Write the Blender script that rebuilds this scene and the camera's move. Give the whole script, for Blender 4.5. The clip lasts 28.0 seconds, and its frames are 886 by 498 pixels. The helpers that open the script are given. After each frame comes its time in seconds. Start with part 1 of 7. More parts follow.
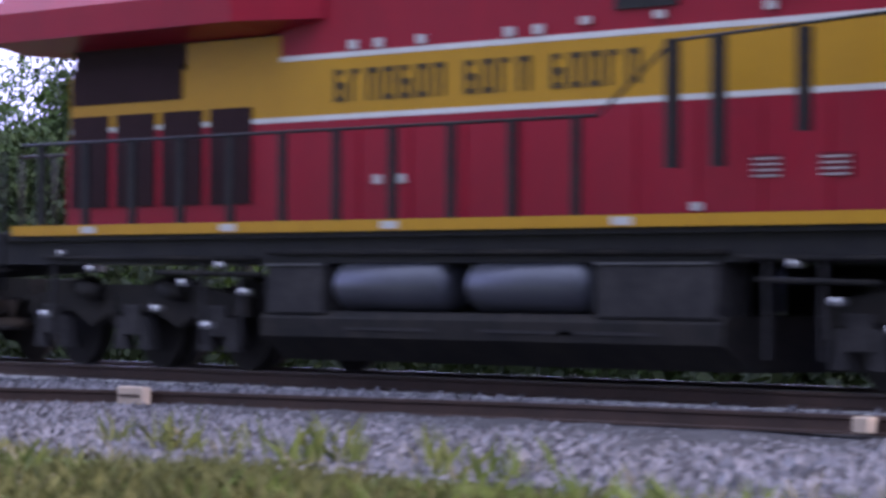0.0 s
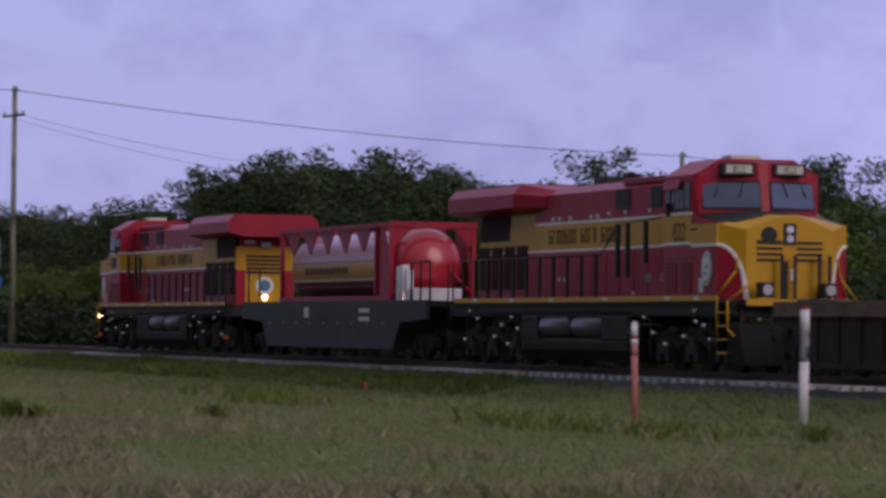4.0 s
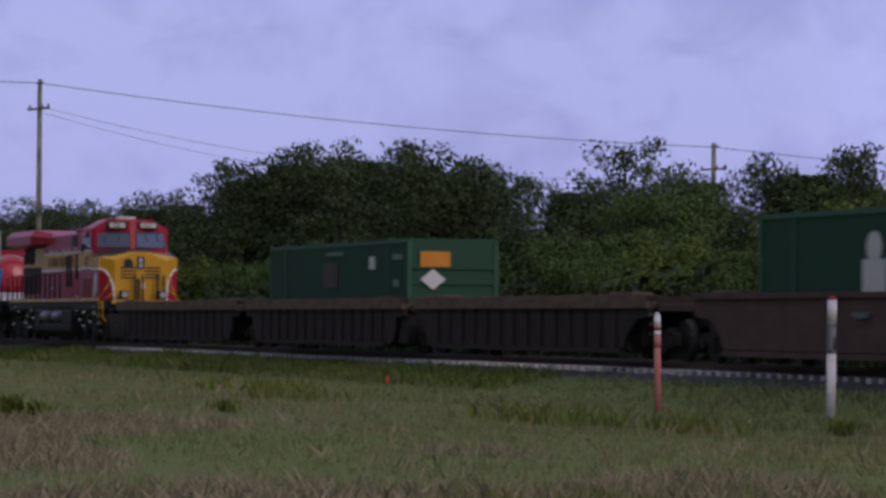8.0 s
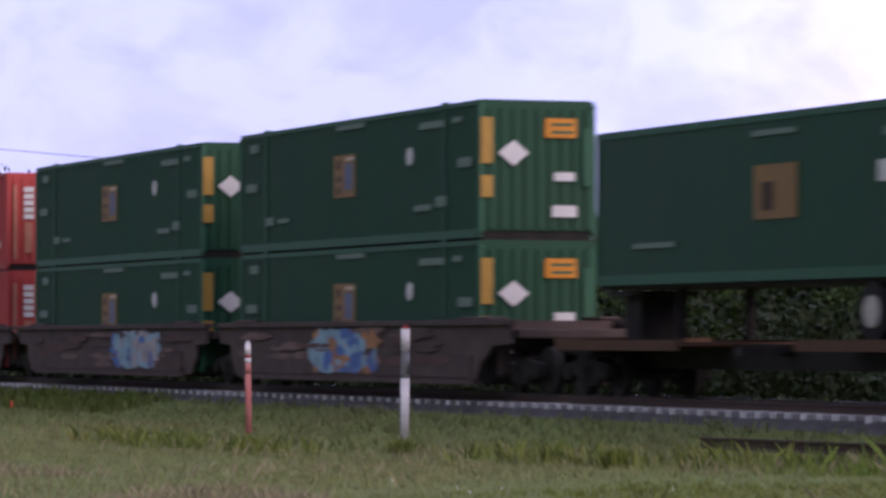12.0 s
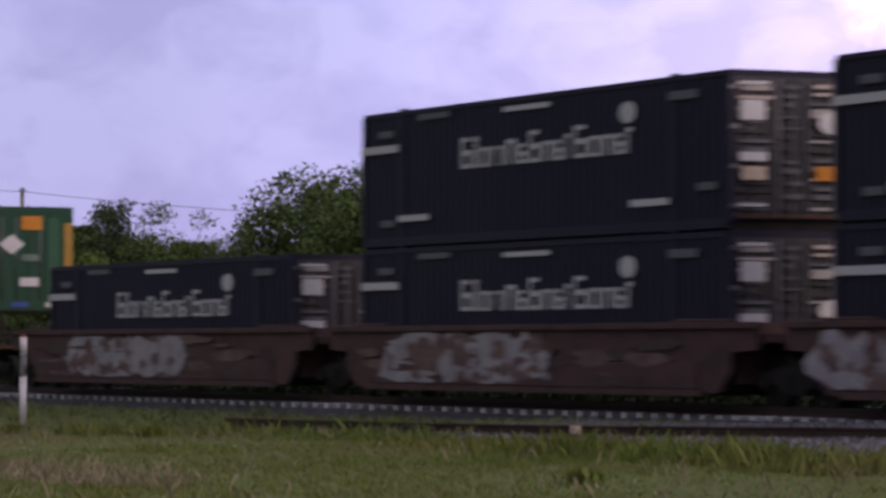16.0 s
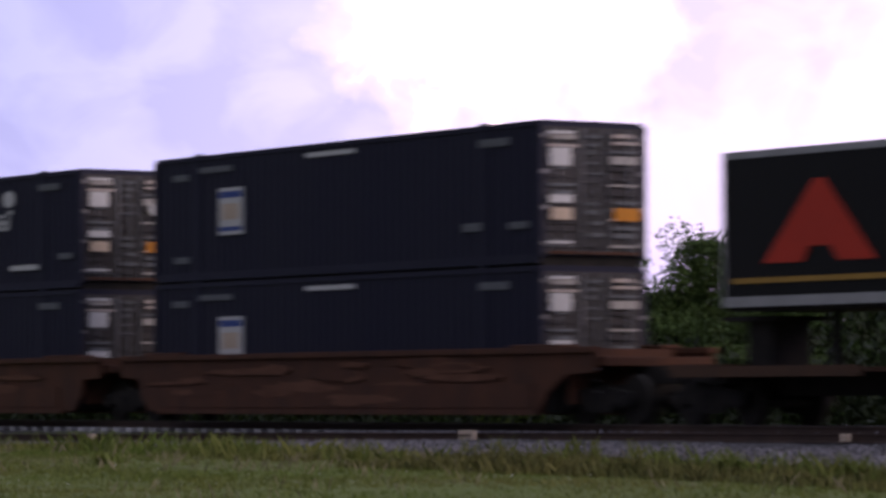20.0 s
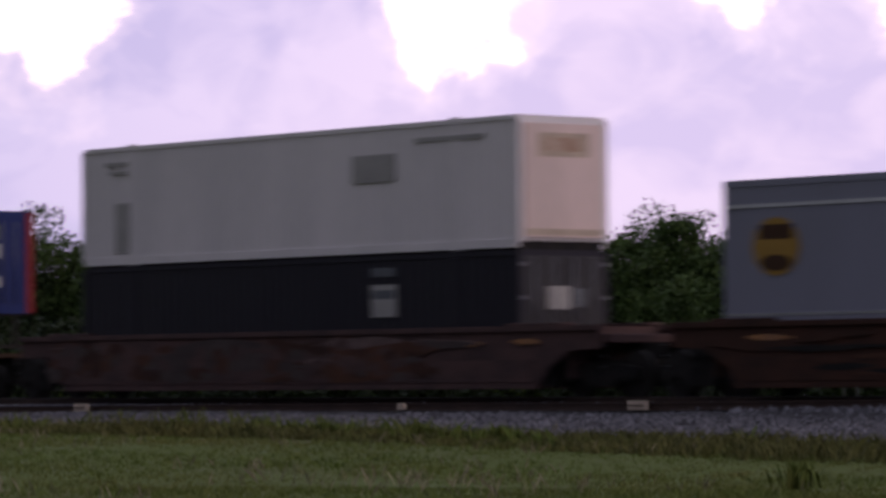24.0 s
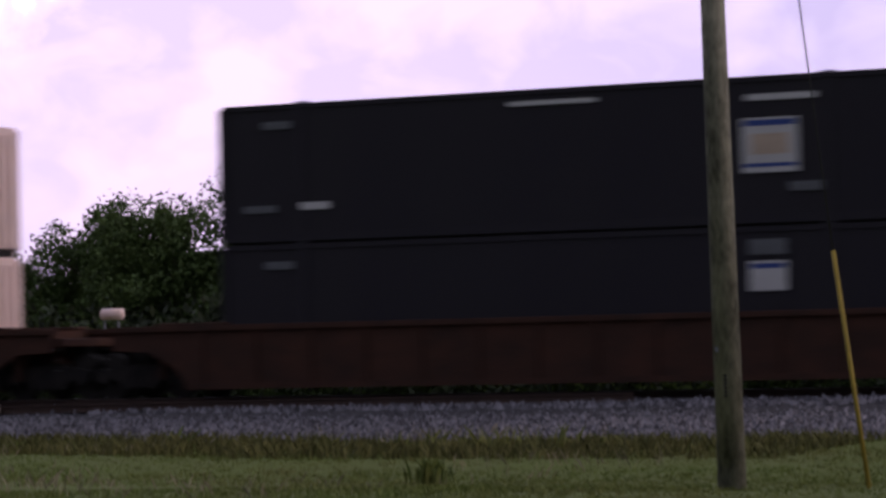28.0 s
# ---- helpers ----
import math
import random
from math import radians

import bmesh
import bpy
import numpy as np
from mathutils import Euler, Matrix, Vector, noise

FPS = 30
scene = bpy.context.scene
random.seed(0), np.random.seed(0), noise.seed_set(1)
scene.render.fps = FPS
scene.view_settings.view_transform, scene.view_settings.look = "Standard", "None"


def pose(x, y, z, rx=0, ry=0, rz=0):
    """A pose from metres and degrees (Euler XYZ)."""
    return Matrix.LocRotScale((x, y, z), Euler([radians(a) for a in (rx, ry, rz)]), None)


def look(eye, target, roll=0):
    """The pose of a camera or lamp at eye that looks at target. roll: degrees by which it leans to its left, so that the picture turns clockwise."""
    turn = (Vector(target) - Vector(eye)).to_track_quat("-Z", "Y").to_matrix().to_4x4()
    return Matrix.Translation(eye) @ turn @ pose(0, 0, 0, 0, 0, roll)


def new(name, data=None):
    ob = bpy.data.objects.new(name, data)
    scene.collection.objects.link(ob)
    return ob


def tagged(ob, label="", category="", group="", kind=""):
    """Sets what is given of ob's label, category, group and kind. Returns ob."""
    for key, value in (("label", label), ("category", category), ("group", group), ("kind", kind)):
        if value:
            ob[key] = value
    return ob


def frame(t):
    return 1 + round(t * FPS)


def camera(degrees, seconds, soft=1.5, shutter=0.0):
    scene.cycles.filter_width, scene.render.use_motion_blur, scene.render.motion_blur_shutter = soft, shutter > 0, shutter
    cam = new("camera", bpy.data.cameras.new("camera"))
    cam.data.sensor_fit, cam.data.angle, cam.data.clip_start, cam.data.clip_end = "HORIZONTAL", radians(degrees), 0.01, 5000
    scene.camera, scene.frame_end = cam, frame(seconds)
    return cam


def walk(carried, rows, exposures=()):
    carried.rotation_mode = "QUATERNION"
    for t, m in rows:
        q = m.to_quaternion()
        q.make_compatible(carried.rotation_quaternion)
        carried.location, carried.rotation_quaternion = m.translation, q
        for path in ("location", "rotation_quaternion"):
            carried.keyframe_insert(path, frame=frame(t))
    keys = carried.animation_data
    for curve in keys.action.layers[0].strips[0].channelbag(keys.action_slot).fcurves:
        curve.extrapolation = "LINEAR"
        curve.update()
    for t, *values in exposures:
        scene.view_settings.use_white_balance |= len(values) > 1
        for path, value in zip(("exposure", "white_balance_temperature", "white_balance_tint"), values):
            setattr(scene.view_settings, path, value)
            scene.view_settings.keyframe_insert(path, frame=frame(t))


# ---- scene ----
# Camera: one long lens on the shoulder, panned after the train; rows of seconds, eye, yaw, pitch, roll.
cam = camera(12.6, 28.0, soft=3.1, shutter=0.5)
PATH = [
    (0, -8.48, 9.77, 0.954, -54.813, 0.560, 0.313),
    (0.5, -11.51, 8.74, 0.854, -54.096, 0.479, 0.514),
    (1, -14.10, 6.89, 0.750, -55.065, 1.233, 1.130),
    (1.5, -17.41, 9.52, 0.706, -61.537, 1.400, 1.807),
    (2, -19.82, 10.41, 0.630, -68.269, 1.500, 1.399),
    (2.5, -19.96, 7.11, 0.751, -69.137, 1.421, -0.319),
    (3, -19.38, 3.14, 0.863, -70.593, 1.212, 0.051),
    (3.5, -18.37, 2.96, 0.880, -72.129, 1.160, 0.139),
    (4, -19.84, 3.35, 0.908, -73.414, 1.127, 0.632),
    (4.5, -20.12, 3.22, 0.901, -74.079, 1.100, 0.570),
    (6.5, -21.32, 3.91, 0.893, -74.474, 1.062, 0.300),
    (7, -21.67, 4.19, 0.893, -74.372, 1.102, 0.382),
    (7.5, -21.82, 4.33, 0.887, -73.963, 1.095, 0.424),
    (8, -21.59, 4.22, 0.877, -73.920, 1.037, 0.423),
    (8.5, -21.67, 4.05, 0.895, -73.134, 1.027, 0.355),
    (9, -21.11, 4.07, 0.917, -71.546, 1.153, 0.183),
    (9.5, -21.69, 4.73, 1.037, -70.103, 1.121, 0.399),
    (10, -21.51, 4.92, 1.149, -69.271, 0.999, 0.348),
    (10.5, -22.52, 5.46, 1.130, -69.105, 1.127, 0.188),
    (11, -20.68, 5.07, 1.096, -69.314, 1.138, 0.861),
    (11.5, -18.09, 4.46, 1.086, -69.499, 1.239, 0.293),
    (13.5, -7.18, 2.07, 1.053, -68.761, 1.436, -0.469),
    (14, -3.97, 1.24, 1.046, -68.161, 1.537, 0.056),
    (14.5, -1.92, 0.62, 1.130, -67.265, 1.476, -0.178),
    (15, 0.09, -0.01, 1.216, -66.509, 1.353, 0.133),
    (15.5, 1.89, -0.67, 1.124, -65.720, 1.410, -0.220),
    (16, 3.60, -1.41, 1.031, -64.791, 1.430, 0.022),
    (16.5, 5.43, -2.36, 0.953, -63.880, 1.455, -0.201),
    (17, 7.27, -3.32, 0.873, -63.153, 1.535, 0.074),
    (17.5, 8.97, -4.35, 0.551, -62.197, 1.868, -0.146),
    (18, 10.57, -5.44, 0.228, -61.160, 2.234, 0.315),
    (18.5, 13.19, -6.57, 0.120, -60.619, 2.417, 0.442),
    (19, 15.20, -7.58, 0.013, -59.988, 2.520, 0.469),
    (19.5, 17.96, -8.80, 0.235, -59.330, 2.345, 0.350),
    (20, 20.29, -10.66, 0.458, -57.483, 2.172, -0.071),
    (20.5, 22.26, -12.06, 0.465, -56.776, 2.160, -0.137),
    (22.6, 33.50, -19.61, 0.505, -54.561, 1.767, 0.232),
    (23, 32.47, -20.02, 0.513, -53.478, 1.749, 0.019),
    (23.5, 32.24, -21.33, 0.498, -51.699, 1.771, 0.020),
    (24, 32.18, -22.90, 0.486, -49.658, 1.803, -0.503),
    (24.5, 32.18, -26.24, 0.480, -46.790, 1.814, -0.477),
    (25, 32.88, -30.39, 0.476, -43.688, 1.784, -0.424),
    (25.5, 29.40, -33.35, 0.319, -38.835, 1.981, -0.340),
    (26, 24.94, -35.98, 0.164, -33.577, 2.153, 0.253),
    (26.5, 25.00, -35.82, 0.425, -32.292, 1.868, -0.497),
    (27, 24.15, -33.95, 0.683, -31.428, 1.646, -0.622),
    (27.5, 24.17, -34.82, 0.816, -30.807, 1.515, -0.847),
    (28, 24.87, -36.02, 0.949, -30.618, 1.404, -1.257),
]


def aim(x, y, z, yaw, pitch, roll):
    return pose(x, y, z, 90 + pitch, 0, -yaw) @ pose(0, 0, 0, 0, 0, roll)


walk(cam, [(t, aim(*row)) for t, *row in PATH],
     exposures=[(0.0, 1.40, 5600, 13.0), (1.0, 1.15, 6000, 13.0), (2.0, 0.50, 6350, 11.0), (3.0, -0.18, 6400, 11.0),
                (4.0, -0.38, 6450, 11.0), (8.0, -0.35, 6250, 8.0), (9.0, -0.20, 6250, 10.5), (10.5, 0.50, 6225, 13.5),
                (11.0, 0.76, 6200, 14.0), (11.5, 0.70, 6267, 14.0), (14.0, -0.40, 6600, 14.0), (15.0, -0.28, 6850, 14.0),
                (16.0, -0.15, 6875, 13.5), (17.0, 0.30, 6900, 13.0), (18.0, 0.15, 6800, 14.0), (20.0, -0.20, 6500, 11.0),
                (22.5, -0.84, 6500, 10.2), (23.0, -0.86, 6500, 10.2), (24.0, -0.78, 6450, 10.0), (25.0, -1.00, 6400, 10.0), (26.0, -1.00, 6575, 12.0),
                (27.0, -0.60, 6750, 14.0), (28.0, -0.50, 6500, 14.0)])

# ---- world and light ----
world = bpy.data.worlds.new("dusk_sky")
scene.world = world
world.use_nodes = True
wn, wl = world.node_tree.nodes, world.node_tree.links
wn.clear()


def wnode(kind, **values):
    n = wn.new(kind)
    for k, v in values.items():
        n.inputs[k].default_value = v
    return n


def wramp(stops):
    n = wn.new("ShaderNodeValToRGB")
    while len(n.color_ramp.elements) < len(stops):
        n.color_ramp.elements.new(0.5)
    for e, (p, c) in zip(n.color_ramp.elements, stops):
        e.position, e.color = p, (*c, 1)
    return n


def wmix(fac, a, b, kind="MIX"):
    n = wn.new("ShaderNodeMix")
    n.data_type, n.blend_type = "RGBA", kind
    for slot, v in ((0, fac), (6, a), (7, b)):
        if isinstance(v, (int, float)):
            n.inputs[slot].default_value = v
        elif isinstance(v, tuple):
            n.inputs[slot].default_value = (*v, 1)
        else:
            wl.new(v, n.inputs[slot])
    return n.outputs[2]


def wmath(op, a, b=0.0, c=0.0):
    n = wn.new("ShaderNodeMath")
    n.operation = op
    for i, v in enumerate((a, b, c)):
        if isinstance(v, (int, float)):
            n.inputs[i].default_value = v
        else:
            wl.new(v, n.inputs[i])
    return n.outputs[0]


SUN_AZ, SUN_EL = 68.0, 24.0   # degrees from +y towards +x, and above the horizon
coord = wn.new("ShaderNodeTexCoord")
split = wn.new("ShaderNodeSeparateXYZ")
wl.new(coord.outputs["Generated"], split.inputs[0])
nishita = wn.new("ShaderNodeTexSky")
nishita.sky_type, nishita.sun_disc = "NISHITA", False
nishita.sun_elevation, nishita.sun_rotation = radians(SUN_EL), radians(SUN_AZ)
clear = wmix(1.0, nishita.outputs[0], (0.075, 0.07, 0.085), "MULTIPLY")

# cloud deck: large soft masses and billows, warmer and brighter over the sunset
stretch = wnode("ShaderNodeMapping", Scale=(1.0, 1.0, 1.5))
wl.new(coord.outputs["Generated"], stretch.inputs[0])
big = wnode("ShaderNodeTexNoise", Scale=13.0, Detail=4.0, Roughness=0.5, Distortion=0.3)
wl.new(stretch.outputs[0], big.inputs["Vector"])
fine = wnode("ShaderNodeTexNoise", Scale=42.0, Detail=7.0, Roughness=0.5, Distortion=0.5)
wl.new(stretch.outputs[0], fine.inputs["Vector"])
mass = wmath("ADD", wmath("MULTIPLY", big.outputs[0], 0.5), wmath("MULTIPLY", fine.outputs[0], 0.5))
tower = wramp([(0.43, (0, 0, 0)), (0.57, (1, 1, 1))])
wl.new(mass, tower.inputs[0])
billow = wnode("ShaderNodeTexNoise", Scale=60.0, Detail=5.0, Roughness=0.55, Distortion=0.2)
wl.new(coord.outputs["Generated"], billow.inputs["Vector"])


def bearing(az, lo, hi):
    """0 away from a compass bearing, 1 towards it."""
    d = wmath("ADD", wmath("MULTIPLY", split.outputs["X"], math.sin(radians(az))), wmath("MULTIPLY", split.outputs["Y"], math.cos(radians(az))))
    r = wramp([(lo, (0, 0, 0)), (hi, (1, 1, 1))])
    wl.new(d, r.inputs[0])
    return r.outputs[0]


glow = bearing(-40, 0.90, 0.985)
lit = wmix(glow, (0.44, 0.45, 0.82), (0.74, 0.615, 0.815))
shade = wmix(glow, (0.355, 0.36, 0.70), (0.58, 0.495, 0.735))
cloud = wmix(tower.outputs[0], shade, lit)
low = wramp([(0.0, (1, 1, 1)), (0.07, (0, 0, 0))])
wl.new(split.outputs["Z"], low.inputs[0])
cloud = wmix(wmath("MULTIPLY", low.outputs[0], 0.5), cloud, wmix(glow, (0.40, 0.38, 0.74), (0.62, 0.53, 0.77)))
# breaks in the deck over the sunset, with billowing cloud edges
breaks = None
for az, el, size in ((-57.2, 5.7, 2.3), (-55.6, 5.2, 1.7), (-49.5, 5.35, 1.45), (-45.4, 6.1, 1.6), (-42.6, 5.8, 1.4), (-39.2, 6.3, 1.9), (-36.7, 6.0, 1.5)):
    c = (math.sin(radians(az)) * math.cos(radians(el)), math.cos(radians(az)) * math.cos(radians(el)), math.sin(radians(el)))
    far = wn.new("ShaderNodeVectorMath")
    far.operation = "DISTANCE"
    wl.new(coord.outputs["Generated"], far.inputs[0])
    far.inputs[1].default_value = c
    v = wmath("SUBTRACT", 1.0, wmath("DIVIDE", far.outputs["Value"], radians(size)))
    v = wmath("MAXIMUM", v, -1.0)
    breaks = v if breaks is None else wmath("MAXIMUM", breaks, v)
edge = wmath("ADD", wmath("MULTIPLY", breaks, 1.0), wmath("MULTIPLY", wmath("SUBTRACT", billow.outputs[0], 0.5), 1.7))
open_sky = wramp([(0.30, (0, 0, 0)), (0.42, (1, 1, 1))])
wl.new(edge, open_sky.inputs[0])
rim = wramp([(0.0, (0, 0, 0)), (0.34, (1, 1, 1))])
wl.new(edge, rim.inputs[0])
cloud = wmix(wmath("MULTIPLY", rim.outputs[0], 0.55), cloud, (0.92, 0.75, 0.92))
cloud = wmix(open_sky.outputs[0], cloud, (1.30, 1.0, 1.17))
sky = wmix(0.93, clear, cloud)
# the deck is brightest over the sunset itself
sky = wmix(bearing(-41, 0.88, 0.985), wmix(1.0, sky, (1.25, 1.25, 1.25), "MULTIPLY"), wmix(1.0, sky, (2.25, 2.17, 2.17), "MULTIPLY"))
# the deck overhead is pale and even, and dull on the side away from the sunset
sky = wmix(bearing(180, 0.0, 0.45), sky, (0.125, 0.125, 0.165))
over = wramp([(0.22, (0, 0, 0)), (0.75, (1, 1, 1))])
wl.new(split.outputs["Z"], over.inputs[0])
sky = wmix(over.outputs[0], sky, (0.66, 0.66, 0.80))
back = wnode("ShaderNodeBackground", Strength=1.0)
wl.new(sky, back.inputs[0])
wl.new(back.outputs[0], wn.new("ShaderNodeOutputWorld").inputs[0])

sun = new("sun", bpy.data.lights.new("sun", "SUN"))
sun.data.energy, sun.data.angle, sun.data.color = 1.3, radians(35), (1.0, 0.77, 0.64)
sun.matrix_world = look((math.sin(radians(SUN_AZ)) * math.cos(radians(SUN_EL)), math.cos(radians(SUN_AZ)) * math.cos(radians(SUN_EL)), math.sin(radians(SUN_EL))), (0, 0, 0))

# ---- materials ----
def mat(name, base, rough=0.6, metal=0.0, var=0.25, scale=1.5, fine=14.0, bump=0.15, tone=None, per=0.0, streak=1.0, coat=0.0):
    """A worn surface: the base colour, drifting towards tone (dirt, rust, fading) at two scales, with relief."""
    m = bpy.data.materials.new(name)
    m.use_nodes = True
    nt = m.node_tree
    n, l = nt.nodes, nt.links
    p = n["Principled BSDF"]
    co = n.new("ShaderNodeTexCoord")
    mp = n.new("ShaderNodeMapping")
    mp.inputs["Scale"].default_value = (1, 1, 1 / streak)
    l.new(co.outputs["Object"], mp.inputs[0])
    a, b = n.new("ShaderNodeTexNoise"), n.new("ShaderNodeTexNoise")
    a.inputs["Scale"].default_value, a.inputs["Detail"].default_value = scale, 5
    b.inputs["Scale"].default_value, b.inputs["Detail"].default_value = fine, 4
    l.new(mp.outputs[0], a.inputs["Vector"])
    l.new(mp.outputs[0], b.inputs["Vector"])
    add = n.new("ShaderNodeMath")
    add.operation = "MULTIPLY_ADD"
    l.new(a.outputs[0], add.inputs[0])
    add.inputs[1].default_value = 0.65
    half = n.new("ShaderNodeMath")
    half.operation = "MULTIPLY"
    l.new(b.outputs[0], half.inputs[0])
    half.inputs[1].default_value = 0.35
    l.new(half.outputs[0], add.inputs[2])
    ramp = n.new("ShaderNodeMapRange")
    l.new(add.outputs[0], ramp.inputs[0])
    ramp.inputs[1].default_value, ramp.inputs[2].default_value = 0.38, 0.66
    ramp.inputs[3].default_value, ramp.inputs[4].default_value = 0.0, var
    mix = n.new("ShaderNodeMix")
    mix.data_type = "RGBA"
    l.new(ramp.outputs[0], mix.inputs[0])
    tone = tone or tuple(c * 0.35 for c in base)
    mix.inputs[6].default_value, mix.inputs[7].default_value = (*base, 1), (*tone, 1)
    out = mix.outputs[2]
    if per:
        info = n.new("ShaderNodeObjectInfo") if per > 0 else n.new("ShaderNodeNewGeometry")
        hs = n.new("ShaderNodeHueSaturation")
        mr = n.new("ShaderNodeMapRange")
        l.new(info.outputs["Random" if per > 0 else "Random Per Island"], mr.inputs[0])
        mr.inputs[3].default_value, mr.inputs[4].default_value = 1 - abs(per), 1 + abs(per)
        l.new(mr.outputs[0], hs.inputs["Value"])
        l.new(out, hs.inputs["Color"])
        out = hs.outputs[0]
    l.new(out, p.inputs["Base Color"])
    p.inputs["Roughness"].default_value, p.inputs["Metallic"].default_value = rough, metal
    p.inputs["Coat Weight"].default_value = coat
    p.inputs["Specular IOR Level"].default_value = 0.18 if rough > 0.3 and metal < 0.3 else 0.5
    if bump:
        bp = n.new("ShaderNodeBump")
        bp.inputs["Strength"].default_value, bp.inputs["Distance"].default_value = bump, 0.02
        l.new(b.outputs[0], bp.inputs["Height"])
        l.new(bp.outputs[0], p.inputs["Normal"])
    return m


def glow_mat(name, colour, power):
    m = bpy.data.materials.new(name)
    m.use_nodes = True
    p = m.node_tree.nodes["Principled BSDF"]
    p.inputs["Base Color"].default_value = (*colour, 1)
    p.inputs["Emission Color"].default_value, p.inputs["Emission Strength"].default_value = (*colour, 1), power
    return m


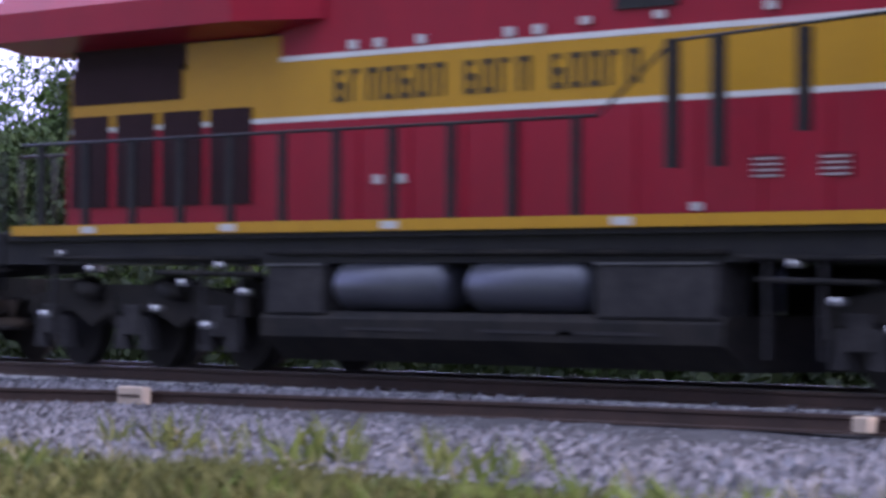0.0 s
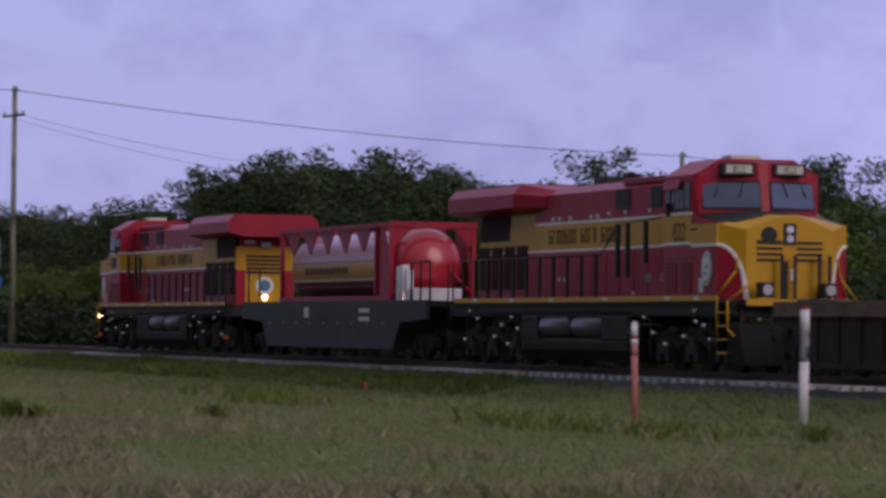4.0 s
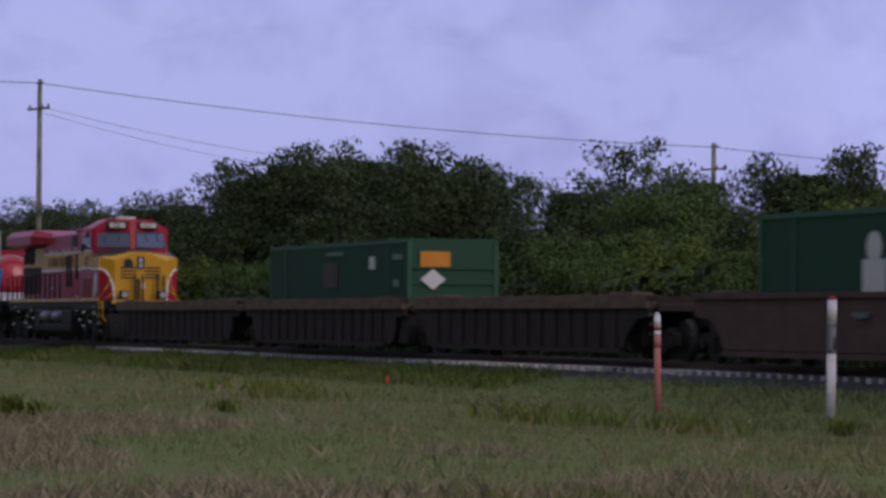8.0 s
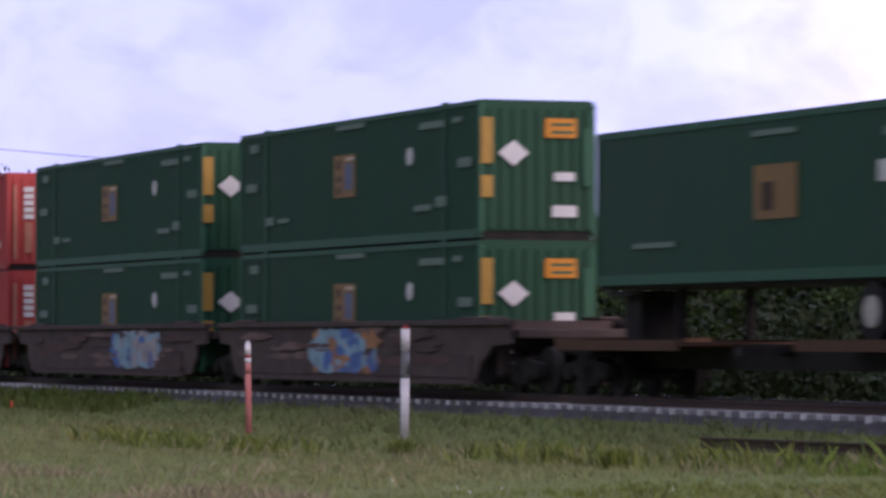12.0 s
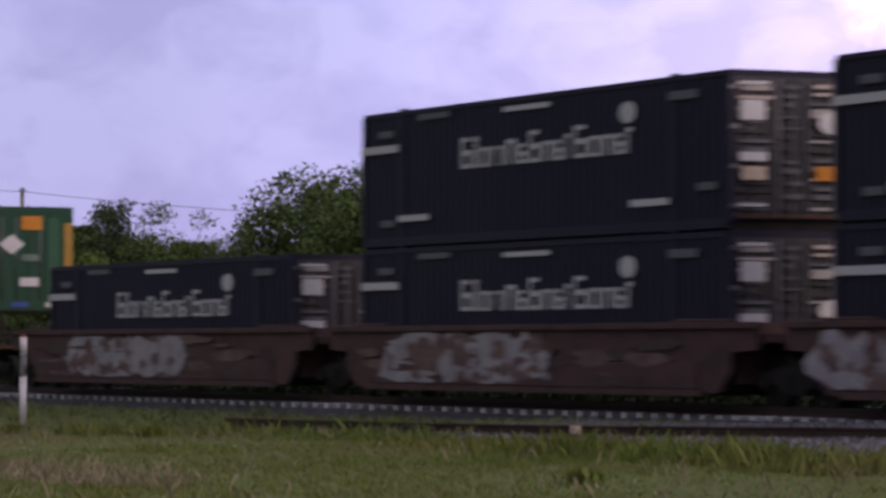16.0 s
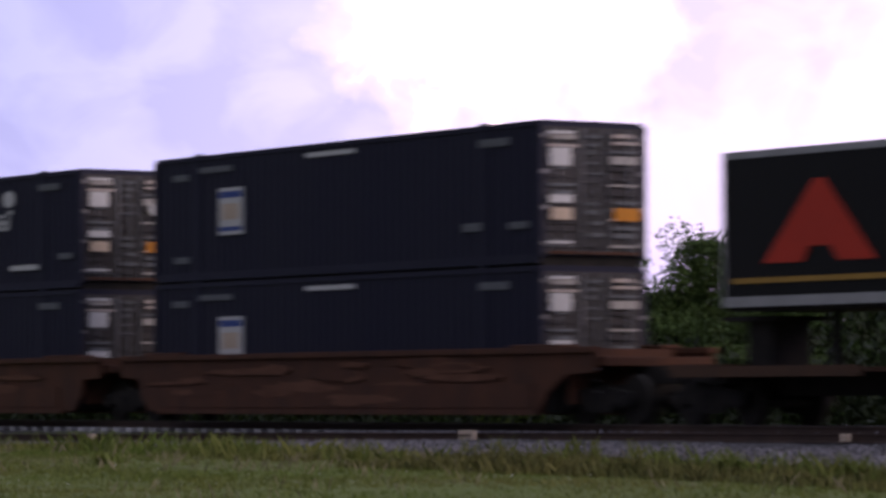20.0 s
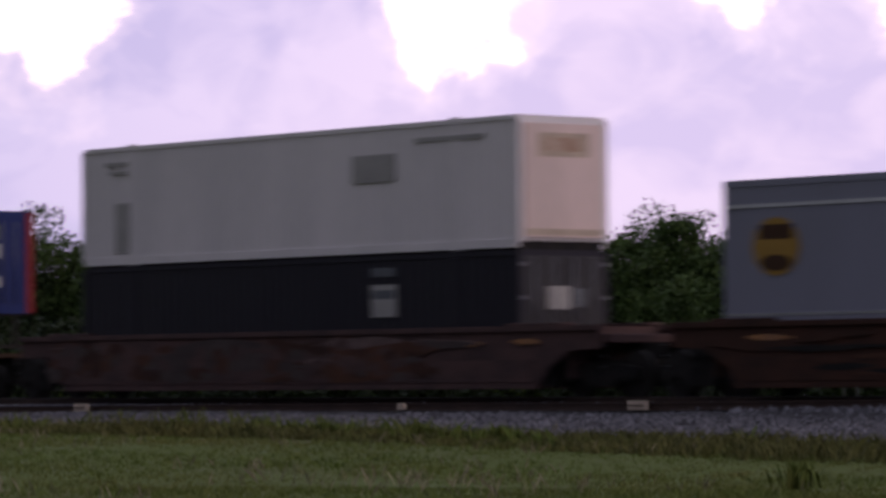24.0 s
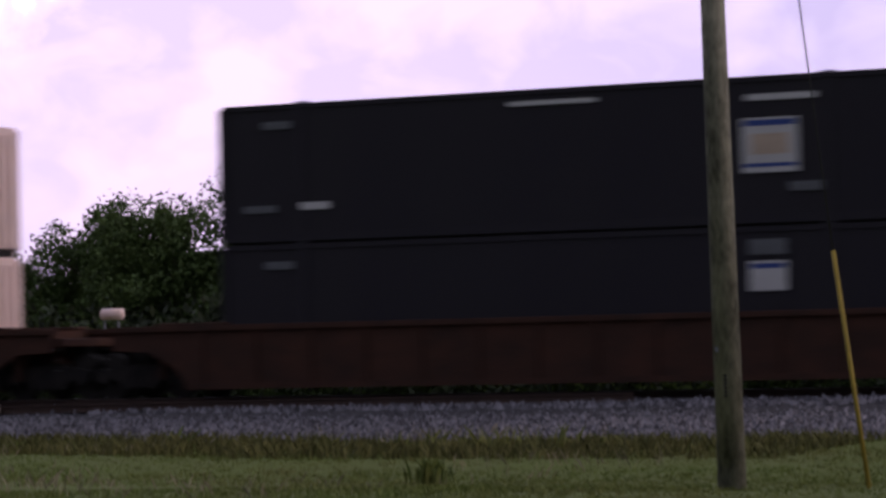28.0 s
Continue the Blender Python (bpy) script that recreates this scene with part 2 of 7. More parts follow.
M = {
    "red": mat("loco_red_paint", (0.33, 0.012, 0.034), 0.42, var=0.55, scale=0.9, tone=(0.20, 0.014, 0.032), bump=0.04, streak=3, coat=0.08),
    "yellow": mat("loco_yellow_paint", (0.52, 0.285, 0.016), 0.42, var=0.4, tone=(0.40, 0.21, 0.015), bump=0.04, coat=0.08),
    "white": mat("white_paint", (0.75, 0.75, 0.76), 0.5, var=0.35, tone=(0.4, 0.38, 0.36)),
    "black": mat("black_paint", (0.018, 0.018, 0.022), 0.5, var=0.4, tone=(0.06, 0.055, 0.05)),
    "under": mat("grimy_underframe", (0.014, 0.0135, 0.0145), 0.75, var=0.6, tone=(0.045, 0.038, 0.033), scale=2.5),
    "steel": mat("dull_steel", (0.20, 0.20, 0.22), 0.4, 0.7, var=0.5, tone=(0.07, 0.06, 0.055)),
    "tankgrey": mat("dull_silver_air_tank", (0.11, 0.115, 0.145), 0.36, 0.5, var=0.4),
    "mesh": mat("dark_grille", (0.032, 0.012, 0.016), 0.7, var=0.5),
    "redmesh": mat("red_screen", (0.17, 0.016, 0.032), 0.6, var=0.4),
    "glass": mat("cab_glass", (0.05, 0.06, 0.09), 0.06, var=0.2, bump=0.0),
    "shield": mat("windshield_glass", (0.12, 0.145, 0.20), 0.08, 0.35, var=0.3, tone=(0.08, 0.095, 0.14), bump=0.0),
    "chrome": mat("lamp_lens", (0.7, 0.7, 0.72), 0.15, 0.6, var=0.2, bump=0.0),
    "silver": mat("number_board", (0.55, 0.55, 0.5), 0.4, var=0.2, bump=0.0),
    "blue": mat("emblem_blue", (0.10, 0.22, 0.34), 0.45, var=0.3),
    "green": mat("container_green", (0.0145, 0.067, 0.038), 0.55, var=0.4, scale=0.5, tone=(0.03, 0.055, 0.04), streak=4, bump=0.05),
    "greenlight": mat("container_rail_green", (0.03, 0.11, 0.065), 0.5, var=0.4, tone=(0.04, 0.07, 0.05)),
    "orange": mat("container_orange_red", (0.43, 0.064, 0.062), 0.55, var=0.5, scale=0.5, tone=(0.29, 0.062, 0.062), streak=4, bump=0.05),
    "navy": mat("container_navy", (0.014, 0.015, 0.036), 0.5, var=0.4, scale=0.5, tone=(0.027, 0.027, 0.042), streak=4, bump=0.05),
    "charcoal": mat("container_black", (0.026, 0.024, 0.034), 0.5, var=0.4, scale=0.5, tone=(0.04, 0.038, 0.042), streak=4, bump=0.05),
    "cream": mat("container_white", (0.88, 0.69, 0.65), 0.55, var=0.5, scale=0.5, tone=(0.52, 0.44, 0.40), streak=5, bump=0.05),
    "tgrey": mat("trailer_grey", (0.30, 0.30, 0.385), 0.4, 0.1, var=0.35, scale=0.5, tone=(0.2, 0.2, 0.23), streak=5, bump=0.04),
    "dullgrey": mat("trailer_dull_grey", (0.17, 0.18, 0.19), 0.45, 0.1, var=0.35, scale=0.5, tone=(0.1, 0.1, 0.11), streak=5, bump=0.04),
    "tend": mat("trailer_end_white", (0.54, 0.48, 0.46), 0.5, var=0.5, tone=(0.36, 0.30, 0.26), streak=3),
    "alu": mat("aluminium_rail", (0.5, 0.5, 0.53), 0.35, 0.6, var=0.4),
    "tblack": mat("trailer_black_skin", (0.010, 0.010, 0.012), 0.35, var=0.3, bump=0.02),
    "tblue": mat("trailer_blue", (0.018, 0.032, 0.15), 0.42, var=0.35, scale=0.5, tone=(0.02, 0.025, 0.07), streak=4, bump=0.04),
    "tblue2": mat("trailer_blue_bright", (0.02, 0.034, 0.21), 0.42, var=0.3),
    "tred": mat("trailer_red_post", (0.28, 0.028, 0.035), 0.45, var=0.3),
    "logored": mat("sign_red", (0.55, 0.05, 0.03), 0.45, var=0.2),
    "gold": mat("decal_gold", (0.42, 0.25, 0.06), 0.5, var=0.35),
    "brownlogo": mat("decal_brown", (0.07, 0.035, 0.02), 0.5, var=0.3),
    "dimgold": mat("decal_dim_gold", (0.026, 0.019, 0.011), 0.5, var=0.7, scale=1.2, tone=(0.012, 0.010, 0.010)),
    "dullgold": mat("decal_dull_gold", (0.05, 0.034, 0.016), 0.5, var=0.5),
    "decal": mat("decal_white", (0.62, 0.62, 0.64), 0.5, var=0.4, tone=(0.4, 0.4, 0.42), bump=0.0),
    "faint": mat("decal_faint", (0.16, 0.17, 0.19), 0.6, var=0.5, bump=0.0),
    "faintgreen": mat("decal_faint_green", (0.17, 0.24, 0.21), 0.6, var=0.5, bump=0.0),
    "decalblue": mat("decal_blue", (0.05, 0.09, 0.32), 0.5, var=0.3, bump=0.0),
    "amber": mat("decal_amber", (0.60, 0.24, 0.03), 0.45, var=0.2, bump=0.0),
    "well": mat("well_brown", (0.115, 0.066, 0.062), 0.75, var=0.85, scale=1.1, tone=(0.05, 0.036, 0.038), streak=0.5, bump=0.1),
    "welldark": mat("well_dark_brown", (0.060, 0.044, 0.044), 0.75, var=0.75, scale=1.1, tone=(0.11, 0.085, 0.08), streak=0.5, bump=0.1),
    "wellblack": mat("well_dark_ribs", (0.026, 0.020, 0.021), 0.8, var=0.7, scale=1.1, tone=(0.05, 0.036, 0.034), streak=0.5, bump=0.1),
    # paler brown for chord and guide plates, with the light from above put in
    "chord": mat("well_lit_chord", (0.165, 0.112, 0.088), 0.8, var=0.7, scale=1.6, tone=(0.055, 0.04, 0.036), streak=0.3, bump=0.1),
    "wellrust": mat("well_rust", (0.108, 0.047, 0.029), 0.8, var=0.8, scale=1.1, tone=(0.05, 0.03, 0.025), streak=2.5, bump=0.1),
    "wellsooty": mat("well_sooty_rust", (0.075, 0.034, 0.024), 0.8, var=0.8, scale=1.1, tone=(0.03, 0.02, 0.017), streak=0.5, bump=0.1),
    "tan": mat("tan_panel", (0.26, 0.155, 0.06), 0.55, var=0.5, tone=(0.14, 0.10, 0.07)),
    "redpatch": mat("fresh_red_patch", (0.42, 0.052, 0.054), 0.55, var=0.4, tone=(0.32, 0.06, 0.06), bump=0.04),
    "stain": mat("rust_stained_white", (0.42, 0.27, 0.19), 0.7, var=0.8, scale=1.5, tone=(0.62, 0.5, 0.42)),
    "faintred": mat("decal_faint_red", (0.45, 0.20, 0.14), 0.6, var=0.5, bump=0.0),
    "deck": mat("deck_rust", (0.095, 0.052, 0.034), 0.8, var=0.7, tone=(0.06, 0.04, 0.03)),
    "graf1": mat("spray_white", (0.40, 0.385, 0.42), 0.7, var=0.6, tone=(0.12, 0.09, 0.10), scale=2.2),
    "graf2": mat("spray_blue", (0.07, 0.16, 0.46), 0.7, var=0.6, tone=(0.12, 0.09, 0.10), scale=2.2),
    "graf3": mat("spray_sky", (0.26, 0.44, 0.58), 0.7, var=0.6, tone=(0.12, 0.09, 0.10), scale=2.2),
    "graf4": mat("spray_ochre", (0.42, 0.20, 0.08), 0.7, var=0.6, tone=(0.12, 0.09, 0.10), scale=2.2),
    "graf5": mat("spray_lime", (0.32, 0.38, 0.07), 0.7, var=0.6, tone=(0.12, 0.09, 0.10), scale=2.2),
    "tyre": mat("rubber_tyre", (0.02, 0.02, 0.021), 0.85, var=0.4),
    "wheel": mat("wheel_steel", (0.032, 0.029, 0.028), 0.7, 0.2, var=0.5),
    "tank": mat("tank_red", (0.40, 0.018, 0.036), 0.28, var=0.3, tone=(0.22, 0.02, 0.03), bump=0.03, coat=0.4),
    # pale red for the sky's sheen on the upper tank, and for a thin line
    "tankpale": mat("tank_sheen_and_line", (0.46, 0.25, 0.29), 0.3, var=0.3, bump=0.03),
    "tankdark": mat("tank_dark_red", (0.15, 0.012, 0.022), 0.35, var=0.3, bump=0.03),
    "truck": mat("dusty_truck_casting", (0.024, 0.023, 0.026), 0.7, var=0.7, tone=(0.065, 0.06, 0.062), scale=3),
    "wellpale": mat("well_scuffed", (0.20, 0.14, 0.135), 0.8, var=0.8, scale=1.6, tone=(0.08, 0.05, 0.05), streak=0.4),
    "tankgold": mat("tank_gold_band", (0.48, 0.25, 0.09), 0.35, var=0.3, bump=0.03),
    "tenderbody": mat("tender_grey", (0.032, 0.035, 0.047), 0.5, var=0.6, tone=(0.06, 0.058, 0.058)),
    "grass": mat("grass_soil", (0.100, 0.135, 0.028), 0.95, var=0.8, scale=0.22, fine=3.0, tone=(0.115, 0.125, 0.05), bump=0.6),
    "blade": mat("grass_blade", (0.108, 0.160, 0.031), 0.7, var=0.9, scale=0.16, fine=1.2, tone=(0.172, 0.163, 0.058), bump=0.0, per=-0.14),
    "weedbrown": mat("brown_weed", (0.13, 0.125, 0.045), 0.8, var=0.6, scale=0.4, tone=(0.07, 0.09, 0.03), bump=0.0, per=-0.3),
    "straw": mat("dry_grass", (0.28, 0.25, 0.17), 0.8, var=0.6, scale=0.3, tone=(0.10, 0.095, 0.05), bump=0.0, per=-0.3),
    "ballast": mat("ballast_bed", (0.085, 0.083, 0.092), 0.9, var=0.9, scale=2.0, fine=22, tone=(0.045, 0.043, 0.047), bump=1.0),
    "stone": mat("ballast_stone", (0.185, 0.18, 0.205), 0.85, var=0.5, scale=3, tone=(0.10, 0.095, 0.105), per=-0.7, bump=0.1),
    "tie": mat("concrete_tie", (0.56, 0.56, 0.58), 0.85, var=0.5, tone=(0.2, 0.19, 0.19), per=0.2),
    "rail": mat("rusty_rail", (0.075, 0.045, 0.036), 0.7, 0.3, var=0.6, tone=(0.03, 0.022, 0.02)),
    "railtop": mat("polished_rail", (0.4, 0.4, 0.42), 0.25, 0.9, var=0.3, bump=0.0),
    "leaf": mat("leaf_green", (0.075, 0.125, 0.032), 0.6, var=0.6, scale=0.6, tone=(0.034, 0.055, 0.018), bump=0.0, per=-0.25),
    # darker copy of the leaf colour, with the shade under trees and cars put in
    "leaf4": mat("leaf_shade_tone", (0.018, 0.029, 0.011), 0.7, var=0.6, scale=0.5, tone=(0.010, 0.015, 0.007), bump=0.0, per=-0.25),
    "leaf2": mat("leaf_yellow_green", (0.115, 0.165, 0.032), 0.6, var=0.6, scale=0.5, tone=(0.05, 0.075, 0.02), bump=0.0, per=-0.25),
    "leaf3": mat("leaf_dark", (0.048, 0.075, 0.027), 0.65, var=0.6, scale=0.5, tone=(0.024, 0.037, 0.016), bump=0.0, per=-0.25),
    "bark": mat("bark", (0.085, 0.07, 0.055), 0.9, var=0.6, tone=(0.04, 0.034, 0.028), bump=0.5, streak=4),
    "pole": mat("weathered_pole", (0.27, 0.265, 0.205), 0.85, var=1.0, scale=3.0, fine=16, tone=(0.05, 0.05, 0.038), streak=2.5, bump=0.6),
    "wire": mat("wire", (0.045, 0.045, 0.05), 0.5, 0.5, var=0.2, bump=0.0),
    "guard": mat("yellow_guy_guard", (0.36, 0.27, 0.05), 0.55, var=0.5),
    "signblue": mat("sign_blue", (0.045, 0.145, 0.42), 0.4, var=0.2, bump=0.0),
    "signyellow": mat("sign_yellow", (0.55, 0.52, 0.10), 0.45, var=0.2, bump=0.0),
    "galv": mat("galvanised_post", (0.22, 0.23, 0.26), 0.5, 0.6, var=0.4),
    "postwhite": mat("post_white", (0.80, 0.78, 0.84), 0.6, var=0.5, tone=(0.25, 0.22, 0.24), fine=20),
    "postred": mat("post_faded_red", (0.42, 0.13, 0.12), 0.6, var=0.5, tone=(0.5, 0.3, 0.3)),
    "marker": mat("marker_orange", (0.75, 0.13, 0.07), 0.6, var=0.2),
    "boxpale": mat("pale_lubricator", (0.62, 0.50, 0.40), 0.6, var=0.4),
    # paler copy of the trailer end white, with warm sunlight put into the colour
    "tend_lit": mat("trailer_end_sunlit", (0.88, 0.76, 0.66), 0.4, var=0.5, tone=(0.55, 0.45, 0.40), streak=3),
    "panelblue": mat("decal_grey_blue", (0.13, 0.16, 0.27), 0.5, var=0.4, bump=0.0),
    "offwhite": mat("container_offwhite", (0.86, 0.80, 0.82), 0.55, var=0.35, scale=0.5, tone=(0.50, 0.49, 0.51), streak=5, bump=0.05),
    "palemark": mat("faded_mark", (0.46, 0.44, 0.43), 0.6, var=0.4, bump=0.0),
    "rustlight": mat("well_rust_scuffed", (0.165, 0.08, 0.052), 0.8, var=0.8, scale=1.6, tone=(0.10, 0.045, 0.03), streak=0.4),
    "drygreen": mat("grass_blade_dry", (0.165, 0.212, 0.088), 0.7, var=0.8, scale=0.16, fine=1.2, tone=(0.22, 0.20, 0.11), bump=0.0, per=-0.16),
    "doorgrey": mat("container_door_grey", (0.06, 0.057, 0.06), 0.5, 0.2, var=0.7, scale=2.0, tone=(0.035, 0.033, 0.04)),
    "palered": mat("dusty_red_slat", (0.36, 0.10, 0.12), 0.6, var=0.4, bump=0.0),
    "lettergrey": mat("letter_weathered_black", (0.06, 0.045, 0.03), 0.6, var=0.6, tone=(0.12, 0.08, 0.03), bump=0.0),
    "headlight": glow_mat("headlight_glow", (1.0, 0.78, 0.48), 6.0),
    "marklight": glow_mat("marker_light_glow", (1.0, 0.66, 0.36), 5.0),
}


# ---- building helpers ----
def box(bm, x0, x1, y0, y1, z0, z1, bev=0.0):
    vs = [bm.verts.new((x, y, z)) for z in (z0, z1) for y in (y0, y1) for x in (x0, x1)]
    fs = [bm.faces.new([vs[i] for i in f]) for f in ((0, 2, 3, 1), (4, 5, 7, 6), (0, 1, 5, 4), (2, 6, 7, 3), (0, 4, 6, 2), (1, 3, 7, 5))]
    if bev:
        es = list({e for f in fs for e in f.edges})
        bmesh.ops.bevel(bm, geom=es, offset=bev, segments=2, affect="EDGES", profile=0.5)
    return bm


def cyl(bm, a, b, r, n=12, r2=None):
    """A rod or drum from a to b."""
    a, b = Vector(a), Vector(b)
    q = (b - a).to_track_quat("Z", "Y")
    r2 = r if r2 is None else r2
    rings = []
    for c, rr in ((a, r), (b, r2)):
        rings.append([bm.verts.new(c + q @ Vector((rr * math.cos(2 * math.pi * i / n), rr * math.sin(2 * math.pi * i / n), 0))) for i in range(n)])
    for i in range(n):
        bm.faces.new((rings[0][i], rings[0][(i + 1) % n], rings[1][(i + 1) % n], rings[1][i]))
    bm.faces.new(rings[0][::-1])
    bm.faces.new(rings[1])
    return bm


def prism(bm, outline, y0, y1):
    """An outline of (x, z) pulled along y."""
    a = [bm.verts.new((x, y0, z)) for x, z in outline]
    b = [bm.verts.new((x, y1, z)) for x, z in outline]
    bm.faces.new(a)
    bm.faces.new(b[::-1])
    for i in range(len(a)):
        j = (i + 1) % len(a)
        bm.faces.new((a[j], a[i], b[i], b[j]))
    bmesh.ops.recalc_face_normals(bm, faces=bm.faces)
    return bm


def xprism(bm, outline, x0, x1):
    """An outline of (y, z) pulled along x."""
    a = [bm.verts.new((x0, y, z)) for y, z in outline]
    b = [bm.verts.new((x1, y, z)) for y, z in outline]
    bm.faces.new(a)
    bm.faces.new(b[::-1])
    for i in range(len(a)):
        j = (i + 1) % len(a)
        bm.faces.new((a[j], a[i], b[i], b[j]))
    bmesh.ops.recalc_face_normals(bm, faces=bm.faces)
    return bm


def loft(bm, rings):
    """A skin over rings of equal length, capped at both ends."""
    rows = [[bm.verts.new(p) for p in ring] for ring in rings]
    for r0, r1 in zip(rows, rows[1:]):
        for i in range(len(r0)):
            j = (i + 1) % len(r0)
            bm.faces.new((r0[i], r0[j], r1[j], r1[i]))
    bm.faces.new(rows[0][::-1])
    bm.faces.new(rows[-1])
    bmesh.ops.recalc_face_normals(bm, faces=bm.faces)
    return bm


KEPT = {}


def mesh_of(bm, material, smooth=False, key=None):
    me = bpy.data.meshes.new("mesh")
    bm.to_mesh(me)
    bm.free()
    me.materials.append(material)
    if smooth:
        me.shade_smooth()
    if key:
        KEPT[key] = me
    return me


def part(name, bm, material, parent, label="", smooth=False):
    me = bm if isinstance(bm, bpy.types.Mesh) else mesh_of(bm, material, smooth)
    ob = new(name, me)
    ob.parent = parent
    if label:
        ob["label"] = label
    return ob


def bpart(name, parent, material, x0, x1, y0, y1, z0, z1, bev=0.0, label=""):
    """A box-shaped part; alike ones share their mesh and differ in place."""
    key = (material.name, *(round(v, 3) for v in (x1 - x0, y1 - y0, z1 - z0, bev)))
    me = KEPT.get(key)
    if me is None:
        a, b, c = (x1 - x0) / 2, (y1 - y0) / 2, (z1 - z0) / 2
        me = mesh_of(box(bmesh.new(), -a, a, -b, b, -c, c, bev), material, key=key)
    ob = part(name, me, material, parent, label)
    ob.location = ((x0 + x1) / 2, (y0 + y1) / 2, (z0 + z1) / 2)
    return ob


def rod(name, parent, material, a, b, r, n=8, label=""):
    return part(name, cyl(bmesh.new(), a, b, r, n), material, parent, label, smooth=True)


def thing(name, label, category, group="", kind="", at=None):
    ob = new(name)
    ob.empty_display_size = 0.3
    if at is not None:
        ob.matrix_basis = at
    return tagged(ob, label, category, group, kind)


def sheet_mesh(name, verts, faces, material, smooth=False):
    me = bpy.data.meshes.new(name)
    me.from_pydata(verts, [], faces)
    me.materials.append(material)
    if smooth:
        me.shade_smooth()
    return me


def quads(name, v, material, n=4):
    """Many loose faces of n corners, from an array of corners."""
    me = bpy.data.meshes.new(name)
    k = len(v) // n
    me.vertices.add(len(v))
    me.vertices.foreach_set("co", np.asarray(v, dtype=np.float32).ravel())
    me.loops.add(len(v))
    me.loops.foreach_set("vertex_index", np.arange(len(v), dtype=np.int32))
    me.polygons.add(k)
    me.polygons.foreach_set("loop_start", np.arange(k, dtype=np.int32) * n)
    me.polygons.foreach_set("loop_total", np.full(k, n, dtype=np.int32))
    me.update(calc_edges=True)
    me.validate()
    me.materials.append(material)
    return me

# ---- ground ----
TRACK = 35.2        # y of the main track's centre line; rail tops lie at z = 0
GAUGE = 0.755       # half gauge, to the rail's middle


def ground_z(x, y):
    """The verge: nearly flat, lower before the bank at both ends, and grown up to the track in the west."""
    east = np.clip((x + 45.0) / 25.0, 0, 1)
    west = np.clip((-58.0 - x) / 25.0, 0, 1)
    near = np.clip((y - 12.0) / 16.0, 0, 1)
    z = -0.66 + near * (0.16 - 0.14 * east + 0.05 * west) - west * 0.38 * np.clip((y - 15.0) / 11.0, 0, 1)
    z = z + west * 0.46 * np.clip((y - 31.0) / 2.3, 0, 1)
    # towards the east end the verge falls away from the bank
    fall = np.clip((x + 26.0) / 12.0, 0, 1) * np.clip((27.5 - y) / 9.0, 0, 1) * np.clip((y + 60) / 30, 0, 1)
    z = z - 0.42 * fall - 0.14 * east * near
    return z + 0.045 * np.sin(x * 0.11 + 1.3) * np.sin(y * 0.21 + x * 0.05) * np.clip((32 - y) / 6, 0, 1) - 0.02


def make_ground():
    xs = np.concatenate([np.linspace(-2500, -330, 12), np.arange(-320, 60, 2.0), np.linspace(80, 2500, 12)])
    ys = np.concatenate([np.linspace(-2500, -80, 8), np.arange(-60, 80, 1.5), np.linspace(100, 2500, 10)])
    gx, gy = np.meshgrid(xs, ys)
    gz = ground_z(gx, gy)
    gz[(np.abs(gx) > 325) | (np.abs(gy) > 90)] = -0.7
    v = np.stack([gx, gy, gz], -1).reshape(-1, 3)
    w = len(xs)
    f = [(j * w + i, j * w + i + 1, (j + 1) * w + i + 1, (j + 1) * w + i) for j in range(len(ys) - 1) for i in range(w - 1)]
    ob = new("ground", sheet_mesh("ground", v.tolist(), f, M["grass"], smooth=True))
    tagged(ob, "rough mown grass verge with dry patches along a railway", "ground", kind="structure")


make_ground()


# ---- track ----
BANK = [-9.0, -7.2, -4.6, -2.4, -1.42, -1.34, -0.9, 0.9, 1.4, 2.4, 5.0]


def bank_z(x, y):
    """Height of the ballast at x, y from the track's centre line."""
    east = np.clip((x + 45.0) / 25.0, 0, 1)
    full = np.clip((x + 64.0) / 14.0, 0, 1)
    return np.interp(y, BANK, [-0.95, -0.47, -0.37, -0.31, -0.30, -0.20, -0.19, -0.19, -0.22, -0.32, -0.8]) - east * np.clip((-y - 1.4) / 5.8, 0, 1) * 0.32 + np.where((y < -1.38) & (y > -2.6), 0.09 * full - 0.09 * (1 - full), 0) + np.where((y < -0.85) & (y >= -1.38), -0.06 * (1 - full), 0) - np.clip((-62.0 - x) / 12.0, 0, 1) * np.clip((-y - 1.7) / 1.5, 0, 1) * 0.8


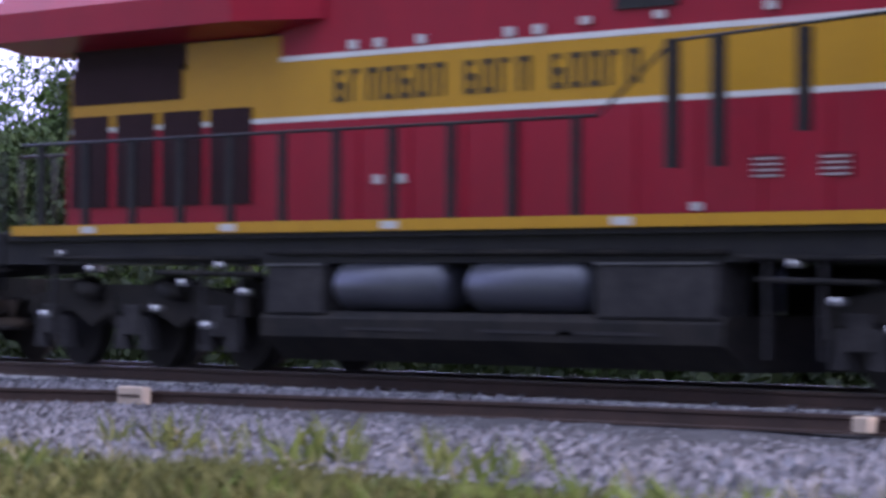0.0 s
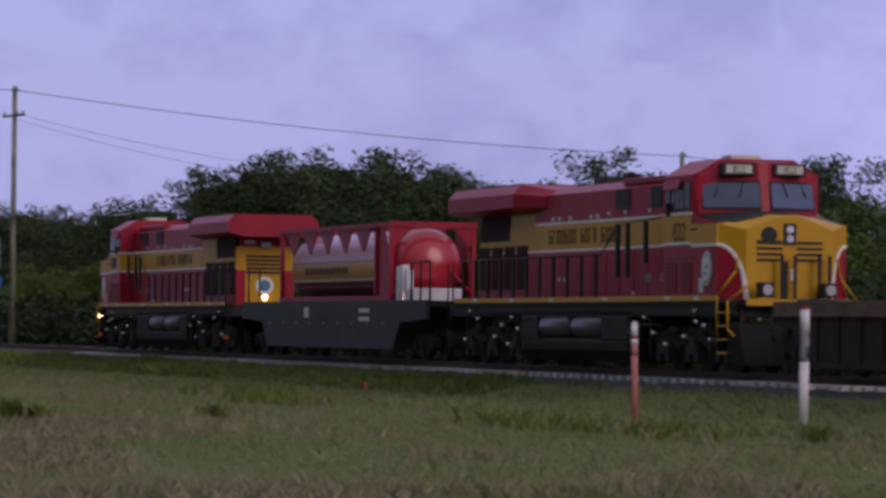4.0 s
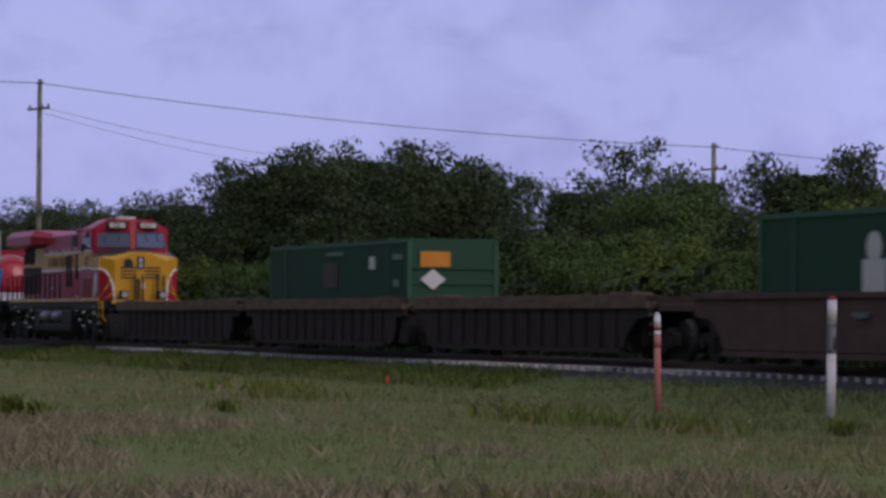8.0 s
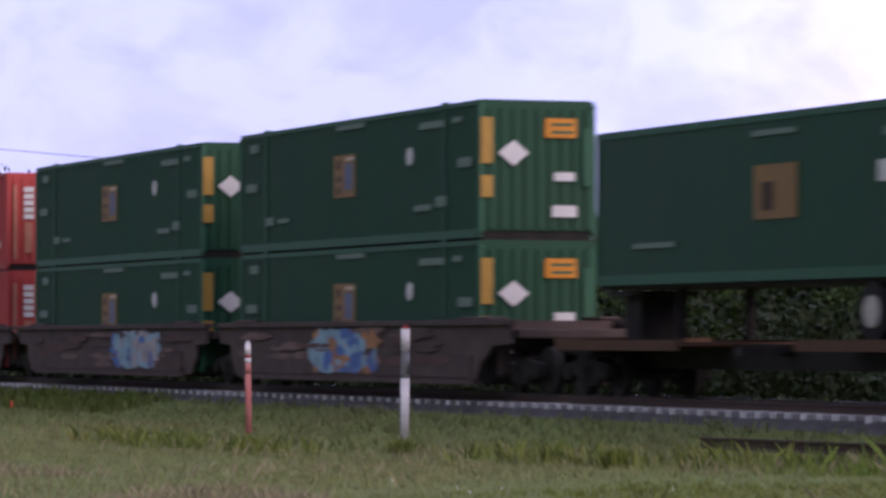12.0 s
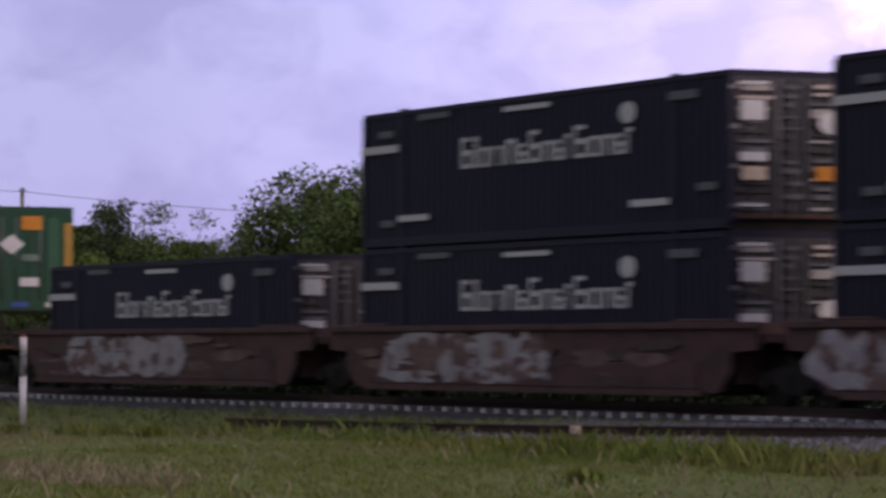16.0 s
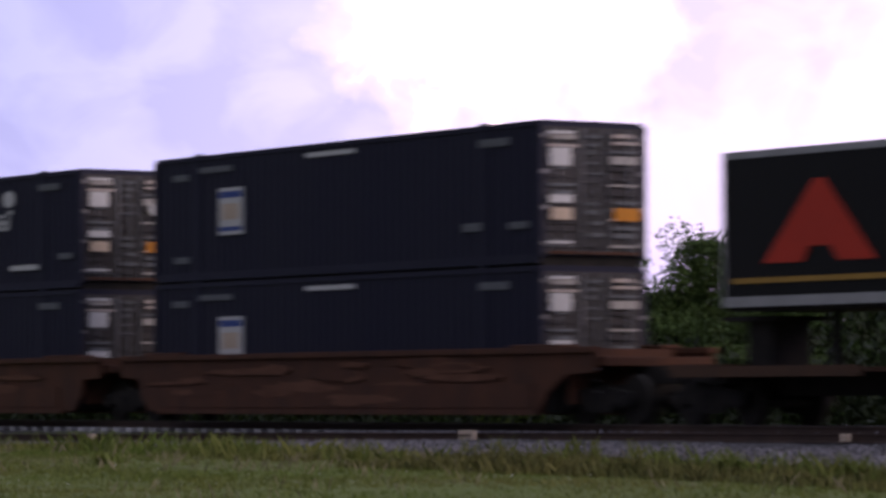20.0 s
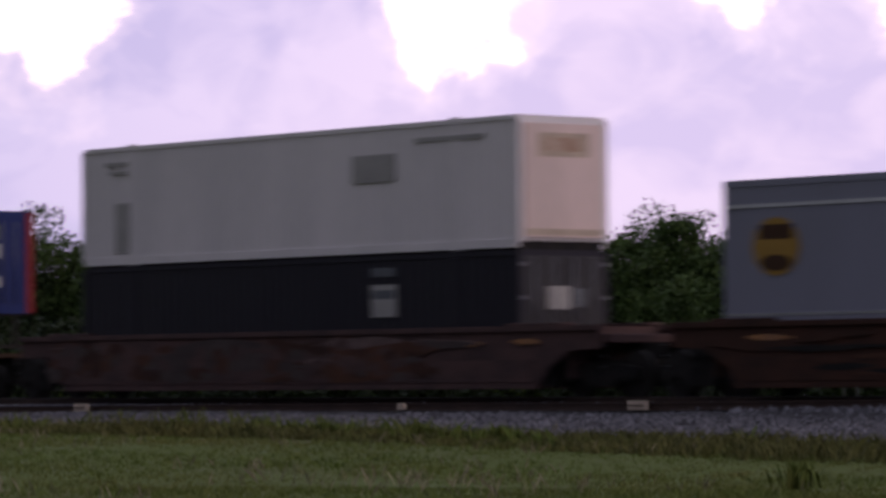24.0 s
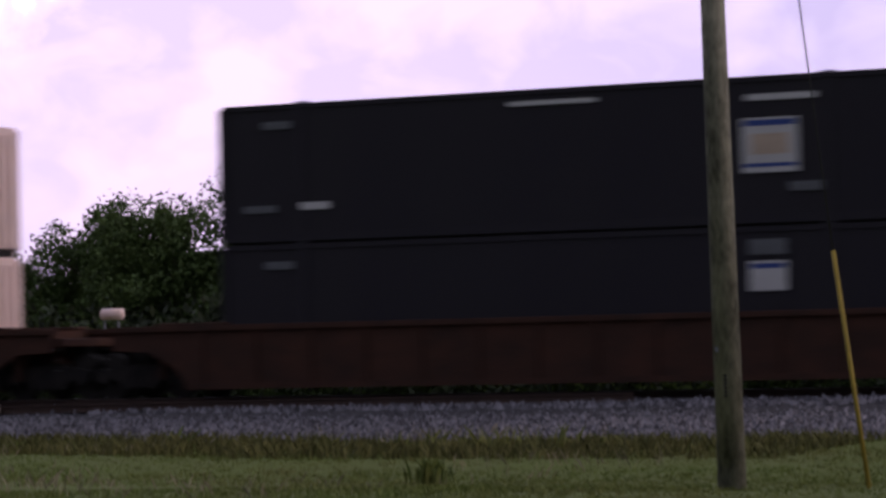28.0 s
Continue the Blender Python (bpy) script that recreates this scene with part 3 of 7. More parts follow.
def make_track():
    xs = np.concatenate([np.linspace(-900, -260, 40), np.arange(-250, 40, 0.5), np.linspace(60, 400, 12)])
    v, f = [], []
    for x in xs:
        for y in BANK:
            v.append((float(x), TRACK + y + 0.10 * noise.noise((x * 0.6, y, 3)), float(bank_z(x, y)) + 0.045 * noise.noise((x * 1.7, y * 2, 7))))
    k = len(BANK)
    for i in range(len(xs) - 1):
        for j in range(k - 1):
            f.append((i * k + j, i * k + j + 1, (i + 1) * k + j + 1, (i + 1) * k + j))
    tagged(new("ballast", sheet_mesh("ballast", v, [q[::-1] for q in f], M["ballast"])), "grey crushed stone ballast bank under the track", "ballast", kind="structure")
    track = thing("track", "main line track with rusty rails on concrete ties", "track", kind="structure")
    for s in (-1, 1):
        y = TRACK + s * GAUGE
        out = [(-0.075, -0.172), (0.075, -0.172), (0.075, -0.155), (0.012, -0.14), (0.012, -0.045), (0.036, -0.035), (0.036, -0.004), (-0.036, -0.004), (-0.036, -0.035), (-0.012, -0.045), (-0.012, -0.14), (-0.075, -0.155)]
        r = part("rail", xprism(bmesh.new(), [(y + a, b) for a, b in out], -900, 400), M["rail"], track)
        part("running_surface", xprism(bmesh.new(), [(y + a, b) for a, b in ((-0.03, -0.004), (0.03, -0.004), (0.03, 0.0), (-0.03, 0.0))], -900, 400), M["railtop"], r, "polished rail head")
    tie = mesh_of(box(bmesh.new(), -0.13, 0.13, -1.3, 1.3, -0.12, 0.10, 0.02), M["tie"])
    for i in range(296):
        ob = part("tie", tie, M["tie"], track)
        ob.location = (-172 + i * 0.61, TRACK, -0.262)


make_track()


def scatter_stones():
    rng = np.random.default_rng(5)
    n = 60000
    x = np.where(rng.uniform(0, 1, n) < 0.55, rng.uniform(-34, 8, n), rng.uniform(-66, -34, n))
    y = TRACK - rng.uniform(1.36, 7.6, n)
    z = bank_z(x, y - TRACK)
    tet = np.array([(1, 0, -.4), (-.5, .9, -.4), (-.6, -.8, -.4), (0.1, 0, .8)])
    tri = [(0, 1, 3), (1, 2, 3), (2, 0, 3)]
    r = rng.uniform(0.028, 0.075, n) * np.where(x > -34, 1.5, 1.0)
    a = rng.uniform(0, 6.28, n)
    jit = rng.uniform(0.6, 1.3, (n, 4, 3))
    p = tet[None] * jit * r[:, None, None]
    px = p[..., 0] * np.cos(a)[:, None] - p[..., 1] * np.sin(a)[:, None] + x[:, None]
    py = p[..., 0] * np.sin(a)[:, None] + p[..., 1] * np.cos(a)[:, None] + y[:, None]
    pz = p[..., 2] + z[:, None] + 0.02
    q = np.stack([px, py, pz], -1)
    verts = q.reshape(-1, 3).tolist()
    faces = [(4 * i + t[0], 4 * i + t[1], 4 * i + t[2]) for i in range(n) for t in tri]
    tagged(new("ballast_stones", sheet_mesh("stones", verts, faces, M["stone"])), "loose grey ballast stones on the shoulder", "stones", kind="stuff")


scatter_stones()


# ---- grass ----
def grass_field(name, n, xr, yr, hr, material, label, seed, lean=0.35, width=0.018, blades=5, keep=None):
    rng = np.random.default_rng(seed)
    x, y = rng.uniform(*xr, n), rng.uniform(*yr, n)
    patch = np.array([noise.noise((a * 0.12, b * 0.3, seed)) for a, b in zip(x, y)])
    ok = patch > (-0.35 if keep is None else keep)
    x, y, patch = x[ok], y[ok], patch[ok]
    n = len(x)
    x = np.repeat(x, blades) + rng.normal(0, 0.06, n * blades)
    y = np.repeat(y, blades) + rng.normal(0, 0.06, n * blades)
    patch = np.repeat(patch, blades)
    m = len(x)
    h = rng.uniform(*hr, m) * (1 + 0.8 * np.clip(patch, -0.4, 0.8))
    a = rng.uniform(0, 6.28, m)
    w = rng.uniform(0.6, 1.4, m) * width
    z = ground_z(x, y) - 0.02
    z = np.where(y > TRACK - 8.5, np.maximum(z, bank_z(x, y - TRACK) - 0.02), z)
    dx, dy = np.cos(a) * w, np.sin(a) * w
    lx, ly = rng.normal(0, lean, m) * h, rng.normal(0, lean, m) * h
    base1 = np.stack([x - dx, y - dy, z], -1)
    base2 = np.stack([x + dx, y + dy, z], -1)
    mid2 = np.stack([x + dx * 0.7 + lx * 0.4, y + dy * 0.7 + ly * 0.4, z + h * 0.6], -1)
    tip = np.stack([x + lx, y + ly, z + h], -1)
    v = np.stack([base1, base2, mid2, tip], 1).reshape(-1, 3)
    tagged(new(name, quads(name, v, material)), label, "grass", kind="stuff")


grass_field("grass", 60000, (-170, -42), (3, 28.0), (0.03, 0.11), M["drygreen"], "short dull green and straw coloured verge grass", 11, keep=-0.6, width=0.006, blades=7)
grass_field("green_grass", 46000, (-56, 8), (3, 28.0), (0.03, 0.10), M["blade"], "short green verge grass", 17, keep=-0.6, width=0.006, blades=7)
grass_field("bank_grass", 7000, (-175, -58), (27.5, 33.2), (0.06, 0.22), M["drygreen"], "grass grown over the ballast edge", 15, keep=-0.6)
grass_field("far_grass", 12000, (-330, -160), (3, 33), (0.08, 0.22), M["blade"], "far verge grass beside the track", 12, width=0.04, keep=-0.6)
grass_field("far_bank_grass", 6000, (-290, -112), (31.5, TRACK - 1.9), (0.12, 0.30), M["blade"], "long grass grown up to the far track", 24, width=0.03, keep=-0.7)
grass_field("tall_weeds", 2400, (-120, -8), (24.5, 29.0), (0.12, 0.36), M["blade"], "weeds at the edge of the ballast", 13, keep=0.12)
grass_field("dry_grass", 11000, (-80, -36), (8.0, 17.5), (0.05, 0.19), M["straw"], "patches of dry bleached grass", 18, width=0.0055, keep=0.05)
grass_field("bank_fringe", 2600, (-60, -32), (24.8, 27.8), (0.05, 0.20), M["blade"], "long grass along the foot of the ballast", 19, keep=-0.25)
grass_field("brown_weeds", 4200, (-37, -4), (23.2, 27.7), (0.06, 0.26), M["weedbrown"], "brownish weeds below the ballast", 20, keep=-0.45)
grass_field("wild_flowers", 260, (-62, -28), (14, 26.5), (0.04, 0.09), M["decal"], "tiny pale wild flowers in the verge grass", 23, width=0.012, blades=1, keep=0.0)
grass_field("dry_stems", 6000, (-150, -5), (2, 29), (0.08, 0.26), M["straw"], "dry seed stems standing in the grass", 14, width=0.005, blades=3, keep=0.0)


# ---- a length of spare rail on the ballast shoulder ----
def spare_rail():
    pts = [(-68, 27.7, -0.45), (-61, 28.1, -0.42), (-55, 28.8, -0.38), (-50, 30.4, -0.33), (-45, 31.9, -0.31), (-39, 32.3, -0.28), (-34, 32.3, -0.26), (-27, 32.5, -0.26), (-20, 33.3, -0.20), (-12, 33.5, -0.18)]
    sec = [(-0.07, 0.0), (0.07, 0.0), (0.07, 0.02), (0.012, 0.03), (0.012, 0.12), (0.036, 0.135), (0.036, 0.168), (-0.036, 0.168), (-0.036, 0.135), (-0.012, 0.12), (-0.012, 0.03), (-0.07, 0.02)]
    ob = thing("spare_rail", "rusty spare rail laid along the ballast shoulder", "rail")
    part("rail_length", loft(bmesh.new(), [[(x, y + a, z + b - 0.01) for a, b in sec] for x, y, z in pts]), M["rail"], ob)
    for x, y, z in ((-55.2, 28.78, -0.38), (-45.3, 31.82, -0.31), (-26.9, 32.5, -0.26), (-34.1, 32.3, -0.26)):
        big = x in (-45.3, -26.9)
        w = 0.26 if big else 0.10
        clip = bpart("pale_clip", ob, M["boxpale"], x - w, x + w, y - 0.16, y - 0.05, z + 0.01, z + (0.20 if big else 0.15), 0.01, "pale bolted clip")
        if big:
            bpart("bolt_plate", clip, M["rail"], -w * 0.8, w * 0.8, -0.07, -0.05, -0.012, 0.012)


spare_rail()


# ---- trees ----
def tree_mesh(seed, height, spread, leaves, size, material, base=0.25, lumps=9, ragged=0.3):
    """Trunk mesh with limbs, and a crown of loose leaves gathered in uneven clumps."""
    rng = np.random.default_rng(seed)
    bm = bmesh.new()
    top = Vector((rng.normal(0, 0.05) * height, rng.normal(0, 0.05) * height, height * 0.75))
    cyl(bm, (0, 0, -0.3), top, 0.022 * height, 8, 0.006 * height)
    centres = []
    for i in range(lumps):
        a, t = rng.uniform(0, 6.28), rng.uniform(base, 1.0)
        rad = spread * (1.05 - 0.75 * abs(t - 0.5)) * rng.uniform(0.35, 1.0)
        c = Vector((math.cos(a) * rad, math.sin(a) * rad, height * t * (0.9 + ragged * rng.uniform(-0.3, 0.3))))
        centres.append((c, rng.uniform(0.16, 0.34) * spread))
        s = top * min(0.95, max(0.2, t - 0.25))
        cyl(bm, s, c, 0.007 * height, 5, 0.002 * height)
        for _ in range(2):
            e = c + Vector(rng.normal(0, 0.22 * spread, 3))
            cyl(bm, s.lerp(c, 0.6), e, 0.003 * height, 4, 0.001 * height)
            centres.append((e, rng.uniform(0.10, 0.2) * spread))
    trunk = mesh_of(bm, M["bark"])
    w = np.array([r ** 2 for _, r in centres])
    pick = rng.choice(len(centres), leaves, p=w / w.sum())
    fill = rng.uniform(0, 1, leaves) < 0.42      # loose leaves that close the body of the crown
    c = np.array([tuple(centres[i][0]) for i in pick])
    r = np.array([centres[i][1] for i in pick])
    d = rng.normal(0, 1, (leaves, 3))
    d /= np.linalg.norm(d, axis=1)[:, None]
    p = c + d * (r * rng.uniform(0.02, 1.0, leaves) ** 0.45 * rng.uniform(0.9, 1.2, leaves))[:, None] * np.array([1.2, 1.2, 0.9])
    ft, fa = rng.uniform(base * 0.6, 0.93, leaves), rng.uniform(0, 6.28, leaves)
    fr = spread * (1.0 - 0.95 * np.abs(ft - 0.42) ** 1.4 * 1.5) * 0.62 * np.sqrt(rng.uniform(0, 1, leaves)) * (1 + 0.25 * np.sin(3 * fa + 9 * ft))
    body = np.stack([fr * np.cos(fa), fr * np.sin(fa), ft * height], -1)
    p = np.where(fill[:, None], body, p)
    p[:, 2] = np.maximum(p[:, 2], 0.1)
    u = rng.normal(0, 1, (leaves, 3))
    u /= np.linalg.norm(u, axis=1)[:, None]
    q = np.cross(u, rng.normal(0, 1, (leaves, 3)))
    q /= np.linalg.norm(q, axis=1)[:, None]
    s = (size * rng.uniform(0.6, 1.4, leaves))[:, None]
    v = np.stack([p - u * s, p + q * s * 0.5, p + u * s, p - q * s * 0.5], 1).reshape(-1, 3)
    return trunk, quads("crown", v, material)


TREES = {}


def tree(kind, x, y, turn, top, label, name="tree"):
    """A tree whose highest leaves stand at z = top."""
    trunk, crown = TREES[kind][:2]
    z = float(ground_z(x, y)) if abs(x) < 320 else -0.7
    s = (top - z) / TREES[kind][2]
    ob = thing(name, label, "tree" if name == "tree" else "shrub", "trees behind the track", at=pose(x, y, z, 0, 0, turn) @ Matrix.Diagonal((s, s, s, 1)))
    part("trunk", trunk, M["bark"], ob)
    part("crown", crown, M["leaf"], ob)
    return ob


for kind, args in {"oak": (1, 8.0, 4.0, 30000, 0.10, M["leaf3"], 0.16, 34), "broad": (2, 7.0, 3.5, 27000, 0.09, M["leaf"], 0.08, 32),
                   "thin": (3, 8.0, 1.9, 5200, 0.085, M["leaf3"], 0.42, 22, 0.5), "bush": (4, 4.2, 2.6, 24000, 0.07, M["leaf"], 0.05, 26),
                   "bright": (5, 4.0, 2.4, 20000, 0.07, M["leaf2"], 0.05, 24), "sparse": (6, 5.2, 2.2, 30000, 0.062, M["leaf"], 0.06, 34, 0.6),
                   "upright": (7, 5.4, 2.0, 30000, 0.062, M["leaf"], 0.05, 34, 0.5)}.items():
    t_, c_ = tree_mesh(*args)
    zs = np.empty(len(c_.vertices) * 3, dtype=np.float32)
    c_.vertices.foreach_get("co", zs)
    TREES[kind] = (t_, c_, float(np.percentile(zs[2::3], 99.8)))

rng_trees = random.Random(8)
NAMES = {"oak": "dark broad-crowned tree in the far woods", "broad": "rounded green tree behind the track", "thin": "tall thin-crowned tree with bare twigs", "bush": "green scrub tree behind the track",
         "bright": "yellow-green scrub behind the track", "sparse": "loose-crowned scrub tree behind the track", "upright": "narrow dark scrub tree behind the track"}
# far woods: a skyline that rises to the middle and falls towards the camera, with brighter scrub before it
SKYLINE = [(-471, 9.5), (-315, 9.4), (-272, 8.4), (-252, 9.5), (-230, 10.5), (-207, 9.1), (-195, 8.1), (-175, 6.9), (-165, 6.3), (-157, 6.8), (-146, 6.4), (-126, 6.1), (-121, 7.0), (-108, 5.2), (-99, 7.4), (-90, 6.2), (-80, 5.4), (-72, 4.4), (-65, 4.5), (-54, 4.2), (-46, 4.7), (-36, 4.9), (-30, 5.4), (-24, 4.0), (-20, 4.3), (-16, 3.2), (5, 3.6)]


def skyline(x):
    return float(np.interp(x, [a for a, _ in SKYLINE], [b for _, b in SKYLINE]))


x = -420.0
while x < -120:
    tree("oak" if x < -170 else rng_trees.choice(["oak", "broad"]), x, 58 + rng_trees.uniform(-3, 4), rng_trees.uniform(0, 360), skyline(x) * rng_trees.uniform(0.88, 1.04), NAMES["oak"])
    x += rng_trees.uniform(5.0, 7.5)
for x in range(-420, -100, 6):
    tree(rng_trees.choice(["bush", "bush", "bright", "broad"]), x + rng_trees.uniform(-2, 2), 49 + rng_trees.uniform(-2, 3), rng_trees.uniform(0, 360), rng_trees.uniform(3.2, 4.9), NAMES["bush"])
for x, y, kind, top in [(-180.6, 58, "thin", 8.6), (-171.6, 57, "broad", 7.0), (-157.4, 57, "oak", 6.9), (-152.0, 57, "thin", 7.2), (-121.5, 53, "sparse", 7.1), (-117, 53, "broad", 6.9), (-111, 53, "sparse", 5.8), (-107.8, 52, "broad", 5.3), (-104.6, 53, "bush", 6.1), (-99.4, 53, "upright", 7.5),
                        (-97.3, 52, "oak", 7.6), (-92.5, 53, "broad", 6.2), (-90.3, 52, "oak", 5.7), (-85, 53, "broad", 5.2), (-81.6, 52, "upright", 5.6), (-78.6, 52, "oak", 6.1), (-75.5, 53, "sparse", 5.2), (-72.6, 53, "broad", 4.5), (-69.6, 52, "bush", 4.0),
                        (-67, 52, "bush", 3.9), (-65.2, 52, "upright", 5.0), (-61, 52, "broad", 4.3), (-57.5, 52, "bush", 3.9), (-54.5, 52, "broad", 4.2), (-52.2, 52, "bush", 4.2), (-49.8, 53, "bush", 3.9), (-48.3, 52, "sparse", 4.6), (-46.2, 52, "upright", 4.9), (-44.3, 52, "bush", 4.3),
                        (-42.6, 52, "broad", 3.9), (-40.9, 52, "sparse", 3.9), (-39.3, 52, "bush", 3.7), (-37.4, 52, "upright", 5.0), (-37.0, 53, "bush", 3.6), (-35.9, 52, "sparse", 5.1), (-34.3, 52, "bush", 4.3), (-32.5, 52, "upright", 5.4), (-31.3, 53, "sparse", 5.2),
                        (-30.1, 52, "upright", 5.5), (-28.8, 52, "sparse", 4.9), (-27.5, 53, "bush", 4.6), (-25.9, 52, "sparse", 4.8), (-24.3, 52, "bush", 4.1), (-22.8, 53, "bush", 3.8), (-21.5, 52, "upright", 4.6), (-20.2, 52, "sparse", 4.4), (-18.2, 52, "sparse", 4.0),
                        (-16.4, 52, "bush", 3.3), (-13, 52, "bush", 3.4), (-8.8, 52, "bush", 3.7), (-2.7, 53, "broad", 4.1), (3.2, 52, "bush", 3.8)]:
    tree(kind, x, y, rng_trees.uniform(0, 360), top, NAMES[kind] if kind != "oak" else "dark leafy tree behind the track")
x = -124.0
while x < 8:
    tree(rng_trees.choice(["broad", "bush"]), x, 56 + rng_trees.uniform(-1, 1.5), rng_trees.uniform(0, 360), skyline(x) * (rng_trees.uniform(0.72, 0.88) if x < -58 else rng_trees.uniform(0.55, 0.74)), NAMES["broad"])
    x += rng_trees.uniform(2.6, 3.6)
for x in range(-98, 6, 4):
    tree(rng_trees.choice(["bush", "bright", "bush"]), x + rng_trees.uniform(-1, 1), 47.5 + rng_trees.uniform(-1, 1.5), rng_trees.uniform(0, 360), rng_trees.uniform(1.5, 2.4), "low green shrub beside the railway", "shrub")


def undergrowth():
    """Dense low growth that closes the view under the trees, coloured dark for the shade there."""
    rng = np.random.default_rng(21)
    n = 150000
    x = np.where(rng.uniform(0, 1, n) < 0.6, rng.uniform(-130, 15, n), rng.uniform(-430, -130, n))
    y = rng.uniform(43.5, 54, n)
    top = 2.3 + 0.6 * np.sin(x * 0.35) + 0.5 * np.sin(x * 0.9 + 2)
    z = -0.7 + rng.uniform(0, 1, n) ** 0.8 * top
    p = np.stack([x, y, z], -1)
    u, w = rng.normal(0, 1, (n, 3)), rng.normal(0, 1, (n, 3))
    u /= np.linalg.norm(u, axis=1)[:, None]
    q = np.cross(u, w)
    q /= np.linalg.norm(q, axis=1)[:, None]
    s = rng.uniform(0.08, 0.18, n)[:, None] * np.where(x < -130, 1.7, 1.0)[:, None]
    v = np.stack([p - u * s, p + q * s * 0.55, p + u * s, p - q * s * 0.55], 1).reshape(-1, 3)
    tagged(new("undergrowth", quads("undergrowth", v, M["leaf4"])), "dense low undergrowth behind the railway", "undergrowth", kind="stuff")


undergrowth()


def make_road():
    v = [(-320, 1.0, -0.625), (-320, 8.9, -0.625), (-54, 8.9, -0.625), (-51, 6.0, -0.625), (-50, 1.0, -0.625)]
    w = [(x, y, -0.9) for x, y, _ in v]
    f = [(0, 4, 3, 2, 1)] + [(i, (i + 1) % 5, 5 + (i + 1) % 5, 5 + i) for i in range(5)]
    me = sheet_mesh("road", v + w, f, mat("worn_asphalt", (0.10, 0.10, 0.105), 0.85, var=0.6, scale=1.0, fine=30, bump=0.4))
    tagged(new("road", me), "worn grey asphalt side road", "road", kind="structure")


make_road()

# ---- train ----
# S: how far the train has gone, in metres; a thing at u on the train stands at x = u - S
S = [(0.0, 2.3), (2.0, 37.2), (4.5, 79.9), (7.0, 123.4), (9.0, 158.6), (11.0, 193.8), (14.0, 246.3), (17.0, 298.6), (20.0, 350.9), (23.0, 403.1), (26.0, 455.1), (28.0, 489.7)]
RIDERS = []   # (thing, u, turn) of all that rides on the train
AXLES = []    # (wheelset, u, radius)


def rides(ob, u, turn=0.0):
    RIDERS.append((ob, u, turn))
    ob.matrix_basis = pose(u - S[0][1], TRACK, 0, 0, 0, turn)
    return ob


def side_text(body, size, material, parent, x, y, z, name="lettering", face=-1):
    cu = bpy.data.curves.new("text", "FONT")
    cu.body, cu.size, cu.extrude, cu.align_x = body, size, 0.002, "CENTER"
    tmp = bpy.data.objects.new("text", cu)
    scene.collection.objects.link(tmp)
    me = bpy.data.meshes.new_from_object(tmp.evaluated_get(bpy.context.evaluated_depsgraph_get()))
    bpy.data.objects.remove(tmp)
    me.materials.clear()
    me.materials.append(material)
    ob = part(name, me, material, parent)
    ob.matrix_basis = pose(x, y, z, 90, 0, {-1: 0, 1: 180, 2: 90}[face])
    return ob


def wheelset(parent, x, u, r=0.46, name="wheelset"):
    """Two flanged wheels on an axle, with bolts that show the roll."""
    key = ("wheelset", r)
    me = KEPT.get(key)
    if me is None:
        bm = bmesh.new()
        cyl(bm, (0, -0.72, 0), (0, 0.72, 0), 0.08, 8)
        for s in (-1, 1):
            cyl(bm, (0, s * 0.68, 0), (0, s * 0.80, 0), r, 24)
            cyl(bm, (0, s * 0.655, 0), (0, s * 0.68, 0), r + 0.03, 24)
            for k in range(4):
                a = k * math.pi / 2
                cyl(bm, (0.5 * r * math.cos(a), s * 0.80, 0.5 * r * math.sin(a)), (0.5 * r * math.cos(a), s * 0.815, 0.5 * r * math.sin(a)), 0.06, 6)
        me = mesh_of(bm, M["wheel"], key=key)
    ob = part(name, me, M["wheel"], parent)
    ob.location = (x, 0, r)
    AXLES.append((ob, x, r, u))
    return ob


def side_frame(bm, x0, x1, y, axles, z=0.5):
    """A cast bogie side frame between its end axles."""
    out = [(x0, z - 0.08), (x0, z + 0.16)]
    out += [(axles[0] + 0.25, z + 0.22), ((x0 + x1) / 2 - 0.35, z + 0.26), ((x0 + x1) / 2 + 0.35, z + 0.26), (axles[-1] - 0.25, z + 0.22), (x1, z + 0.16), (x1, z - 0.08)]
    out += [(axles[-1] - 0.32, z - 0.04), ((x0 + x1) / 2 + 0.4, z - 0.24), ((x0 + x1) / 2 - 0.4, z - 0.24), (axles[0] + 0.32, z - 0.04)]
    return prism(bm, out, y - 0.07, y + 0.07)


def bogie(parent, x, u, base=1.78, r=0.42):
    """Two axles, two side frames with springs and bearing caps, a bolster."""
    for a in (x - base / 2, x + base / 2):
        wheelset(parent, a, u, r)
    key = ("sideframe", base)
    for s in (-1, 1):
        me = KEPT.get(key)
        if me is None:
            bm = bmesh.new()
            side_frame(bm, -base / 2 - 0.22, base / 2 + 0.22, 0, (-base / 2, base / 2), 0.46)
            for a in (-base / 2, base / 2):
                cyl(bm, (a, -0.13, 0.44), (a, 0.1, 0.44), 0.13, 10)
            for k in (-0.2, 0, 0.2):
                cyl(bm, (k, -0.04, 0.26), (k, -0.04, 0.58), 0.075, 8)
            me = mesh_of(bm, M["under"], key=key)
        ob = part("side_frame", me, M["under"], parent)
        ob.matrix_basis = pose(x, s * 1.0, 0, 0, 0, 0 if s < 0 else 180)
    bpart("bolster", parent, M["under"], x - 0.25, x + 0.25, -0.95, 0.95, 0.42, 0.78)


# ---- containers ----
LENGTH, WIDTH = 16.15, 2.59


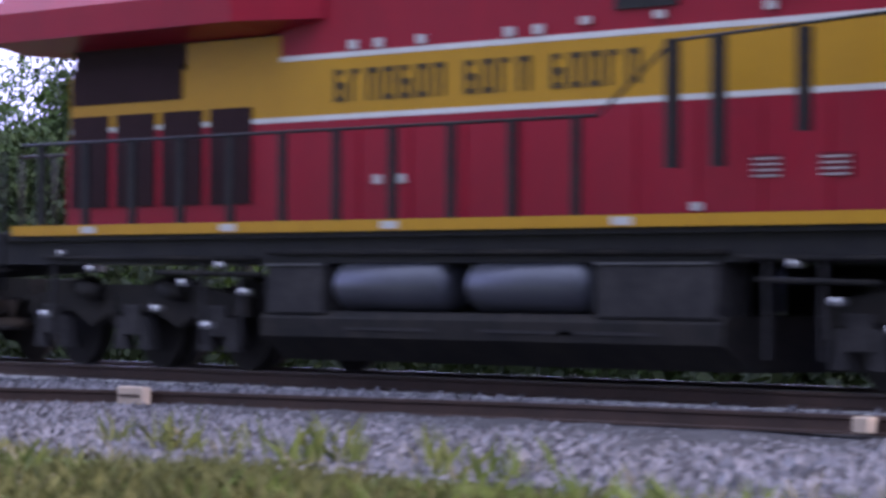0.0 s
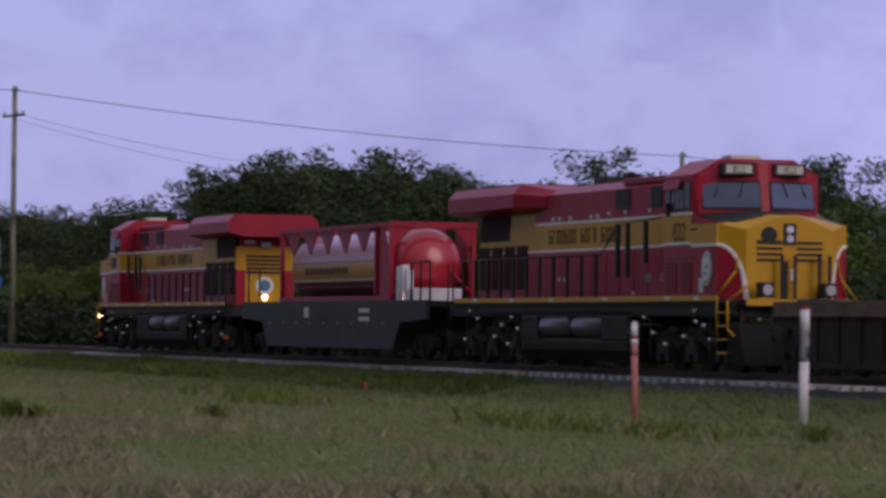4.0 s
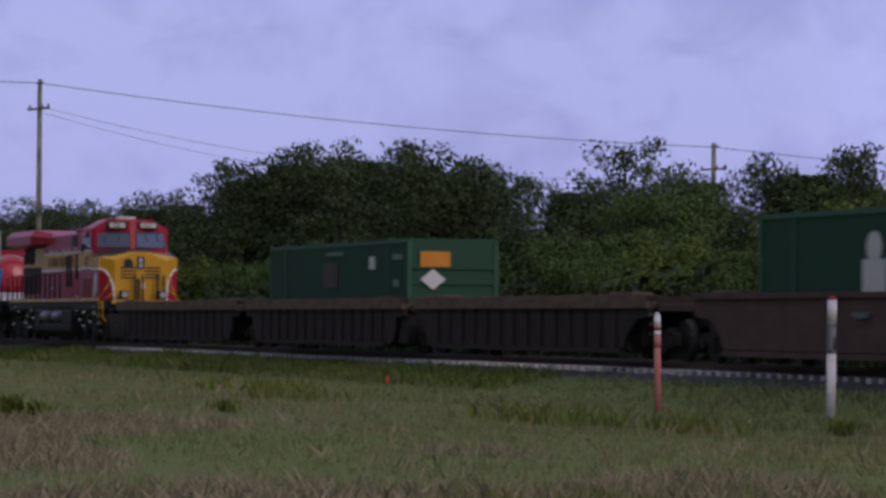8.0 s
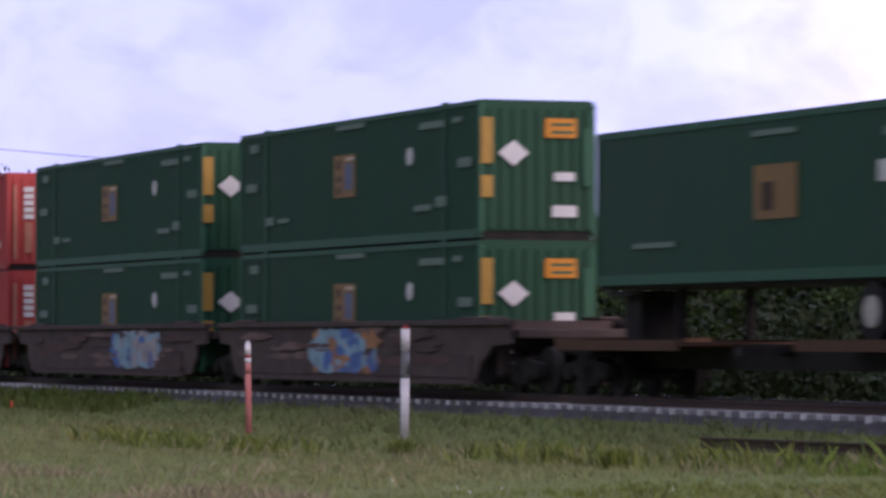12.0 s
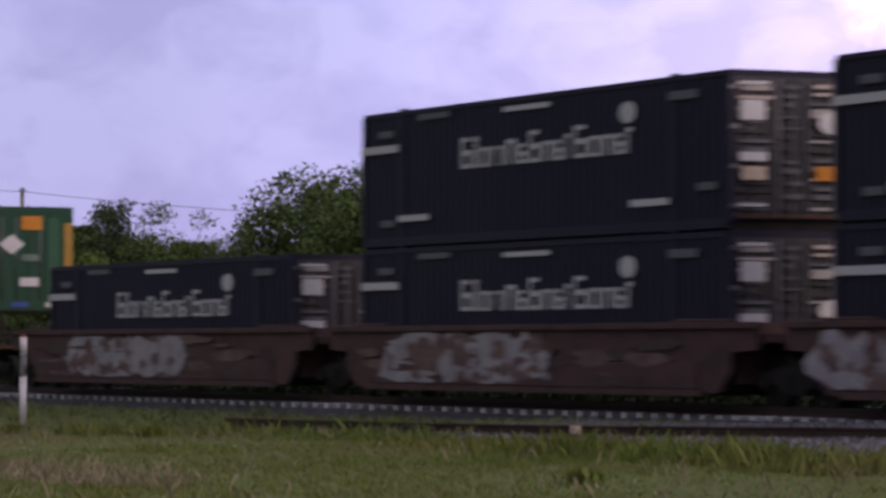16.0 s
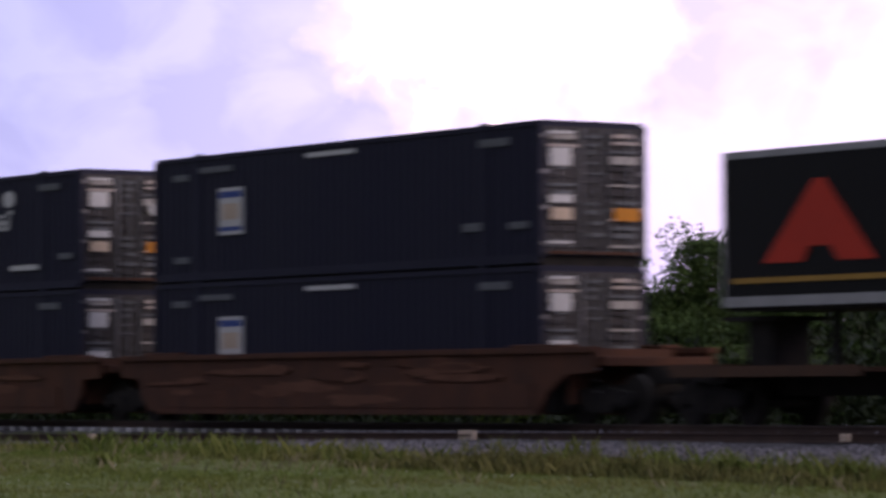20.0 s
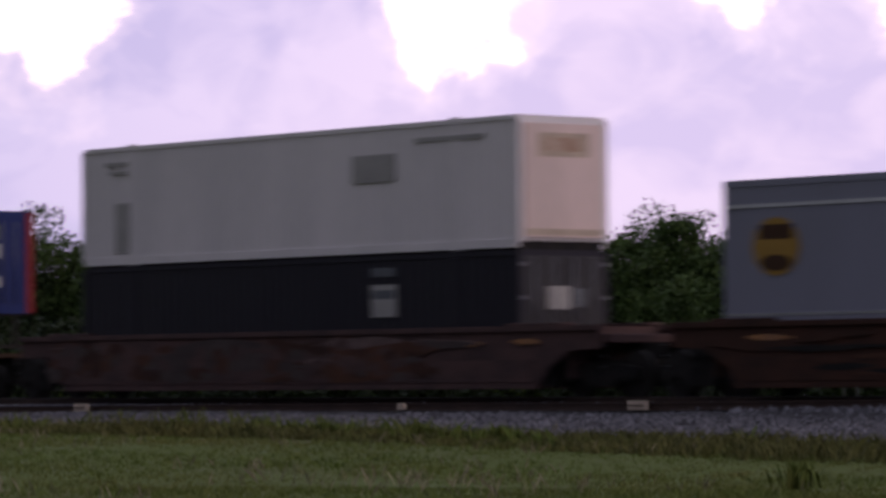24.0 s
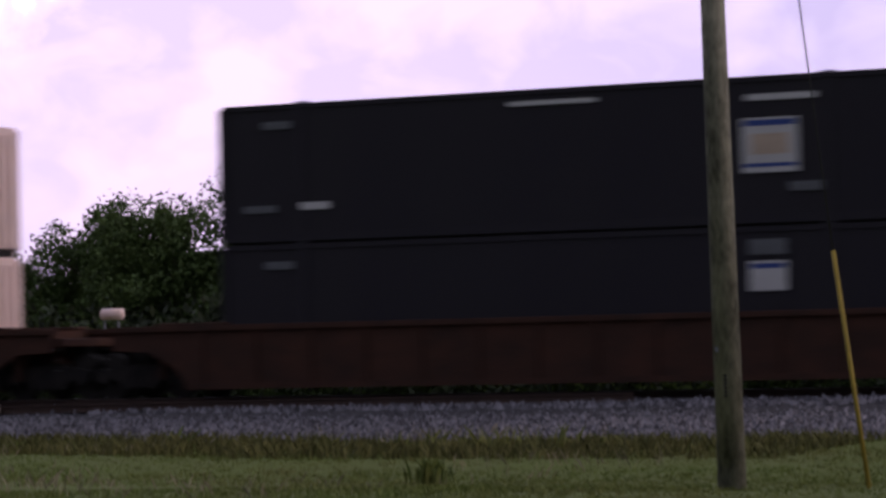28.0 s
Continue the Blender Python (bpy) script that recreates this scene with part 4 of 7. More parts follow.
def shaped_mark(shape, a, b, material):
    """A flat painted shape a wide and b high about its middle: a letter-like ring or bar shape, a diamond or an oval."""
    key = (shape, material.name, round(a, 3), round(b, 3))
    me = KEPT.get(key)
    if me is None:
        bm = bmesh.new()
        h = 0.006
        if shape == "diamond":
            prism(bm, [(-a / 2, 0), (0, -b / 2), (a / 2, 0), (0, b / 2)], -h, h)
        elif shape == "oval":
            prism(bm, [(a / 2 * math.cos(k * 0.5236), b / 2 * math.sin(k * 0.5236)) for k in range(12)], -h, h)
        else:
            t = min(0.10, a * 0.26)
            k = min(0.085, b * 0.17)
            box(bm, -a / 2, -a / 2 + t, -h, h, -b / 2, b / 2)
            if shape != "stem":
                box(bm, a / 2 - t, a / 2, -h, h, -b / 2, b * 0.1 if shape == "bowl" else b / 2)
                if shape != "arch":
                    box(bm, -a / 2 + t, a / 2 - t, -h, h, -b / 2, -b / 2 + k)
            box(bm, -a / 2 + t, a / 2 - t, -h, h, b / 2 - k, b / 2)
            if shape == "bowl":
                box(bm, -a / 2 + t, a / 2 - t, -h, h, -k * 0.6, k * 0.6)
        me = mesh_of(bm, material, key=key)
    return me


def put_marks(ob, marks, w, L, z0, out=0.004):
    """Painted marks on the near side, or (x = -1, with ww = y and hh = (width, height)) on the far end."""
    for i, (x, ww, z, hh, m) in enumerate(marks):
        rise = 0.0012 * i
        shape, m = m.split(":") if ":" in m else ("", m)
        if shape and x >= 0:
            part("marking", shaped_mark(shape, ww, hh, M[m]), M[m], ob).location = (x + ww / 2, -w - out - rise + 0.005, z0 + z + hh / 2)
        elif shape:
            part("marking", shaped_mark(shape, hh[0], hh[1], M[m]), M[m], ob).matrix_basis = pose(L + 0.007 + rise, ww + hh[0] / 2, z0 + z + hh[1] / 2, 0, 0, 90)
        elif x >= 0:
            bpart("marking", ob, M[m], x, x + ww, -w - out - rise, -w + 0.02 - rise, z0 + z, z0 + z + hh)
        else:
            bpart("marking", ob, M[m], L - 0.02 + rise, L + 0.012 + rise, ww, ww + hh[0], z0 + z, z0 + z + hh[1])


def container(u, z0, paint, rail, end, marks, label, height=2.896, stacked=True):
    ob = rides(thing("shipping_container", label, "container", "containers on the train"), u)
    L, w = LENGTH, WIDTH / 2
    key = ("shell", paint.name, height)
    me = KEPT.get(key)
    if me is None:
        bm = bmesh.new()
        n = 52      # the side sheets are pressed in shallow upright ribs
        step = (L - 0.5) / n
        line = [(0.06, w - 0.045)]
        for i in range(n):
            a = 0.25 + step * i
            line += [(a, w - 0.045), (a + 0.04, w - 0.018), (a + step * 0.55, w - 0.018), (a + step * 0.55 + 0.04, w - 0.045)]
        line.append((L - 0.06, w - 0.045))
        ring = [(x, -y) for x, y in line] + [(x, y) for x, y in line[::-1]]
        loft(bm, [[(x, y, 0.16) for x, y in ring], [(x, y, height - 0.05) for x, y in ring]])
        me = mesh_of(bm, paint, key=key)
    body = part("shell", me, paint, ob)
    body.location.z = z0
    for s in (-1, 1):
        y0, y1 = sorted((s * (w - 0.10), s * w))
        bpart("bottom_rail", ob, rail, 0.1, L - 0.1, y0, y1, z0 + 0.02, z0 + 0.20)
        bpart("top_rail", ob, rail, 0.1, L - 0.1, y0, y1, z0 + height - 0.13, z0 + height - 0.028)
        for x in (0, L - 0.16):
            bpart("corner_post", ob, rail, x, x + 0.16, y0, y1, z0 + 0.12, z0 + height - 0.1)
        for x in (2.0, L - 2.16):     # lifting posts and castings at the 40 foot places
            yy0, yy1 = sorted((s * (w - 0.12), s * (w + 0.006)))
            bpart("lifting_post", ob, paint, x - 0.06, x + 0.16, yy0, yy1, z0 + 0.18, z0 + height - 0.12)
            bpart("corner_casting", ob, rail, x - 0.08, x + 0.18, yy0, yy1, z0 + height - 0.13, z0 + height + 0.012)
            bpart("corner_casting", ob, rail, x - 0.08, x + 0.18, yy0, yy1, z0, z0 + 0.13)
    bpart("roof", ob, paint, 0.1, L - 0.1, -w + 0.1, w - 0.1, z0 + height - 0.05, z0 + height - 0.015)
    bpart("floor", ob, M["under"], 0.1, L - 0.1, -w + 0.1, w - 0.1, z0 - 0.028, z0 + 0.165)
    # far end: doors with lock rods, or a ribbed bulkhead
    if end == "doors":
        for s in (-1, 1):
            y0, y1 = sorted((s * 0.015, s * (w - 0.11)))
            door = bpart("door", ob, M["doorgrey"], L - 0.06, L - 0.02, y0, y1, z0 + 0.18, z0 + height - 0.14)
            for k in (0.28, 0.85):
                r = rod("lock_rod", door, M["steel"], (0.045, s * k - (y0 + y1) / 2, -height / 2 + 0.2), (0.045, s * k - (y0 + y1) / 2, height / 2 - 0.2), 0.022)
            for k in range(4):
                bpart("hinge", door, M["steel"], 0.02, 0.05, (y1 - y0) / 2 * s - 0.09, (y1 - y0) / 2 * s + 0.09, -1.1 + k * 0.72, -1.02 + k * 0.72)
    elif end == "ribs":
        for k in range(5):
            bpart("end_rib", ob, paint, L - 0.06, L + 0.0, -w + 0.12, w - 0.12, z0 + 0.35 + k * 0.42, z0 + 0.50 + k * 0.42)
    else:
        for k in range(9):
            y = -w + 0.2 + k * 0.27
            bpart("end_rib", ob, paint, L - 0.06, L - 0.01, y, y + 0.14, z0 + 0.2, z0 + height - 0.2)
    put_marks(ob, marks, w, L, z0)
    return ob


def coast_letters(z0, dz):
    """Company lettering as plain letter-like shapes, with the palm mark over them as a plate."""
    out = []
    x = 4.95
    for w, h, k in [(0.50, .9, "bowl"), (0.22, .9, "ring"), (0.42, .56, "ring"), (0.30, .56, "stem"), (0.24, .56, "arch"), (0.44, .72, "arch"), (0.42, .56, "bowl"), (0.52, .9, "bowl"), (0.42, .56, "arch"), (0.38, .56, "bowl"), (0.30, .7, "stem"), (0.58, .9, "bowl"), (0.46, .56, "ring"), (0.42, .56, "arch"), (0.38, .56, "bowl"), (0.34, .7, "stem")]:
        out.append((x, w, dz + 0.30, h * 0.70, k + ":decal"))
        x += w + 0.085
    out.append((11.95, 0.66, dz + 0.86, 0.42, "oval:decal"))
    return out


SMALL = [(6.95, 2.05, 2.58, 0.10, "decal"), (0.9, 0.75, 2.32, 0.15, "faint"), (13.9, 1.1, 2.42, 0.16, "faint"), (1.0, 0.7, 0.42, 0.15, "faint"), (15.0, 0.7, 0.72, 0.14, "faint")]
# far doors: stickers, latches and uneven cross bars, the ribs' highlights put in as pale tones
rng_doors = random.Random(31)
DOORS = []
for y0, y1 in ((-1.16, -0.40), (-0.30, 0.22), (0.30, 1.10)):
    z = 0.34
    while z < 2.62:
        h = rng_doors.uniform(0.03, 0.10)
        a, b = y0 + rng_doors.uniform(0, 0.16), y1 - rng_doors.uniform(0, 0.22)
        DOORS.append((-1, a, z, (b - a, h), rng_doors.choice(["faint", "faint", "palemark", "doorgrey", "tend"] if y0 > 0.2 or y0 < -1 else ["faint", "doorgrey", "faint"])))
        z += h + rng_doors.uniform(0.06, 0.17)
DOORS += [(-1, -1.10, 1.96, (0.50, 0.36), "decal"), (-1, -1.14, 2.60, (0.62, 0.06), "decal"), (-1, -1.12, 1.22, (0.56, 0.16), "decal"), (-1, -1.08, 0.88, (0.50, 0.24), "boxpale"), (-1, 0.36, 2.02, (0.66, 0.16), "palemark"), (-1, -1.16, 0.40, (0.58, 0.05), "decal"), (-1, -1.12, 0.20, (2.2, 0.05), "wellrust")] + [(-1, y, 0.22, (0.03, 2.42), "faint") for y in (-0.36, -0.04, 0.24, 0.78)]
FEC = coast_letters(0, 1.22) + SMALL + [(2.9, 1.55, 2.62, 0.12, "faint"), (0.0, 1.9, 2.0, 0.16, "decal"), (1.9, 1.5, 0.52, 0.13, "decal"), (12.4, 1.5, 0.5, 0.13, "decal")] + DOORS
FEC_TOP = FEC + [(-1, 0.5, 1.72, (0.6, 0.42), "oval:decal"), (-1, 0.45, 0.88, (0.62, 0.26), "amber")]
FEC_LOW = FEC + [(-1, 0.5, 1.22, (0.6, 0.42), "oval:decal")]
PLATE = SMALL + [(3.1, 1.08, 1.02, 1.06, "decal"), (3.14, 1.0, 1.85, 0.15, "decalblue"), (3.14, 1.0, 1.10, 0.10, "decalblue"), (3.25, 0.75, 1.36, 0.36, "boxpale"), (2.2, 1.5, 2.46, 0.13, "faint"), (13.3, 0.7, 0.72, 0.17, "faint")] + DOORS
LOWPLATE = SMALL + [(3.2, 0.98, 1.15, 0.85, "decal"), (3.24, 0.9, 1.82, 0.12, "decalblue"), (2.0, 1.5, 2.46, 0.12, "decal"), (6.6, 1.1, 2.1, 0.30, "decal"), (6.9, 0.6, 2.38, 0.16, "decal")] + DOORS
GREEN = [(7.0, 1.42, 1.12, 0.96, "tan"), (7.75, 0.5, 1.28, 0.60, "panelblue"), (7.2, 0.22, 1.2, 0.14, "brownlogo"), (7.2, 0.3, 1.48, 0.12, "brownlogo"), (7.2, 0.25, 1.76, 0.2, "brownlogo"), (7.8, 0.6, 1.94, 0.08, "boxpale"), (7.2, 1.9, 2.64, 0.11, "faintgreen"), (12.6, 1.5, 2.40, 0.15, "faintgreen"), (14.6, 0.5, 2.45, 0.12, "faintgreen"), (11.8, 0.40, 1.66, 0.40, "oval:decal"), (14.9, 0.8, 1.50, 0.2, "faintgreen"), (12.3, 1.0, 0.66, 0.13, "faintgreen"), (13.6, 0.6, 0.72, 0.22, "faintgreen"), (2.1, 0.55, 0.62, 0.2, "faintgreen"), (3.0, 0.8, 0.66, 0.10, "faintgreen"), (0.6, 0.8, 1.46, 0.2, "faintgreen"), (0.9, 0.6, 2.4, 0.2, "faintgreen")]
GREEN_END = [(-1, -1.28, 1.55, (0.26, 0.95), "gold"), (-1, -1.28, 0.85, (0.26, 0.45), "gold"), (-1, 0.15, 2.1, (0.7, 0.40), "amber"), (-1, 0.28, 2.18, (0.5, 0.06), "greenlight"), (-1, 0.28, 2.34, (0.5, 0.06), "greenlight"), (-1, -0.90, 1.50, (0.68, 0.54), "diamond:decal"), (-1, 0.35, 1.2, (0.45, 0.18), "decal"), (-1, 0.3, 0.45, (0.55, 0.24), "decal"), (-1, 1.0, 1.1, (0.2, 1.2), "greenlight")]
RED = [(6.5, 3.2, 0.7, 1.5, "redpatch"), (7.6, 1.35, 1.08, 0.78, "gold"), (7.85, 0.8, 1.2, 0.56, "panelblue"), (7.2, 1.8, 2.62, 0.10, "decal"), (12.0, 2.1, 2.36, 0.18, "decal"), (14.9, 0.5, 0.66, 0.18, "decal"), (0.4, 0.5, 0.8, 0.16, "decal")]
RED_END = [(-1, -0.75, 0.5, (0.22, 0.9), "faintred")] + [(-1, -0.78, 1.5 + 0.2 * k, (0.30, 0.15), "decal") for k in range(5)] + [(-1, -1.1, 0.3, (0.1, 2.2), "faintred"), (-1, 0.05, 1.95, (0.7, 0.5), "gold"), (-1, 0.17, 2.05, (0.5, 0.12), "tblack"), (-1, 0.17, 2.24, (0.5, 0.12), "tblack"), (-1, 0.2, 1.35, (0.5, 0.2), "decal"), (-1, 0.15, 0.6, (0.6, 0.26), "decal")]
CREAM = [(1.3, 2.2, 2.45, 0.10, "palemark"), (1.3, 1.0, 0.40, 0.10, "palemark"), (14.0, 1.1, 2.48, 0.10, "palemark"), (14.0, 0.9, 2.34, 0.06, "palemark"), (14.0, 1.2, 0.55, 0.10, "palemark"), (7.7, 0.8, 0.4, 0.42, "palemark"), (0.2, 15.7, 0.24, 0.035, "under"), (0.2, 15.7, 2.73, 0.03, "palemark")]
LOW, HIGH = 0.29, 3.20     # container floors in the well and on the lower box

container(-3.17, LOW, M["green"], M["greenlight"], "ribs", [(7.1, 1.9, 2.5, 0.1, "faintgreen"), (6.7, 1.7, 1.55, 0.75, "dullgold"), (12.0, 0.6, 2.06, 0.36, "decal"), (14.5, 1.0, 2.3, 0.16, "faintgreen"), (14.6, 0.6, 1.55, 0.2, "faintgreen"), (-1, -0.95, 2.1, (0.85, 0.42), "amber"), (-1, -0.95, 1.46, (0.72, 0.58), "diamond:decal")], "green ribbed container with a faded panel in the well")
container(40.36, LOW, M["green"], M["greenlight"], "ribs", [(5.75, 1.2, 1.15, 0.72, "decal"), (5.95, 0.8, 1.80, 0.62, "oval:decal"), (7.3, 1.3, 1.18, 0.58, "faintgreen"), (7.5, 0.9, 1.8, 0.18, "faintgreen"), (7.5, 1.7, 2.55, 0.09, "faintgreen"), (12.0, 2.5, 2.45, 0.12, "faintgreen"), (-1, -0.9, 2.3, (0.35, 0.34), "decal"), (-1, -0.5, 2.36, (0.7, 0.2), "decal"), (-1, -0.4, 1.85, (0.9, 0.08), "decal")], "green ribbed container with a white figure panel in the well")
for z, what in ((LOW, "lower"), (HIGH, "upper")):
    container(63.93, z, M["orange"], M["orange"], "bulkhead", RED + RED_END, f"faded orange-red {what} container with white markings, double stacked")
    for u in (83.35, 102.54):
        container(u, z, M["green"], M["greenlight"], "bulkhead", GREEN + GREEN_END, f"dark green {what} container with a tan panel, double stacked")
    for u in (205.67, 225.46):
        container(u, z, M["navy"], M["navy"], "doors", FEC_TOP if z == HIGH else FEC_LOW, f"dark navy {what} container with white lettering, double stacked")
    container(444.51, z, M["cream"], M["cream"], "bulkhead", CREAM, f"dirty white {what} container, double stacked")
container(185.71, LOW, M["navy"], M["navy"], "doors", FEC_LOW, "dark navy container with white company lettering alone in its well")
for u in (249.08, 268.91):
    container(u, LOW, M["navy"], M["navy"], "doors", LOWPLATE, "dark navy lower container with a white placard, double stacked")
    container(u, HIGH, M["navy"], M["navy"], "doors", FEC_TOP, "dark navy upper container with white company lettering, double stacked")
for z, what in ((LOW, "lower"), (HIGH, "upper")):
    container(288.75, z, M["navy"], M["navy"], "doors", PLATE + ([(-1, 0.45, 0.88, (0.62, 0.26), "amber")] if z == HIGH else []), f"dark navy {what} container with a white placard, double stacked")
container(372.12, LOW, M["charcoal"], M["charcoal"], "doors", [(11.15, 0.85, 1.5, 0.72, "palemark"), (11.2, 0.75, 1.9, 0.2, "faint"), (11.15, 0.8, 2.4, 0.2, "faint"), (-1, -0.5, 1.6, (0.65, 0.5), "palemark"), (-1, 0.2, 1.65, (0.4, 0.4), "faint")], "black lower container with a white placard, double stacked")
# the cream sheet over the far end puts warm light into its colour; stains lie on it
container(372.12, HIGH, M["offwhite"], M["offwhite"], "bulkhead", [(-1, -1.14, 0.24, (2.28, 2.46), "cream"), (-1, -0.75, 1.98, (1.5, 0.52), "boxpale"), (-1, -0.6, 2.1, (1.1, 0.3), "stain"), (-1, -1.1, 0.28, (2.2, 0.14), "boxpale"), (10.5, 1.5, 1.6, 0.62, "palemark"), (12.7, 2.3, 2.42, 0.10, "palemark"), (1.0, 0.9, 2.4, 0.1, "palemark"), (1.4, 0.6, 0.3, 1.2, "palemark"), (1.2, 0.7, 2.2, 0.08, "palemark")], "dirty white upper container over a black one")
for z, what in ((LOW, "lower"), (HIGH, "upper")):
    marks = [(7.0, 2.0, 2.55, 0.09, "decal"), (12.3, 1.5, 2.40, 0.12, "decal"), (1.1, 0.7, 2.35, 0.16, "faint"), (0.6, 0.8, 0.62, 0.15, "faint"), (2.0, 0.7, 0.66, 0.15, "decal"), (13.2, 0.7, 0.62, 0.18, "faint")]
    marks += [(12.2, 1.2, 1.0, 1.06, "decal"), (12.25, 1.1, 1.9, 0.12, "decalblue"), (12.25, 1.1, 1.1, 0.08, "decalblue"), (12.4, 0.8, 1.35, 0.4, "boxpale")] if z == HIGH else [(12.3, 0.8, 1.62, 0.58, "decal"), (12.35, 0.7, 2.05, 0.1, "decalblue"), (12.3, 0.8, 2.32, 0.3, "faint")]
    if z == LOW:
        marks = marks[2:]
    container(467.78, z, M["charcoal"], M["charcoal"], "doors", marks + DOORS, f"black {what} container with a white and blue placard, double stacked")


# ---- well cars ----
def well_unit(u0, u1, paint, left, right, label, posts=True, tags=()):
    """One unit: deep side sills between raised ends over the bogies. left and right: a bogie stands there."""
    ob = rides(thing("well_car", label, "rail car", "well cars of the train"), u0)
    L = u1 - u0
    w = 1.46
    a0, a1 = 2.3, L - 2.3          # the well's ends at floor level
    for s in (-1, 1):
        y0, y1 = sorted((s * (w - 0.09), s * w))
        near_end = [(1.3, 0.98), (2.0, 0.62), (a0, 0.24)] if left == 2 else [(1.26, 0.98), (1.34, 0.62), (1.75, 0.24)]
        far_end = [(a1, 0.24), (L - 2.0, 0.62), (L - 1.3, 0.98)] if right == 2 else [(L - 1.75, 0.24), (L - 1.34, 0.62), (L - 1.26, 0.98)]
        out = [(0.4, 1.46), (0.4, 1.02)] + near_end + far_end + [(L - 0.4, 1.02), (L - 0.4, 1.46)]
        part("side_sill", prism(bmesh.new(), out, y0, y1), paint, ob)
        c0, c1 = sorted((s * (w - 0.14), s * (w + 0.07)))
        bpart("top_chord", ob, paint, 0.35, L - 0.35, c0, c1, 1.40, 1.52, 0.012)
        bpart("bottom_chord", ob, paint, a0, a1, c0, c1, 0.18, 0.30)
        # the lit top edge is laid over the chord as a paler plate
        if posts and u0 < 58:
            bpart("worn_edge", ob, M["chord"], 0.4, L - 0.4, c0 - 0.004, c1 + 0.004, 1.21, 1.526, 0.012)
        if posts:
            n = 14
            for i in range(n):
                x = a0 + 0.4 + (a1 - a0 - 0.8) * i / (n - 1)
                p0, p1 = sorted((s * (w - 0.01), s * (w + 0.05)))
                bpart("side_post", ob, paint, x - 0.045, x + 0.045, p0, p1, 0.30, 1.40)
        else:
            p0, p1 = sorted((s * (w - 0.01), s * (w + 0.035)))
            bpart("lower_plate", ob, paint, a0 + 0.2, a1 - 0.2, p0, p1, 0.32, 0.80)
        g0, g1 = sorted((s * (w - 0.45), s * (w + 0.02)))
        for x in (1.55, L - 3.3):
            bpart("guide_plate", ob, M["chord"] if u0 < 58 else paint, x, x + 1.75, g0, g1, 1.52, 1.58, 0.02)
    for x in (0.25, L - 1.55):
        bpart("end_platform", ob, paint, x, x + 1.3, -1.3, 1.3, 1.14, 1.32, 0.02)
        bpart("bulkhead", ob, paint, x + (1.2 if x < 1 else 0.0), x + (1.3 if x < 1 else 0.1), -1.25, 1.25, 0.4, 1.5)
    if -8 < u0 < -5:      # dark plates added over the joint, for the shade under the overhanging box
        bpart("joint_shield", ob, M["under"], L - 1.4, L - 0.45, -1.35, -1.32, 0.26, 1.04)
        bpart("joint_shield", ob, M["under"], L - 0.5, L - 0.44, -1.31, 1.31, 0.26, 1.10)
    # dark sheets added across the well's ends to stand for the shade there
    for x in (2.0, L - 2.1):
        bpart("well_end_sheet", ob, M["under"], x, x + 0.1, -w + 0.1, w - 0.1, 0.22, 1.44)
    for i in range(4):
        x = a0 + 1 + (a1 - a0 - 2) * i / 3
        bpart("floor_beam", ob, paint, x - 0.2, x + 0.2, -w + 0.1, w - 0.1, 0.18, 0.26)
    for x, here in ((-0.1, left), (L + 0.1, right)):
        if here:
            bogie(ob, x + (0.9 if here == 2 and x < 1 else -0.9 if here == 2 else 0.0), u0, r=0.48)
            bpart("centre_sill", ob, M["under"], x - 0.8, x + 0.8, -0.3, 0.3, 0.8, 1.14)
        if here == 2:
            d = -1 if x < 1 else 1
            x0, x1 = sorted((x - d * 0.9, x + d * 0.75))
            bpart("coupler", ob, M["under"], x0, x1, -0.12, 0.12, 0.78, 1.0)
            for k in (0, 1, 2):
                bpart("grab_iron", ob, M["steel"], x - d * 0.32 - 0.02, x - d * 0.32 + 0.02, -1.5, -1.45, 0.62 + 0.22 * k, 0.65 + 0.22 * k)
    for x, ww, z, hh, m in tags:
        r = random.Random(f"{u0:.1f}{x:.2f}{z:.2f}")
        n = r.randint(11, 17)
        out = [(x + ww * (0.5 + 0.62 * math.cos(6.2832 * i / n) * r.uniform(0.6, 1.15)), min(1.38, max(0.34, z + hh * (0.5 + 0.6 * math.sin(6.2832 * i / n) * r.uniform(0.6, 1.15))))) for i in range(n)]
        part("paint_patch", prism(bmesh.new(), out, -w - (0.041 if ww > 0.7 else 0.045) - 0.002 * r.random(), -w + 0.0), M[m], ob)
    return ob


def spray(x, w, ms, seed):
    """Overlapping sprayed strokes as uneven patches: broad fills first, small strokes over them."""
    r = random.Random(seed)
    out = [(x + w * k, w * 0.36, 0.38, 0.92, ms[i % len(ms)]) for i, k in enumerate((0.0, 0.3, 0.62, 0.12, 0.48))]
    for i in range(int(w * 8)):
        big = i < w * 2.4
        ww = r.uniform(0.8, 1.5) if big else r.uniform(0.2, 0.6)
        z = r.uniform(0.34, 0.62) if big else r.uniform(0.36, 1.05)
        out.append((x + r.uniform(0, max(0.1, w - ww)), ww, z, min(r.uniform(0.5, 0.95) if big else r.uniform(0.14, 0.42), 1.36 - z), r.choice(ms)))
    return out


def scuffs(L, seed, ms=("wellpale", "well", "welldark")):
    """Long rubbed and dusty streaks along a well's side."""
    r = random.Random(seed)
    return [(r.uniform(1.8, L - 4.5), r.uniform(0.8, 2.6), r.uniform(0.36, 1.2), r.uniform(0.06, 0.24), r.choice(ms)) for _ in range(26)]


